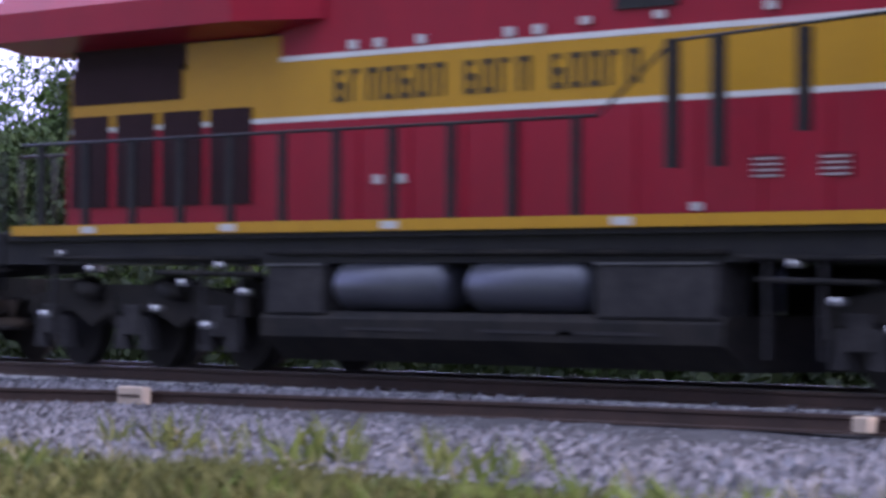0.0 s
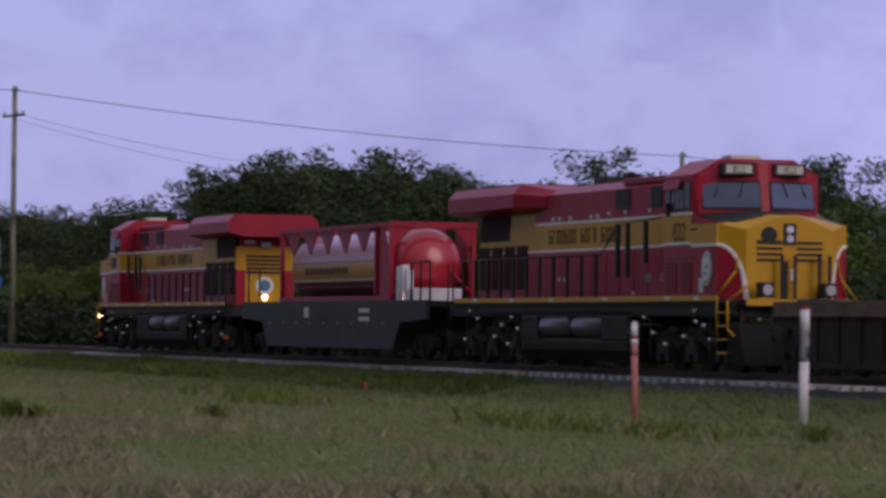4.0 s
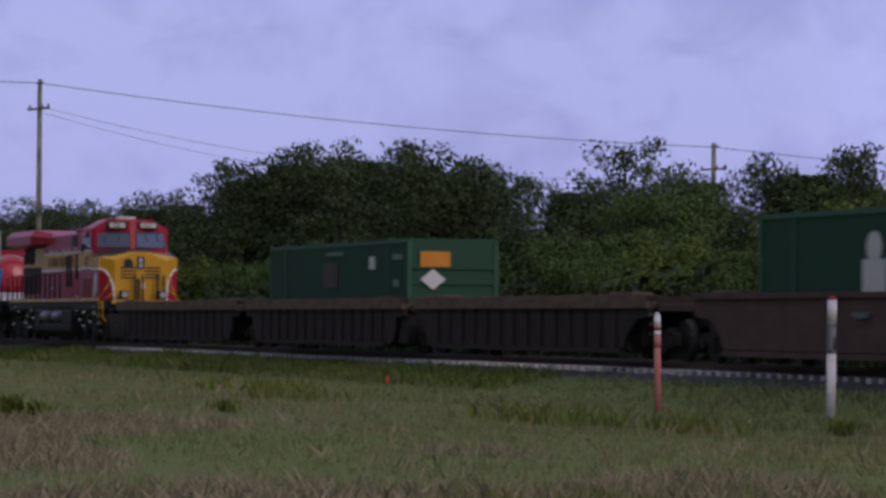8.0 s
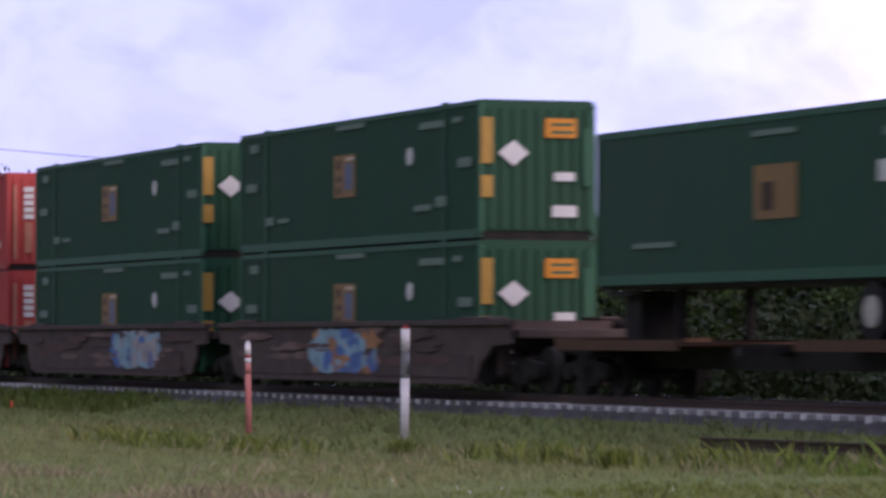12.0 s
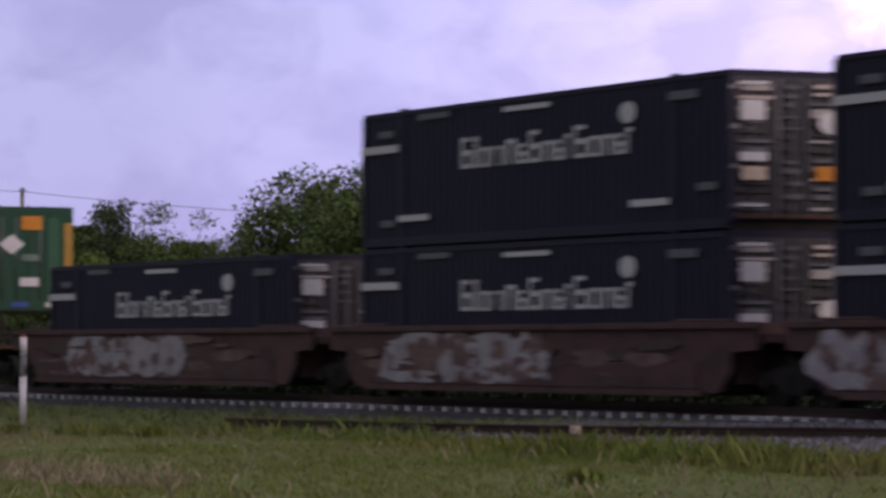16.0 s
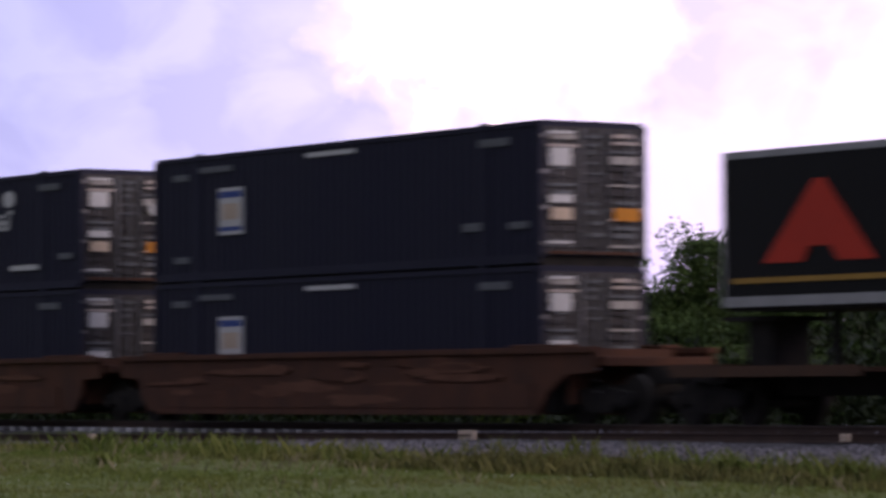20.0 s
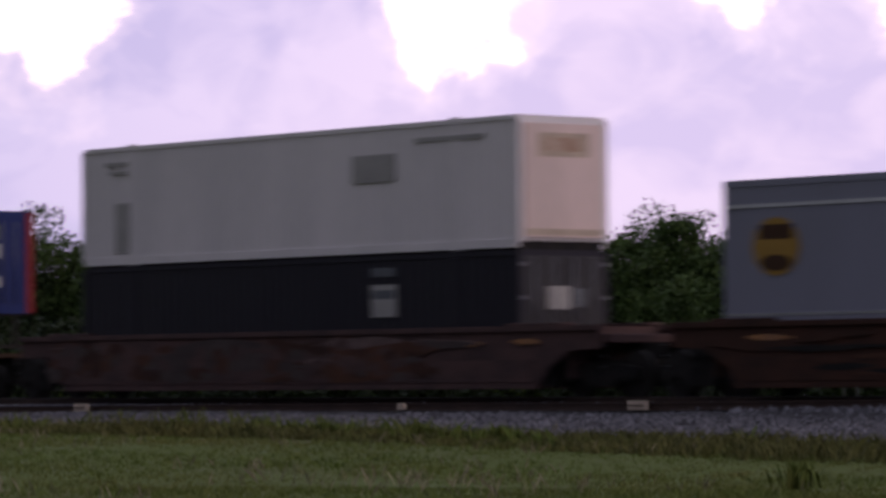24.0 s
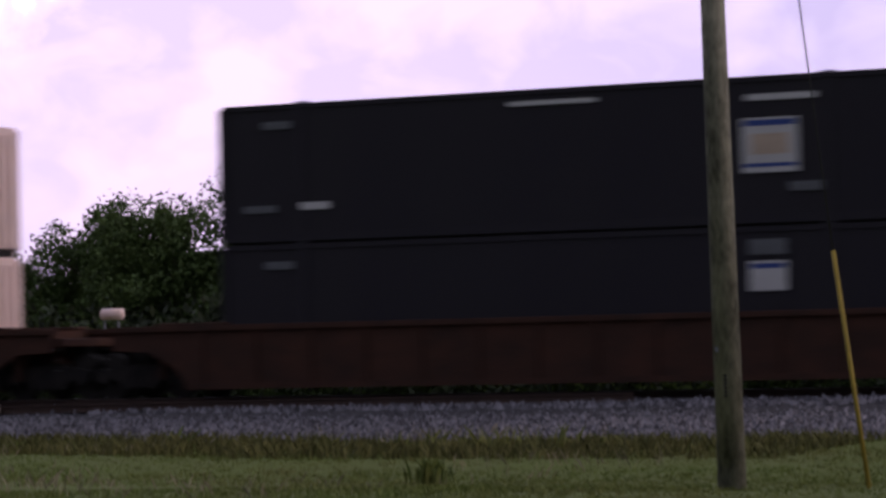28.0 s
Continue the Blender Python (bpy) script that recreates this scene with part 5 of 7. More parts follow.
well_unit(-26.65, -6.37, M["wellblack"], 2, 0, "dark brown empty well car unit with ribbed sides")
well_unit(-6.07, 13.63, M["wellblack"], 1, 0, "dark brown well car unit with ribbed sides under a green container")
well_unit(13.93, 34.23, M["wellblack"], 1, 2, "dark brown empty well car unit with ribbed sides")
well_unit(36.46, 59.26, M["well"], 2, 2, "faded brown single well car with smooth sides", posts=False, tags=[(9.6, 0.9, 1.0, 0.12, "faint")])
well_unit(60.23, 81.54, M["welldark"], 2, 0, "dark well car unit with green and blue spray paint", False, scuffs(19, len(RIDERS)) + spray(11.2, 5.0, ["graf2", "graf5", "graf3", "graf5"], 2))
well_unit(81.84, 100.80, M["welldark"], 1, 0, "dark well car unit with blue and white spray paint", False, scuffs(19, len(RIDERS)) + spray(10.0, 4.6, ["graf2", "graf1", "graf3"], 3))
well_unit(101.10, 121.14, M["welldark"], 1, 2, "dark well car unit with pale blue and ochre spray paint", False, scuffs(19, len(RIDERS)) + spray(7.4, 4.6, ["graf3", "graf2", "graf4", "graf3"], 4))
well_unit(182.85, 203.65, M["well"], 2, 0, "purplish brown well car unit with white spray paint", False, scuffs(20, 183) + spray(4.7, 8.2, ["graf1", "graf1", "wellpale"], 5))
well_unit(203.95, 223.45, M["well"], 1, 0, "purplish brown well car unit with worn white spray paint", False, scuffs(20, 204) + spray(3.0, 8.2, ["graf1", "wellpale", "wellpale", "graf1"], 6))
well_unit(223.75, 244.05, M["well"], 1, 2, "purplish brown well car unit with a pale blue spray tag", False, scuffs(20, 224) + spray(1.3, 4.4, ["graf1", "wellpale"], 7) + spray(9.5, 3.4, ["graf3", "graf2", "graf3"], 8))
well_unit(246.15, 267.05, M["wellrust"], 2, 0, "rusty brown well car unit with smooth sides", False, scuffs(19, len(RIDERS), ("rustlight", "wellrust", "rustlight")))
well_unit(267.35, 286.75, M["wellrust"], 1, 0, "rusty brown well car unit with smooth sides", False, scuffs(19, len(RIDERS), ("rustlight", "wellrust", "rustlight")))
well_unit(287.05, 307.35, M["wellrust"], 1, 2, "rusty brown well car unit with smooth sides", False, scuffs(19, len(RIDERS), ("rustlight", "wellrust", "rustlight")))
well_unit(369.32, 391.32, M["well"], 2, 2, "dirty brown single well car with patched paint", False, [(16.9, 0.9, 1.1, 0.12, "graf4"), (19.0, 0.7, 1.12, 0.12, "graf4")] + scuffs(20, 369) + spray(1.5, 15, ["well", "welldark", "wellrust", "well", "wellsooty"], 9))
well_unit(392.73, 415.53, M["wellsooty"], 2, 2, "dark rusty single well car under a grey trailer", False, [(2.6, 1.2, 1.12, 0.12, "graf4")] + scuffs(19, len(RIDERS), ("wellsooty", "wellrust", "under")))
well_unit(417.31, 439.60, M["wellsooty"], 2, 2, "dark rusty single well car under a black trailer", False, [(16.0, 1.0, 1.1, 0.14, "graf4"), (17.6, 0.5, 1.12, 0.1, "graf4")] + scuffs(19, len(RIDERS), ("wellsooty", "wellrust", "under")))
well_unit(441.21, 463.88, M["wellsooty"], 2, 2, "rusty brown single well car under white containers", True)
well_unit(464.68, 487.48, M["wellsooty"], 2, 2, "rusty brown single well car under black containers", True)


# ---- trailers ----
def trailer(u, z0, z1, skin, end, rail, label, L=16.15, wheels=True, marks=(), skirt=None, band=0.0):
    ob = rides(thing("semi_trailer", label, "trailer", "trailers on the train"), u)
    w = 1.295
    low_end = end if end.name == "trailer_end_white" and skirt else M["under"]
    key = ("trailer", skin.name, round(z1 - z0, 2), L)
    me = KEPT.get(key)
    if me is None:
        bm = bmesh.new()
        line = [(0.05, w - 0.021)]      # riveted seams between the side sheets stand a little proud
        for i in range(40):
            x = 0.3 + (L - 0.6) * i / 39
            line += [(x - 0.025, w - 0.021), (x - 0.02, w - 0.012), (x + 0.02, w - 0.012), (x + 0.025, w - 0.021)]
        line.append((L - 0.05, w - 0.021))
        ring = [(x, -y) for x, y in line] + [(x, y) for x, y in line[::-1]]
        loft(bm, [[(x, y, 0.22) for x, y in ring], [(x, y, z1 - z0 - 0.10) for x, y in ring]])
        me = mesh_of(bm, skin, key=key)
    part("side_skin", me, skin, ob).location.z = z0
    for s in (-1, 1):
        y0, y1 = sorted((s * (w - 0.06), s * w))
        bpart("bottom_rail", ob, rail, 0.03, L - 0.03, y0, y1, z0 + 0.05, z0 + 0.24)
        bpart("top_rail", ob, rail, 0.03, L - 0.03, y0, y1, z1 - 0.14, z1 - 0.005)
        bpart("rear_post", ob, end, L - 0.08, L, *sorted((s * (w - 0.14), s * w)), z0 + 0.05, z1 - 0.02)
        bpart("front_post", ob, rail, 0.0, 0.06, *sorted((s * (w - 0.08), s * w)), z0 + 0.05, z1 - 0.02)
        d0, d1 = sorted((s * 0.012, s * (w - 0.15)))
        door = bpart("rear_door", ob, end, L - 0.05, L - 0.012, d0, d1, z0 + 0.22, z1 - 0.2)
        for k in (0.35, 0.75):
            rod("lock_rod", door, M["steel"], (0.04, s * k - (d0 + d1) / 2, -(z1 - z0) / 2 + 0.3), (0.04, s * k - (d0 + d1) / 2, (z1 - z0) / 2 - 0.3), 0.018)
    bpart("roof", ob, rail, 0.03, L - 0.03, -w + 0.06, w - 0.06, z1 - 0.03, z1)
    bpart("rear_header", ob, end, L - 0.08, L, -w + 0.14, w - 0.14, z1 - 0.2, z1 - 0.01)
    bpart("rear_sill", ob, end, L - 0.08, L, -w + 0.14, w - 0.14, z0 + 0.04, z0 + 0.22)
    bpart("floor", ob, M["under"], 0.05, L - 0.05, -w + 0.08, w - 0.08, z0 - 0.02, z0 + 0.06)
    if band:
        bpart("trim_strip", ob, M["decal"], 0.05, L - 0.08, -w - 0.006, -w + 0.02, z1 - band - 0.05, z1 - band + 0.02)
    if wheels:
        ax = wheels if isinstance(wheels, (list, tuple)) else (11.6, 12.85)
        for x in ax:
            for s in (-1, 1):
                for k in (0.93, 1.22):
                    t = part("tyre", KEPT.get("tyre") or mesh_of(cyl(bmesh.new(), (0, -0.13, 0), (0, 0.13, 0), 0.5, 20), M["tyre"], key="tyre"), M["tyre"], ob)
                    t.location = (x, s * k * 0.94, 1.06 + 0.5)
                hub = part("wheel_rim", KEPT.get("hub") or mesh_of(cyl(bmesh.new(), (0, -0.02, 0), (0, 0.02, 0), 0.27, 16), M["palemark"], key="hub"), M["palemark"], ob, "pale wheel rim")
                hub.location = (x, s * 1.285, 1.56)
            bpart("axle", ob, M["under"], x - 0.07, x + 0.07, -1.1, 1.1, 1.48, 1.64)
        bpart("wheel_frame", ob, M["under"], ax[0] - 0.9, ax[-1] + 0.9, -0.6, 0.6, 1.75, z0)
        for s in (-1, 1):
            bpart("landing_leg", ob, M["under"], 2.6, 2.75, s * 0.7 - 0.08, s * 0.7 + 0.08, 1.12, z0)
            bpart("bumper_post", ob, low_end, L - 0.1, L - 0.03, s * 0.75 - 0.06, s * 0.75 + 0.06, 1.35, z0)
        bpart("bumper_bar", ob, low_end, L - 0.1, L - 0.02, -1.15, 1.15, 1.28, 1.38)
    if skirt:
        bpart("side_skirt", ob, skirt, 4.7, 11.1, -w + 0.02, -w + 0.06, 1.25, z0 + 0.04)
    put_marks(ob, marks, w, L, 0.0, 0.008)
    return ob


GT = [(7.1, 1.7, 3.2, 0.95, "tan"), (7.4, 0.5, 3.35, 0.5, "dullgold"), (7.0, 1.8, 4.66, 0.10, "faintgreen"), (12.1, 1.5, 4.46, 0.14, "faintgreen"), (11.9, 0.55, 3.7, 0.36, "decal"), (1.8, 1.9, 2.8, 0.1, "faintgreen"), (14.4, 0.8, 3.7, 0.2, "faintgreen"), (12.4, 1.6, 2.9, 0.12, "faintgreen")]
GT_END = [(-1, -1.28, 3.3, (0.24, 1.2), "gold"), (-1, 1.04, 3.3, (0.24, 1.2), "gold"), (-1, -0.2, 4.3, (0.6, 0.38), "amber"), (-1, -0.85, 3.62, (0.74, 0.56), "diamond:decal"), (-1, -0.2, 3.45, (0.5, 0.18), "faintgreen"), (-1, -0.25, 2.75, (0.55, 0.24), "decal"), (-1, -0.5, 2.18, (0.5, 0.14), "decalblue"), (-1, 0.5, 2.18, (0.6, 0.14), "decal"), (-1, 0.55, 2.6, (0.35, 2.0), "greenlight")]
STREAK = [(-1, -1.0 + 0.1 * i, 2.4 + 0.5 * i, (1.6 - 0.2 * i, 0.10), m) for i, m in enumerate(("decal", "faintgreen", "decal", "faintgreen", "amber"))]
trailer(124.84, 2.08, 5.05, M["green"], M["green"], M["greenlight"], "green container trailer on chassis, with a tan panel", wheels=(11.6, 12.9), marks=GT + STREAK)
trailer(143.35, 2.02, 4.95, M["tgrey"], M["tend"], M["tgrey"], "pale grey van trailer with a brown shield mark and white rear", wheels=(13.2, 14.5), skirt=M["tend"], band=0.5, marks=[(1.0, 1.3, 2.95, 1.12, "gold"), (1.15, 1.0, 3.05, 0.3, "brownlogo"), (1.15, 1.0, 3.75, 0.3, "brownlogo"), (-1, 0.75, 2.65, (0.35, 0.35), "amber")])
trailer(164.12, 2.05, 4.94, M["green"], M["green"], M["greenlight"], "green container trailer on chassis, with a tan panel and white diamond", wheels=(1.6, 2.75), marks=GT + GT_END)
SHIELD = [(0.8, 1.35, 2.4, 1.2, "oval:gold"), (1.0, 0.95, 3.14, 0.30, "brownlogo"), (1.02, 0.9, 2.5, 0.34, "oval:brownlogo")]
BIGA = [(4.9, 4.2, 3.1, 1.0, "dimgold"), (10.2, 3.3, 3.15, 1.3, "dimgold"), (5.0, 2.9, 3.2, 0.62, "dullgold"), (5.4, 1.3, 3.7, 0.42, "oval:dullgold"), (7.2, 0.8, 3.5, 0.66, "oval:dullgold"), (8.1, 0.9, 3.15, 0.3, "dullgold"), (5.1, 3.9, 3.02, 0.05, "dullgold"), (10.4, 1.3, 3.25, 0.8, "oval:dullgold"), (11.5, 1.9, 3.2, 0.45, "dullgold"), (12.0, 1.2, 3.6, 0.9, "oval:dullgold"), (10.3, 3.2, 4.2, 0.08, "dullgold"), (0.3, 15.2, 2.62, 0.10, "gold")]


def big_a(parent, z, x0=1.25):
    """The red letter shape of the furniture trailers."""
    bm = bmesh.new()
    w = 3.3
    prism(bm, [(x0, z), (x0 + w * 0.47, z + 1.5), (x0 + w * 0.55, z + 1.5), (x0 + w, z), (x0 + w * 0.68, z), (x0 + w * 0.60, z + 0.28), (x0 + w * 0.42, z + 0.28), (x0 + w * 0.36, z)], -1.306, -1.28)
    part("emblem", bm, M["logored"], parent, "red letter-shaped emblem")


a1 = trailer(310.97, 2.14, 5.08, M["tblack"], M["tend"], M["alu"], "black van trailer with a red emblem and silver rails", wheels=(13.4, 14.65), marks=BIGA)
big_a(a1, 2.98)
trailer(329.80, 2.10, 4.70, M["dullgrey"], M["tend"], M["alu"], "grey van trailer with blue lettering and white lower rail", wheels=(11.9, 13.1), marks=[(3.0, 2.7, 3.95, 0.42, "decalblue"), (7.7, 1.2, 2.8, 0.18, "faint"), (0.05, 16.0, 2.16, 0.42, "decal"), (-1, -0.7, 4.15, (1.5, 0.12), "decalblue"), (-1, -0.7, 3.7, (1.5, 0.12), "decalblue"), (-1, 0.6, 2.3, (0.45, 0.6), "decal")])
trailer(350.06, 2.14, 4.84, M["tblue"], M["tblue"], M["tblue"], "dark blue container trailer with red rear posts", wheels=(2.7, 4.1), marks=[(2.3, 1.5, 3.72, 0.78, "tan"), (2.75, 0.4, 3.92, 0.4, "tblue"), (3.3, 0.35, 3.92, 0.4, "tblue"), (7.6, 0.9, 4.28, 0.4, "decal"), (5.0, 6.2, 3.1, 0.8, "tblue2"), (14.3, 0.8, 3.66, 0.32, "palemark"), (14.3, 0.8, 4.1, 0.3, "faint"), (12.6, 1.2, 4.56, 0.1, "faint"), (15.55, 0.6, 2.2, 2.61, "tred"), (-1, -1.295, 2.2, (0.2, 2.61), "tred"), (-1, 1.09, 2.2, (0.2, 2.61), "tred"), (-1, -0.5, 3.6, (0.75, 0.38), "decal"), (-1, -0.5, 4.1, (0.75, 0.36), "faint"), (-1, -0.5, 2.85, (0.75, 0.3), "decal")])
trailer(394.53, 1.44, 4.36, M["tgrey"], M["tend_lit"], M["tgrey"], "pale grey van trailer with a brown and gold shield mark", wheels=False, band=0.52, marks=SHIELD + [(0.05, 16.0, 1.62, 0.05, "alu"), (-1, 0.5, 1.95, (0.5, 0.35), "amber")])
a2 = trailer(419.30, 1.46, 4.54, M["tblack"], M["tend_lit"], M["alu"], "black van trailer with a red emblem and bright rear doors", wheels=False, L=13.54, marks=[(x * 0.84, w * 0.84, z - 0.6, h, m) for x, w, z, h, m in BIGA] + [(-1, -1.1, 4.18, (2.2, 0.14), "cream"), (-1, 0.2, 3.3, (0.8, 0.42), "boxpale"), (-1, -1.12, 3.0, (2.24, 0.1), "alu"), (-1, -1.05, 2.1, (0.85, 0.46), "palemark"), (-1, 0.2, 2.0, (0.85, 0.55), "palemark"), (-1, -1.12, 1.72, (2.24, 0.1), "boxpale"), (-1, -0.9, 3.55, (0.8, 0.26), "tred")])
big_a(a2, 2.32, 0.75)


# ---- spine cars under the trailers ----
def spine_unit(u0, u1, left, right, label):
    ob = rides(thing("spine_car", label, "rail car", "spine cars of the train"), u0)
    L = u1 - u0
    bpart("centre_beam", ob, M["under"], 0, L, -0.28, 0.28, 0.55, 1.02)
    for x0, x1 in ((L * 0.02, L * 0.32), (L * 0.58, L * 0.97)):
        bpart("wheel_deck", ob, M["deck"], x0, x1, -1.4, 1.4, 0.98, 1.06, 0.01)
        for s in (-1, 1):
            bpart("deck_edge", ob, M["deck"], x0, x1, *sorted((s * 1.38, s * 1.45)), 0.90, 1.10)
    for x in (L * 0.1, L * 0.45, L * 0.8):
        bpart("cross_arm", ob, M["under"], x - 0.12, x + 0.12, -1.35, 1.35, 0.80, 0.97)
    bpart("hitch", ob, M["under"], L * 0.08, L * 0.12, -0.45, 0.45, 1.0, 2.0)
    bpart("hitch_head", ob, M["under"], L * 0.05, L * 0.14, -0.6, 0.6, 1.95, 2.04)
    for x, here in ((0.0, left), (L, right)):
        if here:
            bogie(ob, x + (1.1 if here == 2 and x < 1 else -1.1 if here == 2 else 0), u0, r=0.42)
        if here == 2:
            d = -1 if x < 1 else 1
            bpart("coupler", ob, M["under"], *sorted((x - d * 0.3, x + d * 0.9)), -0.12, 0.12, 0.78, 1.0)
            bpart("end_platform", ob, M["deck"], *sorted((x - d * 1.6, x - d * 0.1)), -1.35, 1.35, 1.04, 1.14)
    return ob


spine_unit(122.77, 141.87, 2, 0, "dark rusty spine car unit carrying a green trailer")
spine_unit(142.17, 162.17, 1, 0, "dark rusty spine car unit carrying a grey trailer")
spine_unit(162.47, 181.37, 1, 2, "dark rusty spine car unit carrying a green trailer")
spine_unit(309.11, 328.11, 2, 0, "dark rusty spine car unit carrying a black trailer")
spine_unit(328.41, 348.51, 1, 0, "dark rusty spine car unit carrying a grey trailer")
spine_unit(348.81, 367.71, 1, 2, "dark rusty spine car unit carrying a blue trailer")


# ---- locomotives ----
def locomotive(u0, turn, label, number):
    """x runs from the rear coupler at 0 to the front coupler at 22.3; the near hood sides lie at y = -0.95 and 0.95."""
    ob = rides(thing("locomotive", label, "locomotive", "locomotives of the train"), u0 if turn == 0 else u0 + 22.3, turn)
    H = 0.98
    # frame and walkway
    bpart("frame", ob, M["black"], 0.5, 21.5, -1.35, 1.35, 1.22, 1.58)
    for s in (-1, 1):
        bpart("walkway_edge", ob, M["yellow"], 1.4, 20.95, *sorted((s * 1.44, s * 1.52)), 1.56, 1.68)
        for x in (3.1, 6.2, 9.4, 13.4, 17.7, 19.6):
            bpart("reflector", ob, M["decal"], x, x + 0.32, *sorted((s * 1.50, s * 1.526)), 1.58, 1.66)
    bpart("walkway", ob, M["black"], 0.9, 21.4, -1.46, 1.46, 1.50, 1.59)
    # engine hood in three bands with white lines
    for z0, z1, m, y in ((1.58, 2.80, "red", H), (2.80, 2.86, "white", H + 0.004), (2.86, 3.48, "yellow", H), (3.48, 3.54, "white", H + 0.004), (3.54, 4.22, "red", H - 0.01)):
        bpart("hood_band", ob, M[m], 1.9 if z1 < 3.5 else 6.6, 17.5, -y, y, z0, z1)
    bm = bmesh.new()
    xprism(bm, [(-H + 0.01, 4.22), (H - 0.01, 4.22), (0.62, 4.42), (-0.62, 4.42)], 6.6, 17.5)
    part("hood_roof", bm, M["red"], ob)
    bpart("radiator_core", ob, M["mesh"], 1.9, 6.6, -H + 0.05, H - 0.05, 3.54, 4.0)
    for s in (-1, 1):
        bpart("radiator_screen", ob, M["mesh"], 1.95, 4.5, *sorted((s * (H - 0.02), s * (H + 0.012))), 3.14, 3.56)
    bpart("rear_hood_block", ob, M["yellow"], 4.6, 6.6, -H - 0.003, H + 0.003, 3.48, 3.78)
    # overhanging radiator wings
    bm = bmesh.new()
    xprism(bm, [(-1.52, 3.93), (-1.52, 4.28), (-1.3, 4.52), (1.3, 4.52), (1.52, 4.28), (1.52, 3.93), (0.95, 3.80), (-0.95, 3.80)], 0.75, 6.4)
    part("radiator_wing", bm, M["red"], ob)
    bm = bmesh.new()
    loft(bm, [[(6.4, -1.52, 3.93), (6.4, -1.52, 4.28), (6.4, -1.3, 4.52), (6.4, 1.3, 4.52), (6.4, 1.52, 4.28), (6.4, 1.52, 3.93), (6.4, 0.95, 3.80), (6.4, -0.95, 3.80)],
              [(7.5, -1.0, 3.93), (7.5, -1.0, 4.20), (7.5, -0.8, 4.36), (7.5, 0.8, 4.36), (7.5, 1.0, 4.20), (7.5, 1.0, 3.93), (7.5, 0.9, 3.85), (7.5, -0.9, 3.85)]])
    part("wing_fairing", bm, M["red"], ob)
    for k in range(5):
        bpart("radiator_fin", ob, M["mesh"], 1.2 + k * 1.0, 2.0 + k * 1.0, -1.2, 1.2, 4.525, 4.56)
    # door panels and screens on the hood
    for s in (-1, 1):
        for i in range(9):
            x = 7.3 + i * 0.98
            bpart("hood_door", ob, M["red"], x, x + 0.9, *sorted((s * (H - 0.01), s * (H + 0.014))), 1.70, 2.76)
        for i in range(4):
            x = 1.95 + i * 1.06
            bpart("screen", ob, M["mesh"], x, x + 0.88, *sorted((s * (H - 0.01), s * (H + 0.02))), 1.9, 3.0)
        for x in (12.2, 13.4, 15.1):
            bpart("door_latch", ob, M["decal"], x, x + 0.14, *sorted((s * (H - 0.01), s * (H + 0.03))), 3.62, 3.70)
        for x in (8.0, 8.5, 9.3, 10.9, 11.4):
            bpart("door_latch", ob, M["decal"], x, x + 0.14, *sorted((s * (H - 0.01), s * (H + 0.03))), 3.56, 3.66)
        for x in (8.5, 8.95, 14.0):
            bpart("door_latch", ob, M["decal"], x, x + 0.15, *sorted((s * (H - 0.01), s * (H + 0.035))), 2.08 if x < 12 else 1.72, 2.18 if x < 12 else 1.80)
        bpart("air_intake", ob, M["black"], 12.75, 13.75, *sorted((s * (H - 0.02), s * (H + 0.02))), 3.74, 4.20)
        bpart("air_intake", ob, M["black"], 15.25, 15.95, *sorted((s * (H - 0.02), s * (H + 0.02))), 3.72, 4.20)
        bpart("air_intake", ob, M["black"], 16.1, 16.6, *sorted((s * (H - 0.02), s * (H + 0.02))), 4.0, 4.18)
        for x in (14.9, 15.9):
            v = bpart("louvre", ob, M["redmesh"], x, x + 0.45, *sorted((s * (H - 0.01), s * (H + 0.02))), 2.02, 2.24)
            for k in range(4):
                bpart("louvre_slat", v, M["decal"], -0.2, 0.2, -0.022, 0.022, -0.10 + k * 0.055, -0.085 + k * 0.055)
        # company lettering as plain letter-like shapes
        x = 7.7 if s < 0 else 8.2
        for word in ("bsarbra", "brsa", "brrsa"):
            for c in word:
                part("letter_shape", shaped_mark({"b": "bowl", "s": "stem", "a": "arch", "r": "ring"}[c], 0.22, 0.36, M["lettergrey"]), M["lettergrey"], ob).location = (x + 0.11, s * (H + 0.004), 3.17)
                x += 0.315
            x += 0.26
    # exhaust, horn, roof boxes
    bpart("exhaust_pipe", ob, M["black"], 9.4, 10.3, -0.4, 0.4, 4.40, 4.62, 0.02)
    bpart("dynamic_brake_box", ob, M["red"], 13.0, 17.0, -0.9, 0.9, 4.30, 4.46, 0.03)
    rod("horn", ob, M["black"], (12.0, -0.5, 4.58), (12.6, -0.5, 4.58), 0.07)
    rod("horn", ob, M["black"], (12.05, -0.3, 4.56), (12.5, -0.3, 4.56), 0.06)
    # cab
    C = 1.5
    for z0, z1, m, y in ((1.58, 2.80, "red", C), (2.80, 2.86, "white", C + 0.004), (2.86, 3.46, "yellow", C), (3.46, 3.52, "white", C + 0.004), (3.52, 4.34, "red", C - 0.02)):
        bpart("cab_band", ob, M[m], 17.5, 19.3, -y, y, z0, z1)
    bm = bmesh.new()
    xprism(bm, [(-C + 0.02, 4.34), (C - 0.02, 4.34), (0.85, 4.70), (-0.85, 4.70)], 17.45, 19.4)
    part("cab_roof", bm, M["red"], ob)
    bpart("roof_hatch", ob, M["silver"], 18.1, 18.7, -0.35, 0.35, 4.70, 4.82, 0.02)
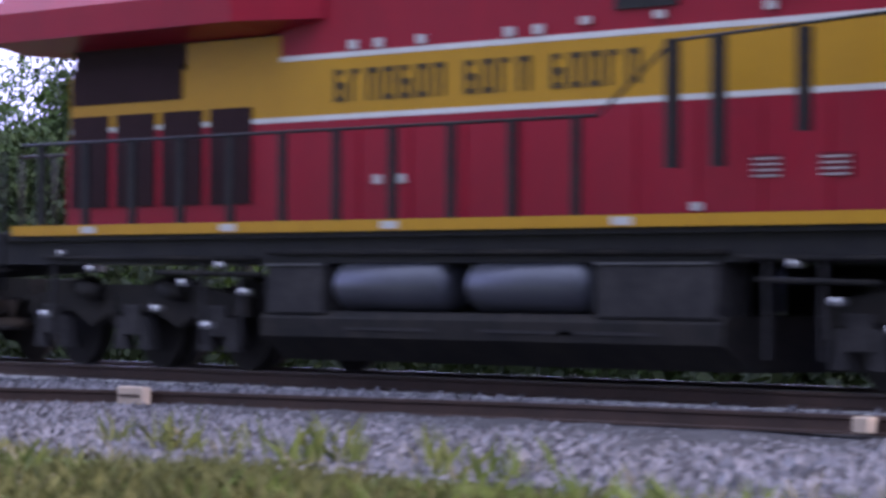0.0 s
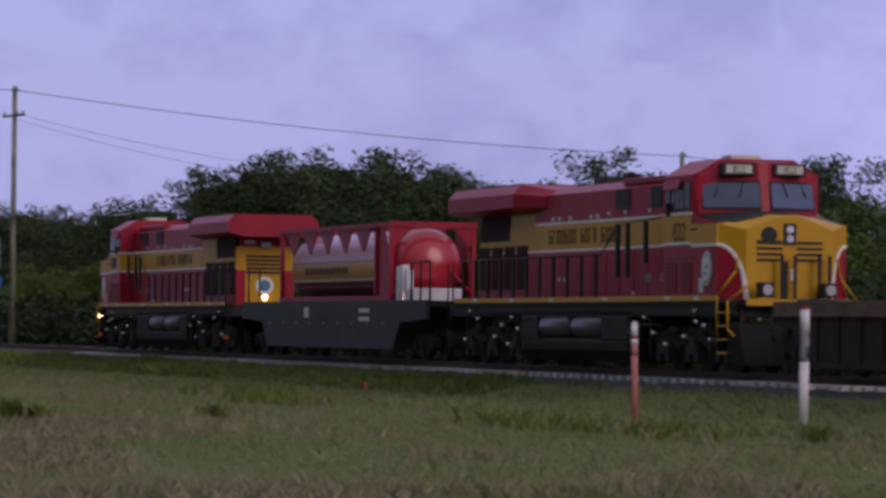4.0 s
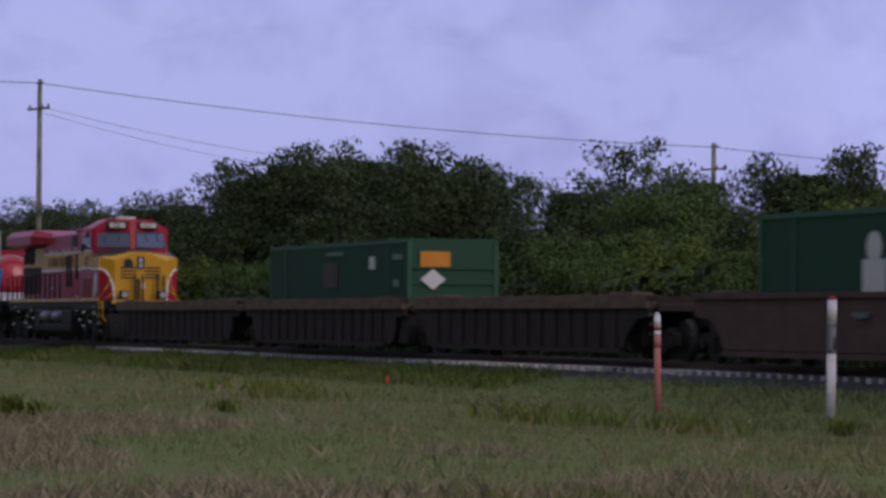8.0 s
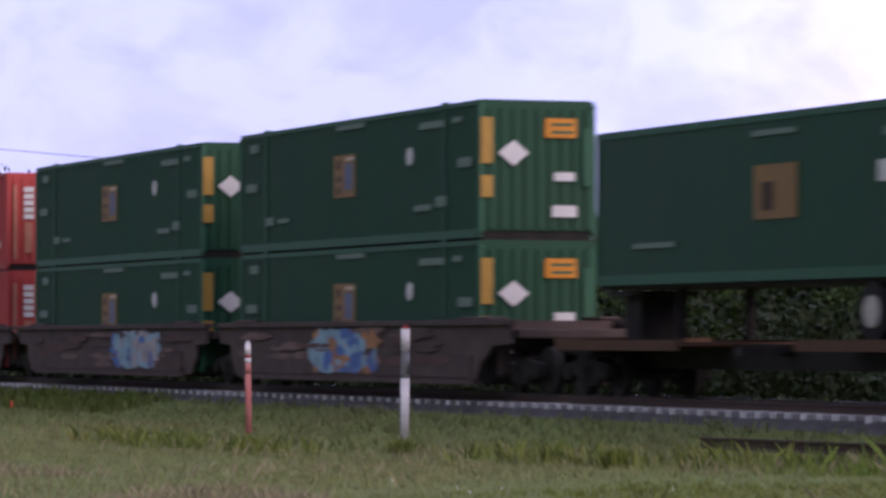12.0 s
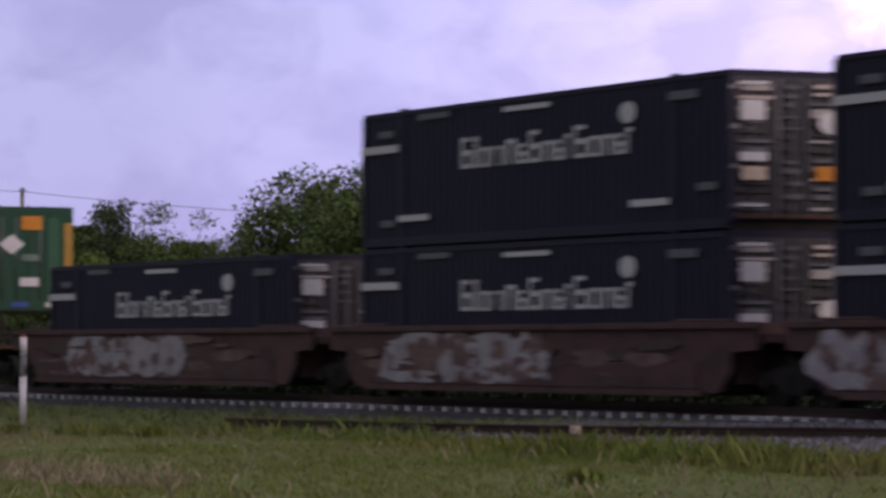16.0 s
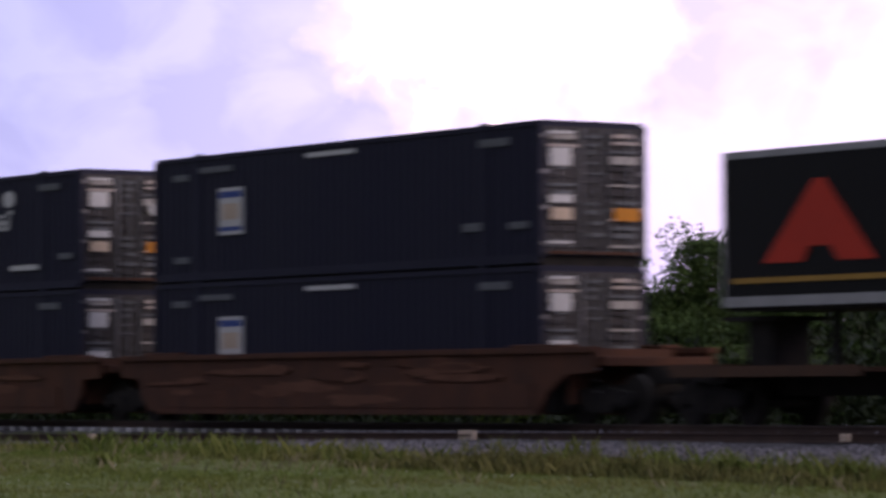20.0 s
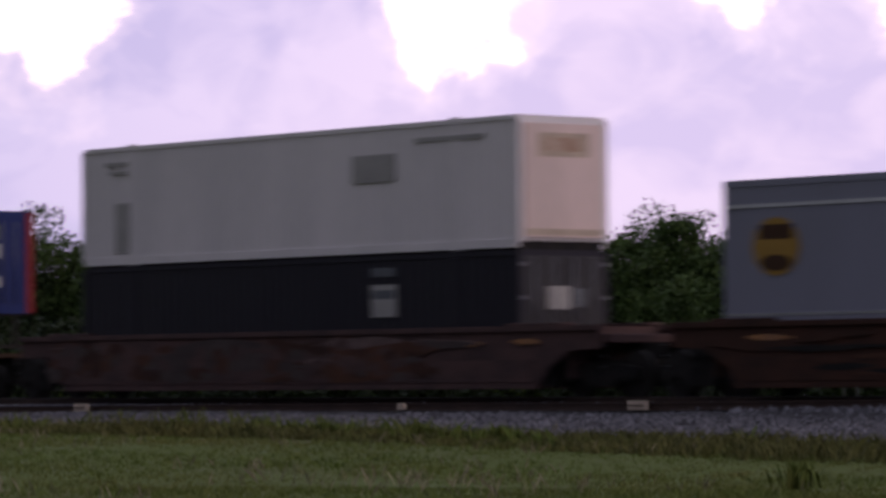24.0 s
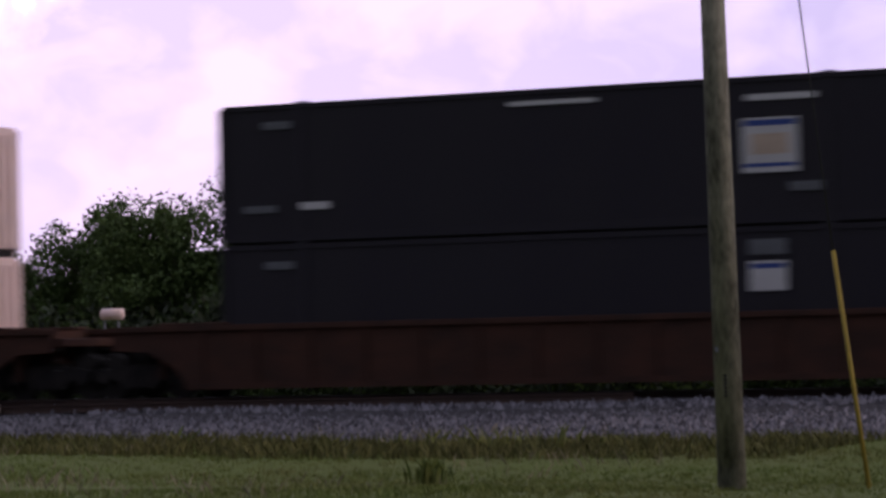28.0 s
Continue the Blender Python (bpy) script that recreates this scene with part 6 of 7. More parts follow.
    for s in (-1, 1):
        for x0, x1 in ((17.66, 17.92), (18.04, 18.80), (18.90, 19.2)):
            wdw = bpart("side_window", ob, M["glass"], x0, x1, *sorted((s * (C - 0.03), s * (C + 0.004))), 3.60, 4.16)
            bpart("window_frame", wdw, M["black"], -(x1 - x0) / 2 - 0.03, (x1 - x0) / 2 + 0.03, *sorted((-s * 0.012, s * 0.008)), -0.32, -0.28)
        part("sunshade", xprism(bmesh.new(), [(s * (C - 0.02), 4.24), (s * (C + 0.02), 4.25), (s * (C + 0.10), 4.04), (s * (C + 0.08), 4.02)], 17.66, 18.66), M["red"], ob)
        for x in (18.2, 18.5):
            bpart("window_bar", ob, M["steel"], x, x + 0.05, *sorted((s * C, s * (C + 0.012))), 3.60, 4.02)
        mirror = bpart("mirror", ob, M["black"], 17.86, 17.98, *sorted((s * (C + 0.02), s * (C + 0.10))), 3.46, 3.74, 0.01)
        if number:
            side_text(number, 0.56, M["black"], ob, 18.55, s * (C + 0.006), 2.90, "road_number", s)
        else:
            bpart("number_bar", ob, M["black"], 18.1, 19.0, *sorted((s * (C - 0.01), s * (C + 0.006))), 2.96, 3.34)
        bpart("small_lettering", ob, M["lettergrey"], 19.25, 19.7, *sorted((s * (C - 0.01), s * (C + 0.006))), 3.10, 3.15)
        for x in (17.75, 18.7):
            grille = bpart("cab_louvre", ob, M["redmesh"], x, x + 0.66, *sorted((s * (C - 0.01), s * (C + 0.016))), 1.72, 2.40)
            for k in range(9):
                bpart("louvre_slat", grille, M["palered"], -0.30, 0.30, *sorted((s * 0.005, s * 0.02)), -0.31 + k * 0.072, -0.285 + k * 0.072)
        bpart("door_ledge", ob, M["tankdark"], 17.6, 19.5, *sorted((s * (C - 0.01), s * (C + 0.022))), 2.50, 2.53)
        # tall grab rails
        for x, z0, z1 in ((14.2, 2.12, 3.36), (14.9, 2.12, 3.36), (16.15, 2.42, 3.38)):
            bpart("grab_post", ob, M["black"], x, x + 0.14, *sorted((s * 1.42, s * 1.50)), z0, z1)
        rod("grab_rail", ob, M["black"], (14.2, s * 1.46, 3.34), (17.6, s * 1.46, 3.46), 0.018)
        rod("grab_rail", ob, M["black"], (13.1, s * 1.47, 2.66), (14.2, s * 1.46, 3.30), 0.018)
        # handrail along the walkway
        for i in range(11):
            x = 2.0 + i * 1.07
            bpart("rail_post", ob, M["black"], x, x + 0.11, *sorted((s * 1.44, s * 1.50)), 1.68, 2.66)
        rod("handrail", ob, M["black"], (1.6, s * 1.47, 2.66), (13.1, s * 1.47, 2.66), 0.02)
    # sloping windshields and brow
    bm = bmesh.new()
    loft(bm, [[(19.3, -C + 0.02, 3.40), (19.3, C - 0.02, 3.40), (19.3, C - 0.02, 4.34), (19.3, 0.85, 4.70), (19.3, -0.85, 4.70), (19.3, -C + 0.02, 4.34)],
              [(19.52, -1.38, 3.40), (19.52, 1.38, 3.40), (19.40, 1.36, 4.32), (19.38, 0.82, 4.66), (19.38, -0.82, 4.66), (19.40, -1.36, 4.32)],
              [(20.0, -0.12, 3.40), (20.0, 0.12, 3.40), (19.82, 0.12, 4.32), (19.76, 0.12, 4.62), (19.76, -0.12, 4.62), (19.82, -0.12, 4.32)]])
    part("cab_front", bm, M["red"], ob)
    for s in (-1, 1):
        bm = bmesh.new()
        a, b = [(19.99, s * 0.14, 3.62), (19.52, s * 1.30, 3.62), (19.43, s * 1.28, 4.16), (19.87, s * 0.14, 4.16)], 0.02
        loft(bm, [a, [(p[0] + b, p[1], p[2]) for p in a]])
        w = part("windshield", bm, M["shield"], ob)
        bm = bmesh.new()
        o = [(20.0, s * 0.11, 3.57), (19.51, s * 1.34, 3.57), (19.41, s * 1.33, 4.21), (19.87, s * 0.11, 4.21)]
        loft(bm, [[(p[0] - 0.05, p[1], p[2]) for p in o], [(p[0] + 0.008, p[1], p[2]) for p in o]])
        part("windshield_frame", bm, M["black"], w)
        for k in (0.45, 0.95):
            rod("wiper", w, M["black"], (19.94 - 0.4 * k, s * k, 4.20), (20.0 - 0.4 * k, s * (k + 0.12), 3.85), 0.014)
        nb = bpart("number_board", ob, M["black"], 19.55, 19.86, *sorted((s * 0.22, s * 0.98)), 4.32, 4.60, 0.02)
        pl = bpart("lit_panel", nb, M["silver"], 0.15, 0.165, -0.30, 0.30, -0.09, 0.09)
        if number:
            side_text(number, 0.2, M["black"], pl, 0.012, 0, -0.07, "board_number", 2)
    # nose: lower half red at the flanks, yellow front, black brow
    n0, n1, n2 = 19.3, 20.93, 21.39
    part("nose_body", loft(bmesh.new(), [[(n0, -C, 1.58), (n0, C, 1.58), (n0, C, 3.46), (n0, 0.5, 3.50), (n0, -0.5, 3.50), (n0, -C, 3.46)],
                                         [(n1, -1.48, 1.58), (n1, 1.48, 1.58), (n1, 1.46, 3.22), (n1, 0.4, 3.46), (n1, -0.4, 3.46), (n1, -1.46, 3.22)]]), M["red"], ob)
    part("nose_front", loft(bmesh.new(), [[(n1, -1.48, 1.58), (n1, 1.48, 1.58), (n1, 1.46, 3.22), (n1, 0.4, 3.46), (n1, -0.4, 3.46), (n1, -1.46, 3.22)],
                                          [(n2, -1.0, 1.58), (n2, 1.0, 1.58), (n2, 1.0, 3.10), (n2, 0.3, 3.36), (n2, -0.3, 3.36), (n2, -1.0, 3.10)]]), M["yellow"], ob)
    panel = []
    for px, y, z, yc, zc in ((n0 + 0.02, 1.44, 3.49, 0.5, 3.58), (n1 - 0.04, 1.42, 3.245, 0.4, 3.48), (n1 + 0.1, 1.24, 3.215, 0.36, 3.455)):
        panel.append([(px, -y, z), (px, -yc, zc), (px, yc, zc), (px, y, z), (px, yc, zc - 0.12), (px, -yc, zc - 0.12)])
    part("antiglare_panel", loft(bmesh.new(), panel), M["black"], ob)
    for s in (-1, 1):
        # red flank sweeping round to the front under a curved white edge
        red, edge = [[], []], [[], []]
        for i in range(9):
            k = 0.96 * i / 8
            x, y = n1 + (n2 - n1) * k, s * (1.48 - 0.48 * k)
            z = 1.60 + 1.14 * math.sqrt(max(0.0, 1 - (k / 0.96) ** 2))
            for off, row in ((0.010, 0), (-0.03, 1)):
                red[row].append((x + abs(off) * 0.5, y + s * off, z))
            for off, row in ((0.014, 0), (-0.03, 1)):
                edge[row].append((x + abs(off) * 0.5, y + s * off, z))
        low_ = lambda pts: pts + [(p[0], p[1], 1.585) for p in pts[::-1]]
        part("nose_flank", loft(bmesh.new(), [low_(red[0]), low_(red[1])]), M["red"], ob)
        up_ = lambda pts: pts + [(p[0] + 0.05 * i / 8, p[1] - s * 0.05 * i / 8, p[2] + 0.07 * (1 - i / 10)) for i, p in list(enumerate(pts))[::-1]]
        part("white_edge", loft(bmesh.new(), [up_(edge[0]), up_(edge[1])]), M["white"], ob)
        bpart("nose_stripe", ob, M["white"], n0, n1 + 0.03, *sorted((s * (C - 0.03), s * (C + 0.006))), 2.74, 2.81)
        bpart("nose_band", ob, M["yellow"], n0, n1 + 0.0, *sorted((s * (C - 0.04), s * (C + 0.003))), 2.81, 3.24)
        em = part("emblem", cyl(bmesh.new(), (0, -0.012, 0), (0, 0.012, 0), 0.5, 28), M["white"], ob, "round white emblem with a blue centre")
        em.matrix_basis = pose(20.32, s * (C + 0.006), 2.26) @ Matrix.Diagonal((0.58, 1, 0.76, 1))
        part("emblem_ring", cyl(bmesh.new(), (0, -0.015, 0), (0, 0.015, 0), 0.44, 28), M["blue"], em)
        part("emblem_disc", cyl(bmesh.new(), (0, -0.018, 0), (0, 0.018, 0), 0.385, 24), M["white"], em)
        part("emblem_mark", box(bmesh.new(), -0.2, 0.06, -0.021, 0.021, -0.2, -0.08, 0.01), M["blue"], em)
        part("emblem_mark", box(bmesh.new(), -0.05, 0.18, -0.021, 0.021, 0.0, 0.14, 0.01), M["blue"], em)
        bpart("notice_plate", ob, M["decal"], 19.85, 20.12, *sorted((s * (C - 0.01), s * (C + 0.012))), 1.74, 2.06)
        # ditch lights, steps, yellow handrails
        dl = bpart("ditch_light_box", ob, M["black"], 21.68, 21.98, *sorted((s * 0.58, s * 0.88)), 1.64, 1.96, 0.02)
        part("lens", cyl(bmesh.new(), (0.15, 0, 0), (0.175, 0, 0), 0.115, 14), M["chrome"], dl)
        for k in range(4):
            bpart("step", ob, M["black"], 21.02, 21.6, *sorted((s * 1.2, s * 1.5)), 0.42 + 0.29 * k, 0.45 + 0.29 * k)
            bpart("step_edge", ob, M["yellow"], 21.02, 21.6, *sorted((s * 1.50, s * 1.515)), 0.42 + 0.29 * k, 0.455 + 0.29 * k)
        bpart("step_well", ob, M["black"], 20.98, 21.62, *sorted((s * 1.15, s * 1.2)), 0.4, 1.55)
        bpart("step_side", ob, M["black"], 20.93, 20.98, *sorted((s * 1.15, s * 1.5)), 0.4, 1.58)
        for line in (((21.32, 1.15, 2.5), (21.3, 1.2, 2.2), (20.98, 1.5, 1.66), (20.98, 1.5, 0.8)), ((21.95, 1.0, 2.0), (21.63, 1.5, 1.55), (21.63, 1.5, 0.95), (21.78, 1.4, 0.8))):
            for (xa, ya, za), (xb, yb, zb) in zip(line, line[1:]):
                rod("yellow_handrail", ob, M["yellow"], (xa, s * ya, za), (xb, s * yb, zb), 0.026)
        for k in range(3):
            bpart("rear_step", ob, M["under"], 0.6, 1.1, *sorted((s * 1.2, s * 1.5)), 0.42 + 0.36 * k, 0.45 + 0.36 * k)
        for x in (0.7, 1.15):
            rod("rear_handrail", ob, M["black"], (x, s * 1.48, 0.9), (x, s * 1.48, 2.6), 0.022)
    # nose details
    for k in range(4):
        for y0, y1 in ((-0.76, -0.17), (0.17, 0.76)):
            bpart("nose_louvre", ob, M["black"], n2 - 0.1, n2 + 0.02, y0, y1, 2.42 + k * 0.125, 2.475 + k * 0.125)
    hl = bpart("headlight_box", ob, M["black"], n2 - 0.1, n2 + 0.03, -0.14, 0.14, 2.78, 3.24)
    for k in (-0.1, 0.1):
        part("lens", cyl(bmesh.new(), (0.06, 0, k), (0.075, 0, k), 0.085, 14), M["chrome"], hl)
    part("bell_recess", cyl(bmesh.new(), (n2 - 0.1, -0.48, 2.98), (n2 + 0.016, -0.48, 2.98), 0.19, 16), M["black"], ob)
    bpart("recess_shelf", ob, M["black"], n2 - 0.1, n2 + 0.03, -0.76, -0.20, 2.80, 2.87, 0.01)
    bpart("centre_post", ob, M["black"], n2 + 0.02, n2 + 0.09, -0.14, -0.07, 1.6, 2.42)
    bpart("door_plate", ob, M["white"], n2 - 0.02, n2 + 0.026, 0.02, 0.16, 2.02, 2.26)
    rod("coupler_hose", ob, M["black"], (n2 + 0.25, -0.6, 1.5), (n2 + 0.45, -0.5, 0.7), 0.035)
    rod("coupler_hose", ob, M["black"], (n2 + 0.25, 0.5, 1.5), (n2 + 0.45, 0.4, 0.7), 0.035)
    bpart("nose_door", ob, M["yellow"], n2 - 0.1, n2 + 0.02, -0.34, 0.34, 1.62, 2.40)
    for y in (-0.26, 0.04, 0.60, 0.84):
        bpart("nose_rail", ob, M["black"], n2 + 0.2, n2 + 0.25, y - 0.035, y + 0.035, 1.6, 2.55)
    bpart("front_platform", ob, M["black"], 21.2, 21.95, -1.2, 1.2, 1.48, 1.575)
    bpart("platform_edge", ob, M["yellow"], 21.95, 21.97, -1.2, 1.2, 1.46, 1.6)
    bm = bmesh.new()
    loft(bm, [[(21.5, -1.45, 0.25), (21.5, 1.45, 0.25), (21.5, 1.45, 1.1), (21.5, -1.45, 1.1)], [(21.95, -1.2, 0.18), (21.95, 1.2, 0.18), (21.75, 1.3, 1.05), (21.75, -1.3, 1.05)]])
    part("plow", bm, M["tyre"], ob)
    for x0, x1 in ((-0.1, 0.6), (21.6, 22.4)):
        bpart("coupler", ob, M["under"], x0, x1, -0.14, 0.14, 0.78, 1.05, 0.02)
    bpart("rear_wall", ob, M["yellow"], 1.86, 1.9, -H + 0.02, H - 0.02, 1.60, 3.5)
    for k in range(5):
        bpart("rear_louvre", ob, M["black"], 1.82, 1.87, -0.62, 0.62, 2.62 + k * 0.13, 2.69 + k * 0.13)
    re = part("rear_emblem", cyl(bmesh.new(), (1.83, 0, 2.22), (1.862, 0, 2.22), 0.30, 24), M["white"], ob, "round white emblem")
    part("emblem_centre", cyl(bmesh.new(), (1.826, 0, 2.22), (1.85, 0, 2.22), 0.19, 20), M["blue"], re)
    bpart("rear_red_hood", ob, M["red"], 1.80, 1.9, -0.86, 0.86, 3.50, 3.80)
    bpart("rear_lamp_box", ob, M["steel"], 1.70, 1.84, -0.18, 0.18, 3.46, 3.68, 0.02)
    bpart("rear_number", ob, M["white"], 1.78, 1.81, 0.34, 0.7, 3.60, 3.70)
    for y in (-0.62, 0.62):
        part("rear_flank", prism(bmesh.new(), [(1.80, 1.6), (1.90, 1.6), (1.90, 2.8), (1.80, 2.6)], *sorted((math.copysign(0.66, y), math.copysign(0.97, y)))), M["red"], ob)
    if turn:
        part("front_marker_light", cyl(bmesh.new(), (21.0, 1.40, 1.22), (21.0, 1.54, 1.22), 0.075, 12), M["marklight"], ob, "glowing warm marker light")
        for x in (1.0, 20.9):
            bpart("red_step_light", ob, M["marker"], x, x + 0.2, 1.40, 1.52, 0.46, 0.60, 0.01)
    rear = part("rear_headlight", cyl(bmesh.new(), (1.76, 0, 1.84), (1.86, 0, 1.84), 0.085, 14), M["headlight"] if turn else M["chrome"], ob)
    # fuel tank, air tanks and boxes
    bm = bmesh.new()
    xprism(bm, [(-1.36, 0.70), (1.36, 0.70), (1.42, 0.62), (1.42, 0.42), (1.1, 0.16), (-1.1, 0.16), (-1.42, 0.42), (-1.42, 0.62)], 6.9, 15.0)
    part("fuel_tank", bm, M["under"], ob)
    for s in (-1, 1):
        for x in (8.3, 10.75):
            part("air_tank", loft(bmesh.new(), [[(x + dx, s * 1.17 + 0.29 * k * math.cos(i * 0.3142), 0.98 + 0.29 * k * math.sin(i * 0.3142)) for i in range(20)] for dx, k in ((0, 0.5), (0.06, 0.85), (0.14, 1), (1.91, 1), (1.99, 0.85), (2.05, 0.5))]), M["tankgrey"], ob, smooth=True)
        for x0, x1 in ((7.0, 8.15), (13.0, 14.9)):
            sb = bpart("side_box", ob, M["truck"], x0, x1, *sorted((s * 1.0, s * 1.42)), 0.66, 1.20, 0.03)
            bpart("box_lid", sb, M["steel"], -(x1 - x0) / 2, (x1 - x0) / 2, -0.23, 0.23, 0.265, 0.285)
        for x0, x1, z in ((2.0, 6.8, 1.30), (7.0, 15.0, 1.34), (15.2, 20.8, 1.26), (15.5, 17.2, 1.05), (4.6, 6.9, 1.12)):
            rod("brake_pipe", ob, M["under"], (x0, s * 1.40, z), (x1, s * 1.40, z - 0.03), 0.03)
        for x in (2.2, 5.6, 6.4, 15.6, 16.4, 20.3):
            bpart("sand_pipe", ob, M["truck"], x, x + 0.04, *sorted((s * 1.36, s * 1.41)), 0.30, 1.22)
        for x in (8.6, 11.05, 12.4):
            bpart("tank_seam", ob, M["truck"], x, x + 1.6, *sorted((s * 1.415, s * 1.432)), 0.50, 0.53)
        # small bright discs added as the white highlights along the underframe
        for x, z in ((2.4, 1.35), (5.2, 1.0), (16.6, 0.85), (18.6, 0.78), (19.3, 1.35), (19.4, 1.1), (6.0, 1.2), (20.3, 0.72), (2.0, 0.62), (3.1, 1.16), (4.6, 0.7), (5.7, 0.52), (17.4, 0.6), (19.9, 1.02), (16.0, 1.2), (6.5, 0.9)):
            part("valve", cyl(bmesh.new(), (x, s * 1.3, z), (x, s * 1.43, z), 0.045, 10), M["chrome"], ob, smooth=True)
    # three-axle trucks
    for c in (3.75, 18.6):
        for dx in (-1.9, 0.0, 1.9):
            wheelset(ob, c + dx, u0, 0.53)
        for s in (-1, 1):
            bm = bmesh.new()
            prism(bm, [(c - 2.5, 0.62), (c - 2.5, 0.84), (c - 1.2, 0.98), (c + 1.2, 0.98), (c + 2.5, 0.84), (c + 2.5, 0.62), (c + 1.45, 0.66), (c + 1.0, 0.48), (c + 0.5, 0.66), (c - 0.5, 0.66), (c - 1.0, 0.48), (c - 1.45, 0.66)], s * 1.10 - 0.07, s * 1.10 + 0.07)
            part("truck_frame", bm, M["under"], ob)
            for dx in (-1.9, 0.0, 1.9):
                bpart("journal_box", ob, M["truck"], c + dx - 0.2, c + dx + 0.2, *sorted((s * 1.05, s * 1.22)), 0.38, 0.74, 0.02)
                part("pedestal", prism(bmesh.new(), [(c + dx - 0.42, 0.22), (c + dx - 0.14, 0.22), (c + dx - 0.2, 0.60), (c + dx - 0.34, 0.60)], *sorted((s * 1.08, s * 1.2))), M["truck"], ob)
                part("pedestal", prism(bmesh.new(), [(c + dx + 0.14, 0.22), (c + dx + 0.42, 0.22), (c + dx + 0.34, 0.60), (c + dx + 0.2, 0.60)], *sorted((s * 1.08, s * 1.2))), M["truck"], ob)
                part("spring", cyl(bmesh.new(), (c + dx - 0.42, s * 1.12, 0.5), (c + dx - 0.42, s * 1.12, 0.86), 0.09, 8), M["under"], ob)
            for dx in (-0.95, 0.95):
                rod("brake_cylinder", ob, M["under"], (c + dx - 0.2, s * 1.22, 0.92), (c + dx + 0.25, s * 1.22, 0.88), 0.1)
    return ob


locomotive(-50.64, 0, "red and yellow diesel locomotive with white lines, cab facing back", "822")
lead = locomotive(-96.24, 180, "red and yellow diesel locomotive leading with its cab forward", "")


# ---- fuel tender between the locomotives ----
def fuel_tender(u0):
    ob = rides(thing("fuel_tender", "red cylindrical gas tank on a dark grey flat car", "rail car"), u0)
    L = 22.0
    for s in (-1, 1):
        out = [(0.6, 1.66), (0.6, 1.15), (3.2, 1.05), (3.9, 0.30), (L - 3.9, 0.30), (L - 3.2, 1.05), (L - 0.6, 1.15), (L - 0.6, 1.66)]
        part("side_sill", prism(bmesh.new(), out, *sorted((s * 1.36, s * 1.46))), M["tenderbody"], ob)
        for i in range(9):
            bpart("side_light", ob, M["gold"], 4.2 + i * 1.6, 4.36 + i * 1.6, *sorted((s * 1.45, s * 1.475)), 0.98, 1.06)
        for x, z, ww, hh in ((14.6, 1.32, 1.1, 0.12), (14.6, 1.08, 1.1, 0.12), (8.4, 1.18, 0.55, 0.3)):
            bpart("marking", ob, M["decal"], x, x + ww, *sorted((s * 1.45, s * 1.472)), z, z + hh)
        bpart("side_opening", ob, M["black"], 9.9, 11.4, *sorted((s * 1.45, s * 1.468)), 0.95, 1.25)
    bpart("deck", ob, M["tenderbody"], 0.6, L - 0.6, -1.4, 1.4, 1.50, 1.64)
    for x in (2.0, L - 2.0):
        bogie(ob, x, u0, r=0.46)
    for x0, x1 in ((-0.2, 0.7), (L - 0.7, L + 0.2)):
        bpart("coupler", ob, M["under"], x0, x1, -0.14, 0.14, 0.78, 1.05)
    # the tank lies in a square end frame, its bands painted along it; the pale upper one is sky sheen put in as colour
    T0, T1, zc, R = 4.6, L - 4.9, 2.68, 1.02
    rings = []
    for x, k in ((T0, 0.25), (T0 + 0.12, 0.6), (T0 + 0.35, 0.88), (T0 + 0.6, 1.0), (T1 - 0.6, 1.0), (T1 - 0.35, 0.88), (T1 - 0.12, 0.6), (T1, 0.25)):
        rings.append([(x, R * k * math.cos(2 * math.pi * i / 28), zc + R * k * math.sin(2 * math.pi * i / 28)) for i in range(28)])
    part("tank", loft(bmesh.new(), rings), M["tank"], ob, smooth=True)
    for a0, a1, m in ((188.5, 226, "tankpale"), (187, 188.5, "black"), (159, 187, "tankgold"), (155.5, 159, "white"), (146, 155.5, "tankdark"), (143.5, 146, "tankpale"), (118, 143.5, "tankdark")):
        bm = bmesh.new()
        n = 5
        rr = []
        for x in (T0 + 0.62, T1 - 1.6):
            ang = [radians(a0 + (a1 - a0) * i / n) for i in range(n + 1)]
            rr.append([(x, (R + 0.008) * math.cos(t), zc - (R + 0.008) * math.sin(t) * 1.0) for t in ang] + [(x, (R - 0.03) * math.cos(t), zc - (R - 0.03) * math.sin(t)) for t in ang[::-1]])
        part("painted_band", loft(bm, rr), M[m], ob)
    for x in (T0 + 0.1, T1 - 1.6, T1 - 0.1):
        for s in (-1, 1):
            bpart("frame_post", ob, M["red"], x - 0.055, x + 0.055, *sorted((s * 1.14, s * 1.26)), 1.64, 3.86)
        bpart("frame_beam", ob, M["red"], x - 0.09, x + 0.09, -1.28, 1.28, 3.72, 3.88)
    for s in (-1, 1):
        bpart("frame_rail", ob, M["red"], T0, T1, *sorted((s * 1.14, s * 1.26)), 3.74, 3.86)
        bpart("frame_rail", ob, M["red"], T0, T1, *sorted((s * 1.14, s * 1.26)), 1.64, 1.80)
        for i in range(5):     # gusset plates under the top rail
            x = T0 + 0.3 + i * 2.0
            bm = bmesh.new()
            prism(bm, [(x, 3.76), (x + 1.75, 3.76), (x + 1.3, 3.3), (x + 1.05, 3.06), (x + 0.95, 3.06)], *sorted((s * 1.12, s * 1.16)))
            part("gusset", bm, M["red"], ob)
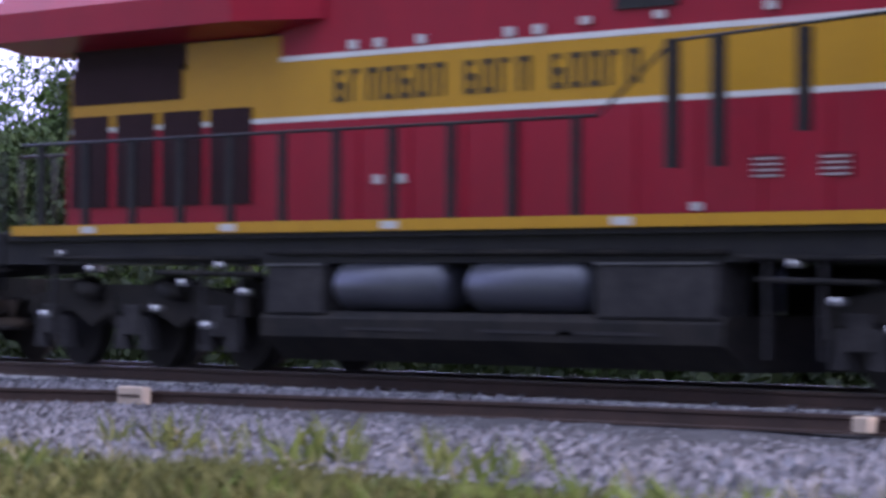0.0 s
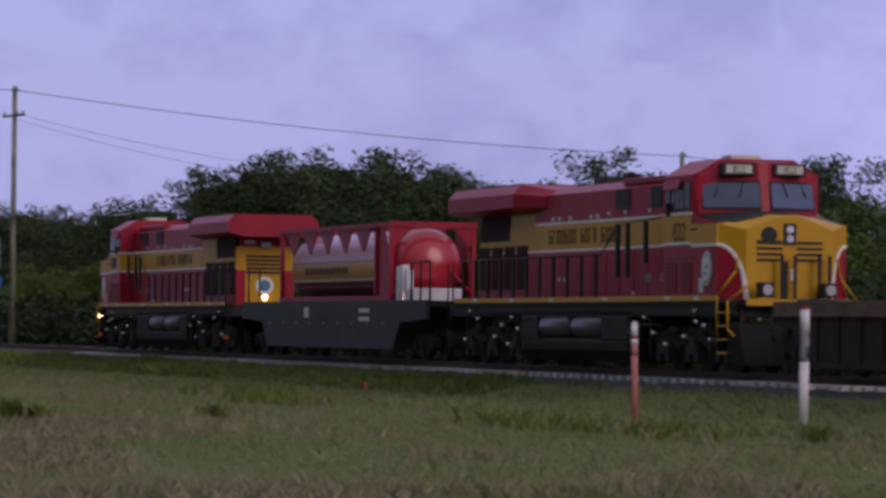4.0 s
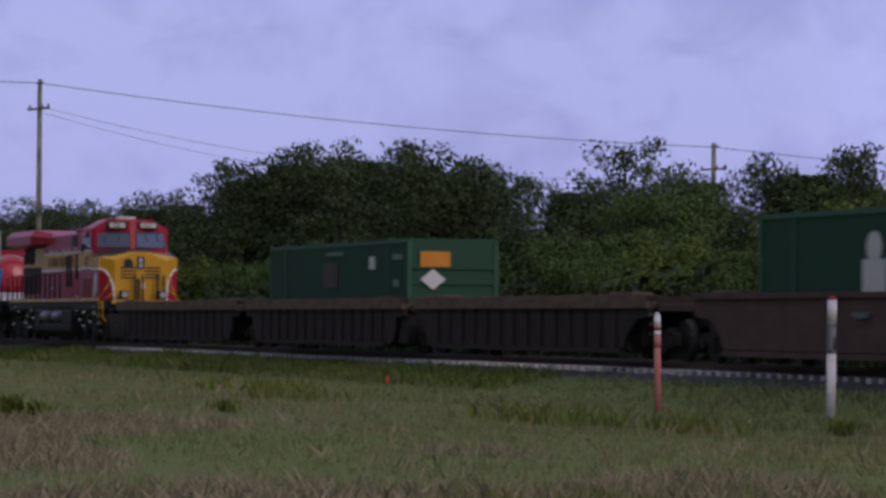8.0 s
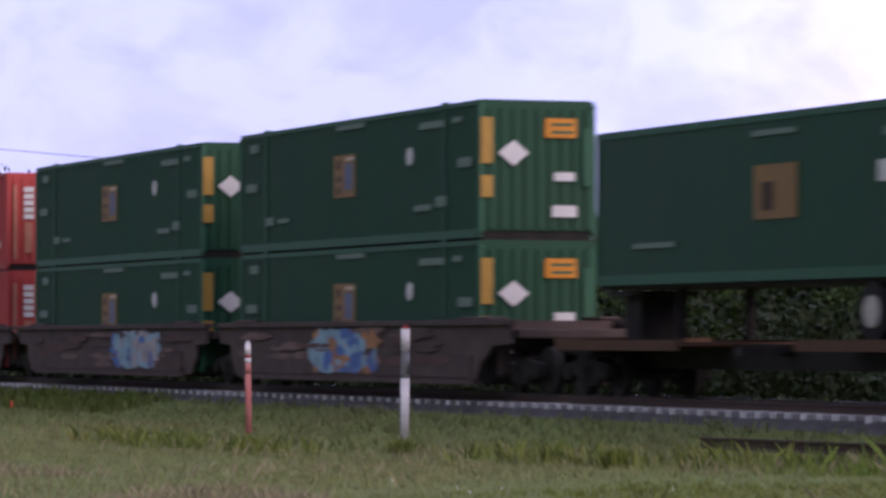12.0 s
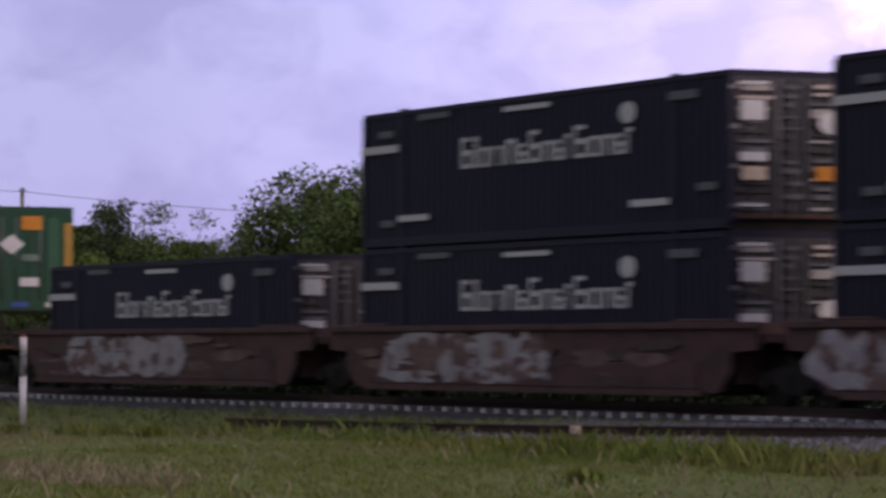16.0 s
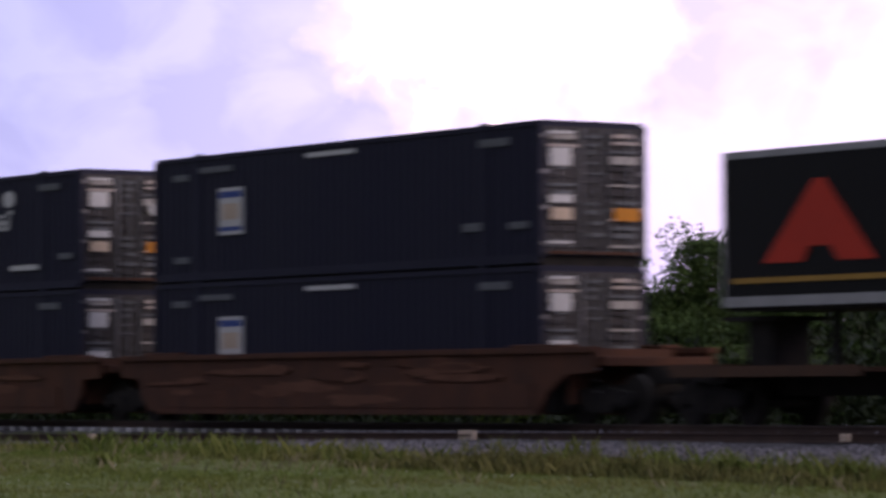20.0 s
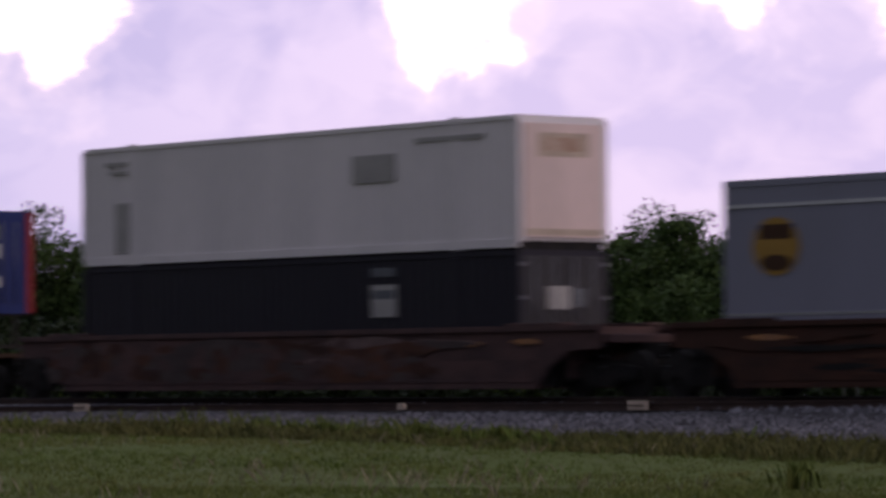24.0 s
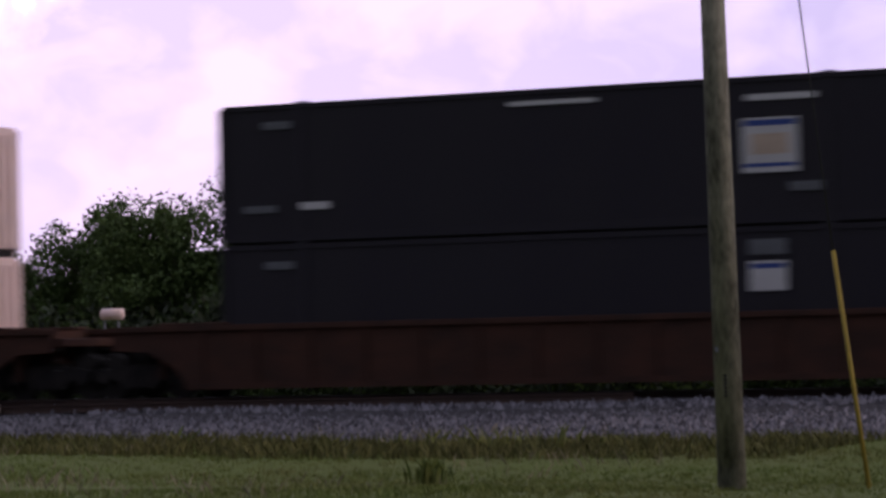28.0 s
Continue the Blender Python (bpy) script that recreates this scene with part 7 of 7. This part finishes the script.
    for y in (-1, 1):      # corner plates and stays at the open end of the frame
        part("corner_plate", xprism(bmesh.new(), [(y * 1.2, 3.8), (y * 0.5, 3.8), (y * 1.2, 3.1)], T1 - 0.13, T1 - 0.07), M["red"], ob)
        rod("frame_stay", ob, M["red"], (T1 - 0.1, y * 1.2, 1.8), (T1 - 0.1, y * 0.55, 2.5), 0.05)
        part("side_plate", prism(bmesh.new(), [(T1 - 1.5, 1.66), (T1 - 1.5, 3.74), (T1 - 0.95, 3.74), (T1 - 0.45, 3.0), (T1 - 0.35, 2.4), (T1 - 0.35, 1.66)], *sorted((y * 1.15, y * 1.19))), M["red"], ob)
    for k in range(12):
        bpart("band_lettering", ob, M["brownlogo"], T0 + 2.2 + k * 0.42, T0 + 2.46 + k * 0.42, -1.036, -0.99, 2.48, 2.66)
    # valve cabinet and end railings
    bpart("valve_cabinet", ob, M["postwhite"], L - 4.6, L - 3.1, -1.1, 0.3, 1.64, 2.0, 0.03)
    for i, z in enumerate((2.6, 2.65, 2.5)):
        bpart("vent_pipe", ob, M["postwhite"], L - 4.5 + i * 0.42, L - 4.28 + i * 0.42, -1.2, -1.0, 1.64, z)
    lamp = part("end_light", cyl(bmesh.new(), (L - 3.7, -1.14, 1.72), (L - 3.7, -1.08, 1.72), 0.09, 12), M["marklight"], ob)
    for x in (0.8, 2.2, L - 2.6, L - 1.7, L - 0.8):
        for s in (-1, 1):
            rod("end_railing", ob, M["black"], (x, s * 1.3, 1.64), (x, s * 1.3, 2.7), 0.03)
    for s in (-1, 1):
        rod("end_railing", ob, M["black"], (L - 2.6, s * 1.3, 2.7), (L - 0.8, s * 1.3, 2.7), 0.025)
    return ob


fuel_tender(-73.44)

# ---- roadside things ----
def gz(x, y):
    return float(ground_z(np.array(float(x)), np.array(float(y))))


def post(name, x, y, bands, label, tilt, r, dark_cap):
    ob = thing(name, label, "marker post", at=pose(x, y, gz(x, y) - 0.10, tilt[0], tilt[1], 0))
    z = 0.0
    for h, m in bands:
        part("post_section", cyl(bmesh.new(), (0, 0, z), (0, 0, z + h), r, 14), M[m], ob, smooth=True)
        z += h
    part("cap", cyl(bmesh.new(), (0, 0, z), (0, 0, z + 0.06), r * 1.04, 14, r * 0.5), M["tred" if dark_cap else "postwhite"], ob, smooth=True)
    return ob


w = post("vent_post", -88.46, 30.71, [(1.32, "postwhite"), (0.06, "galv"), (0.42, "galv"), (0.06, "galv"), (0.42, "postwhite")], "white painted steel post with a grey box and dark tip", (0, 1.2), 0.088, True)
bpart("terminal_box", w, M["galv"], 0.05, 0.17, -0.12, -0.03, 1.37, 1.87, 0.02, "grey metal box")
for k in range(7):
    bpart("worn_patch", w, M["galv"], -0.05, 0.02, -0.092, -0.07, 0.16 + k * 0.13, 0.22 + k * 0.13)
post("marker_post", -92.37, 28.82, [(1.38, "postred"), (0.22, "postred"), (0.10, "postwhite"), (0.06, "tred"), (0.22, "postwhite")], "leaning post with faded red paint and a white top", (0, -2.6), 0.062, False)
flag = thing("survey_marker", "small orange survey marker in the grass", "marker", at=pose(-119.5, 31.0, gz(-119.5, 31.0)))
part("flag", box(bmesh.new(), -0.09, 0.09, -0.02, 0.02, 0.16, 0.34, 0.01), M["marker"], flag)
rod("stake", flag, M["galv"], (0, 0, -0.1), (0, 0, 0.2), 0.01)


def road_sign(x, y, face):
    ob = thing("road_sign", "blue junction sign over a blue pentagon county sign", "road sign", at=pose(x, y, gz(x, y), 0, 0, face))
    bpart("sign_post", ob, M["galv"], -0.035, 0.035, 0.0, 0.05, -0.3, 2.86)
    top = part("plate", box(bmesh.new(), -0.33, 0.33, -0.03, -0.02, 2.38, 2.86, 0.0), M["signblue"], ob, "blue plate with yellow letters")
    for x0, x1, z0, z1 in ((-0.32, 0.32, 2.835, 2.85), (-0.32, 0.32, 2.39, 2.405), (-0.32, -0.305, 2.405, 2.835), (0.305, 0.32, 2.405, 2.835)):
        bpart("border", top, M["signyellow"], x0, x1, -0.034, -0.028, z0, z1)
    side_text("JCT", 0.40, M["signyellow"], top, 0, -0.033, 2.48, "lettering", -1)
    outline = [(-0.37, 2.22), (-0.30, 2.30), (0, 2.345), (0.30, 2.30), (0.37, 2.22), (0.25, 1.62), (-0.25, 1.62)]
    pent = part("pentagon", prism(bmesh.new(), outline, -0.03, -0.02), M["signblue"], ob, "blue pentagon with yellow numerals")
    side_text("614", 0.28, M["signyellow"], pent, 0, -0.033, 1.86, "lettering", -1)
    side_text("ST LUCIE", 0.12, M["signyellow"], pent, 0, -0.033, 2.14, "lettering", -1)
    side_text("COUNTY", 0.11, M["signyellow"], pent, 0, -0.033, 1.68, "lettering", -1)
    return ob


road_sign(-83.79, 14.62, 80.0)


# ---- utility poles and wires ----
def wire_between(name, a, b, sag, r, parent):
    bm = bmesh.new()
    a, b = Vector(a), Vector(b)
    pts = [a.lerp(b, i / 14) - Vector((0, 0, sag * 4 * (i / 14) * (1 - i / 14))) for i in range(15)]
    loft(bm, [[p + Vector((r * math.cos(k * 1.2566), 0, r * math.sin(k * 1.2566))) for k in range(5)] for p in pts])
    return part(name, bm, M["wire"], parent)


def utility_pole(x, y, height, r, turn, label, arms=True):
    ob = thing("utility_pole", label, "utility pole", at=pose(x, y, -0.7, 0, 0, turn))
    part("shaft", cyl(bmesh.new(), (0, 0, -0.9), (0, 0, height), r, 16, r * 0.72), M["pole"], ob, smooth=True)
    if arms:
        arm = bpart("crossarm", ob, M["pole"], -1.3, 1.3, -0.1, 0.0, height - 1.62, height - 1.5)
        for k in (-1.15, 0.4, 1.15):
            part("insulator", cyl(bmesh.new(), (k, 0, 0.05), (k, 0, 0.22), 0.06, 8), M["galv"], arm)
        top = bpart("top_pin", ob, M["galv"], -0.3, 0.55, -0.08, 0.0, height - 0.25, height - 0.17)
    return ob


p1 = utility_pole(-231.5, 42.45, 14.25, 0.17, 15, "tall weathered wooden pole with a crossarm behind the track")
p2 = utility_pole(-246.0, 85.6, 12.3, 0.19, 15, "weathered wooden pole standing among the trees")
lines = thing("power_line", "thin sagging overhead wires between wooden poles", "wire")
wire_between("wire", (-231.5, 42.45, 13.35), (-246, 85.6, 11.35), 0.5, 0.022, lines)
wire_between("wire", (-231.5, 42.45, 12.1), (-246, 85.6, 9.8), 1.6, 0.012, lines)
wire_between("wire", (-232.2, 42.45, 11.9), (-246, 85.6, 9.5), 2.0, 0.012, lines)
wire_between("wire", (-231.5, 42.45, 13.35), (-219, 16, 14.4), 0.4, 0.022, lines)
wire_between("wire", (-246, 85.6, 11.35), (-262, 130, 10.6), 0.5, 0.022, lines)

near = utility_pole(0.16, 13.37, 11.5, 0.20, 0, "grey-green weathered wooden pole beside the ballast", arms=False)
near.matrix_basis = near.matrix_basis @ pose(0, 0, 0, 0, -1.1, 0)
for k in range(6):
    bpart("number_tag", near, M["black"], 0.02, 0.07, -0.186, -0.17, 0.88 + k * 0.055, 0.92 + k * 0.055)
bpart("small_tag", near, M["galv"], -0.09, -0.04, -0.185, -0.165, 1.5, 1.58)
guy = thing("guy_wire", "taut steel guy wire with a yellow plastic guard", "wire", at=pose(0.19, 13.39, -0.7))
rod("cable", guy, M["wire"], (0.45, 0.27, 11.0), (1.225, 0.736, 2.84), 0.011)
rod("guard", guy, M["guard"], (1.225, 0.736, 2.86), (1.62, 0.97, -0.75), 0.032, 10, "yellow plastic guard")

# a pale thing of unknown kind half hidden in the shrubs, its shape made up
pale = thing("pale_object", "small pale rounded object half hidden in shrubs", "tank", at=pose(-31.2, 43.0, -0.68))
part("shell", cyl(bmesh.new(), (-0.25, 0, 2.6), (0.3, 0, 2.6), 0.14, 14), M["cream"], pale, smooth=True)
for k in (-0.2, 0.2):
    rod("leg", pale, M["galv"], (k, 0, -0.2), (k, 0, 2.5), 0.03)


def weed_tuft(x, y, n, h, seed, label):
    rng = np.random.default_rng(seed)
    a, l = rng.uniform(0, 6.28, n), rng.uniform(0.3, 1.0, n)
    bx, by = rng.normal(0, 0.12, n), rng.normal(0, 0.12, n)
    z = gz(x, y)
    hh = h * rng.uniform(0.5, 1.1, n)
    tip = np.stack([bx + np.cos(a) * l * hh * 0.6, by + np.sin(a) * l * hh * 0.6, hh], -1)
    mid = np.stack([bx + np.cos(a) * l * hh * 0.2, by + np.sin(a) * l * hh * 0.2, hh * 0.6], -1)
    side = np.stack([-np.sin(a), np.cos(a), a * 0], -1) * 0.03
    base = np.stack([bx, by, a * 0 - 0.02], -1)
    v = np.stack([base, mid + side, tip, mid - side], 1).reshape(-1, 3)
    ob = new("weed_tuft", quads("weed_tuft", v, M["blade"]))
    ob.matrix_basis = pose(x, y, z)
    tagged(ob, label, "weed", kind="stuff")


for i, (x, y, n, h) in enumerate([(-6.2, 16.0, 110, 0.55), (-79.0, 27.2, 120, 0.36), (-81.0, 14.6, 140, 0.5), (-80.2, 14.9, 90, 0.4), (-90, 20, 70, 0.34), (-64, 24.6, 80, 0.38), (-40, 21, 50, 0.3), (-28, 25.2, 90, 0.42), (-25.5, 25.6, 90, 0.4), (-23, 25.4, 90, 0.42)]):
    weed_tuft(x, y, n, h * 0.75, 40 + i, "leafy green weed tuft standing in the verge")


# ---- what moves ----
def motions():
    for ob, u, turn in RIDERS:
        walk(ob, [(t, pose(u - s, TRACK, 0, 0, 0, turn)) for t, s in S])
    gone = lambda t: float(np.interp(t, [a for a, _ in S], [b for _, b in S]))
    for ob, x, r, u in AXLES:
        # wheels roll while their car is near; the turn follows from the way gone
        back = ob.parent.rotation_euler.z > 1 or ob.parent.name.startswith("locomotive.")
        t0 = max(0.0, (u + 5 - 20 - 20.0) / 17.45)
        t1 = min(28.0, (u + 10 + 85) / 17.45)
        rows = [(0.0, 0.0)] + [(k / FPS, k / FPS) for k in range(int(t0 * FPS) + 1, int(t1 * FPS) + 1)]
        rows += [(28.0, rows[-1][1])] if rows[-1][0] < 28.0 else []
        base = rows[1][1] if t0 > 0 and len(rows) > 1 else 0.0
        walk(ob, [(t, pose(x, 0, r, 0, (1 if back else -1) * math.degrees((gone(max(w, base)) - gone(base)) / r), 0)) for t, w in rows])


motions()
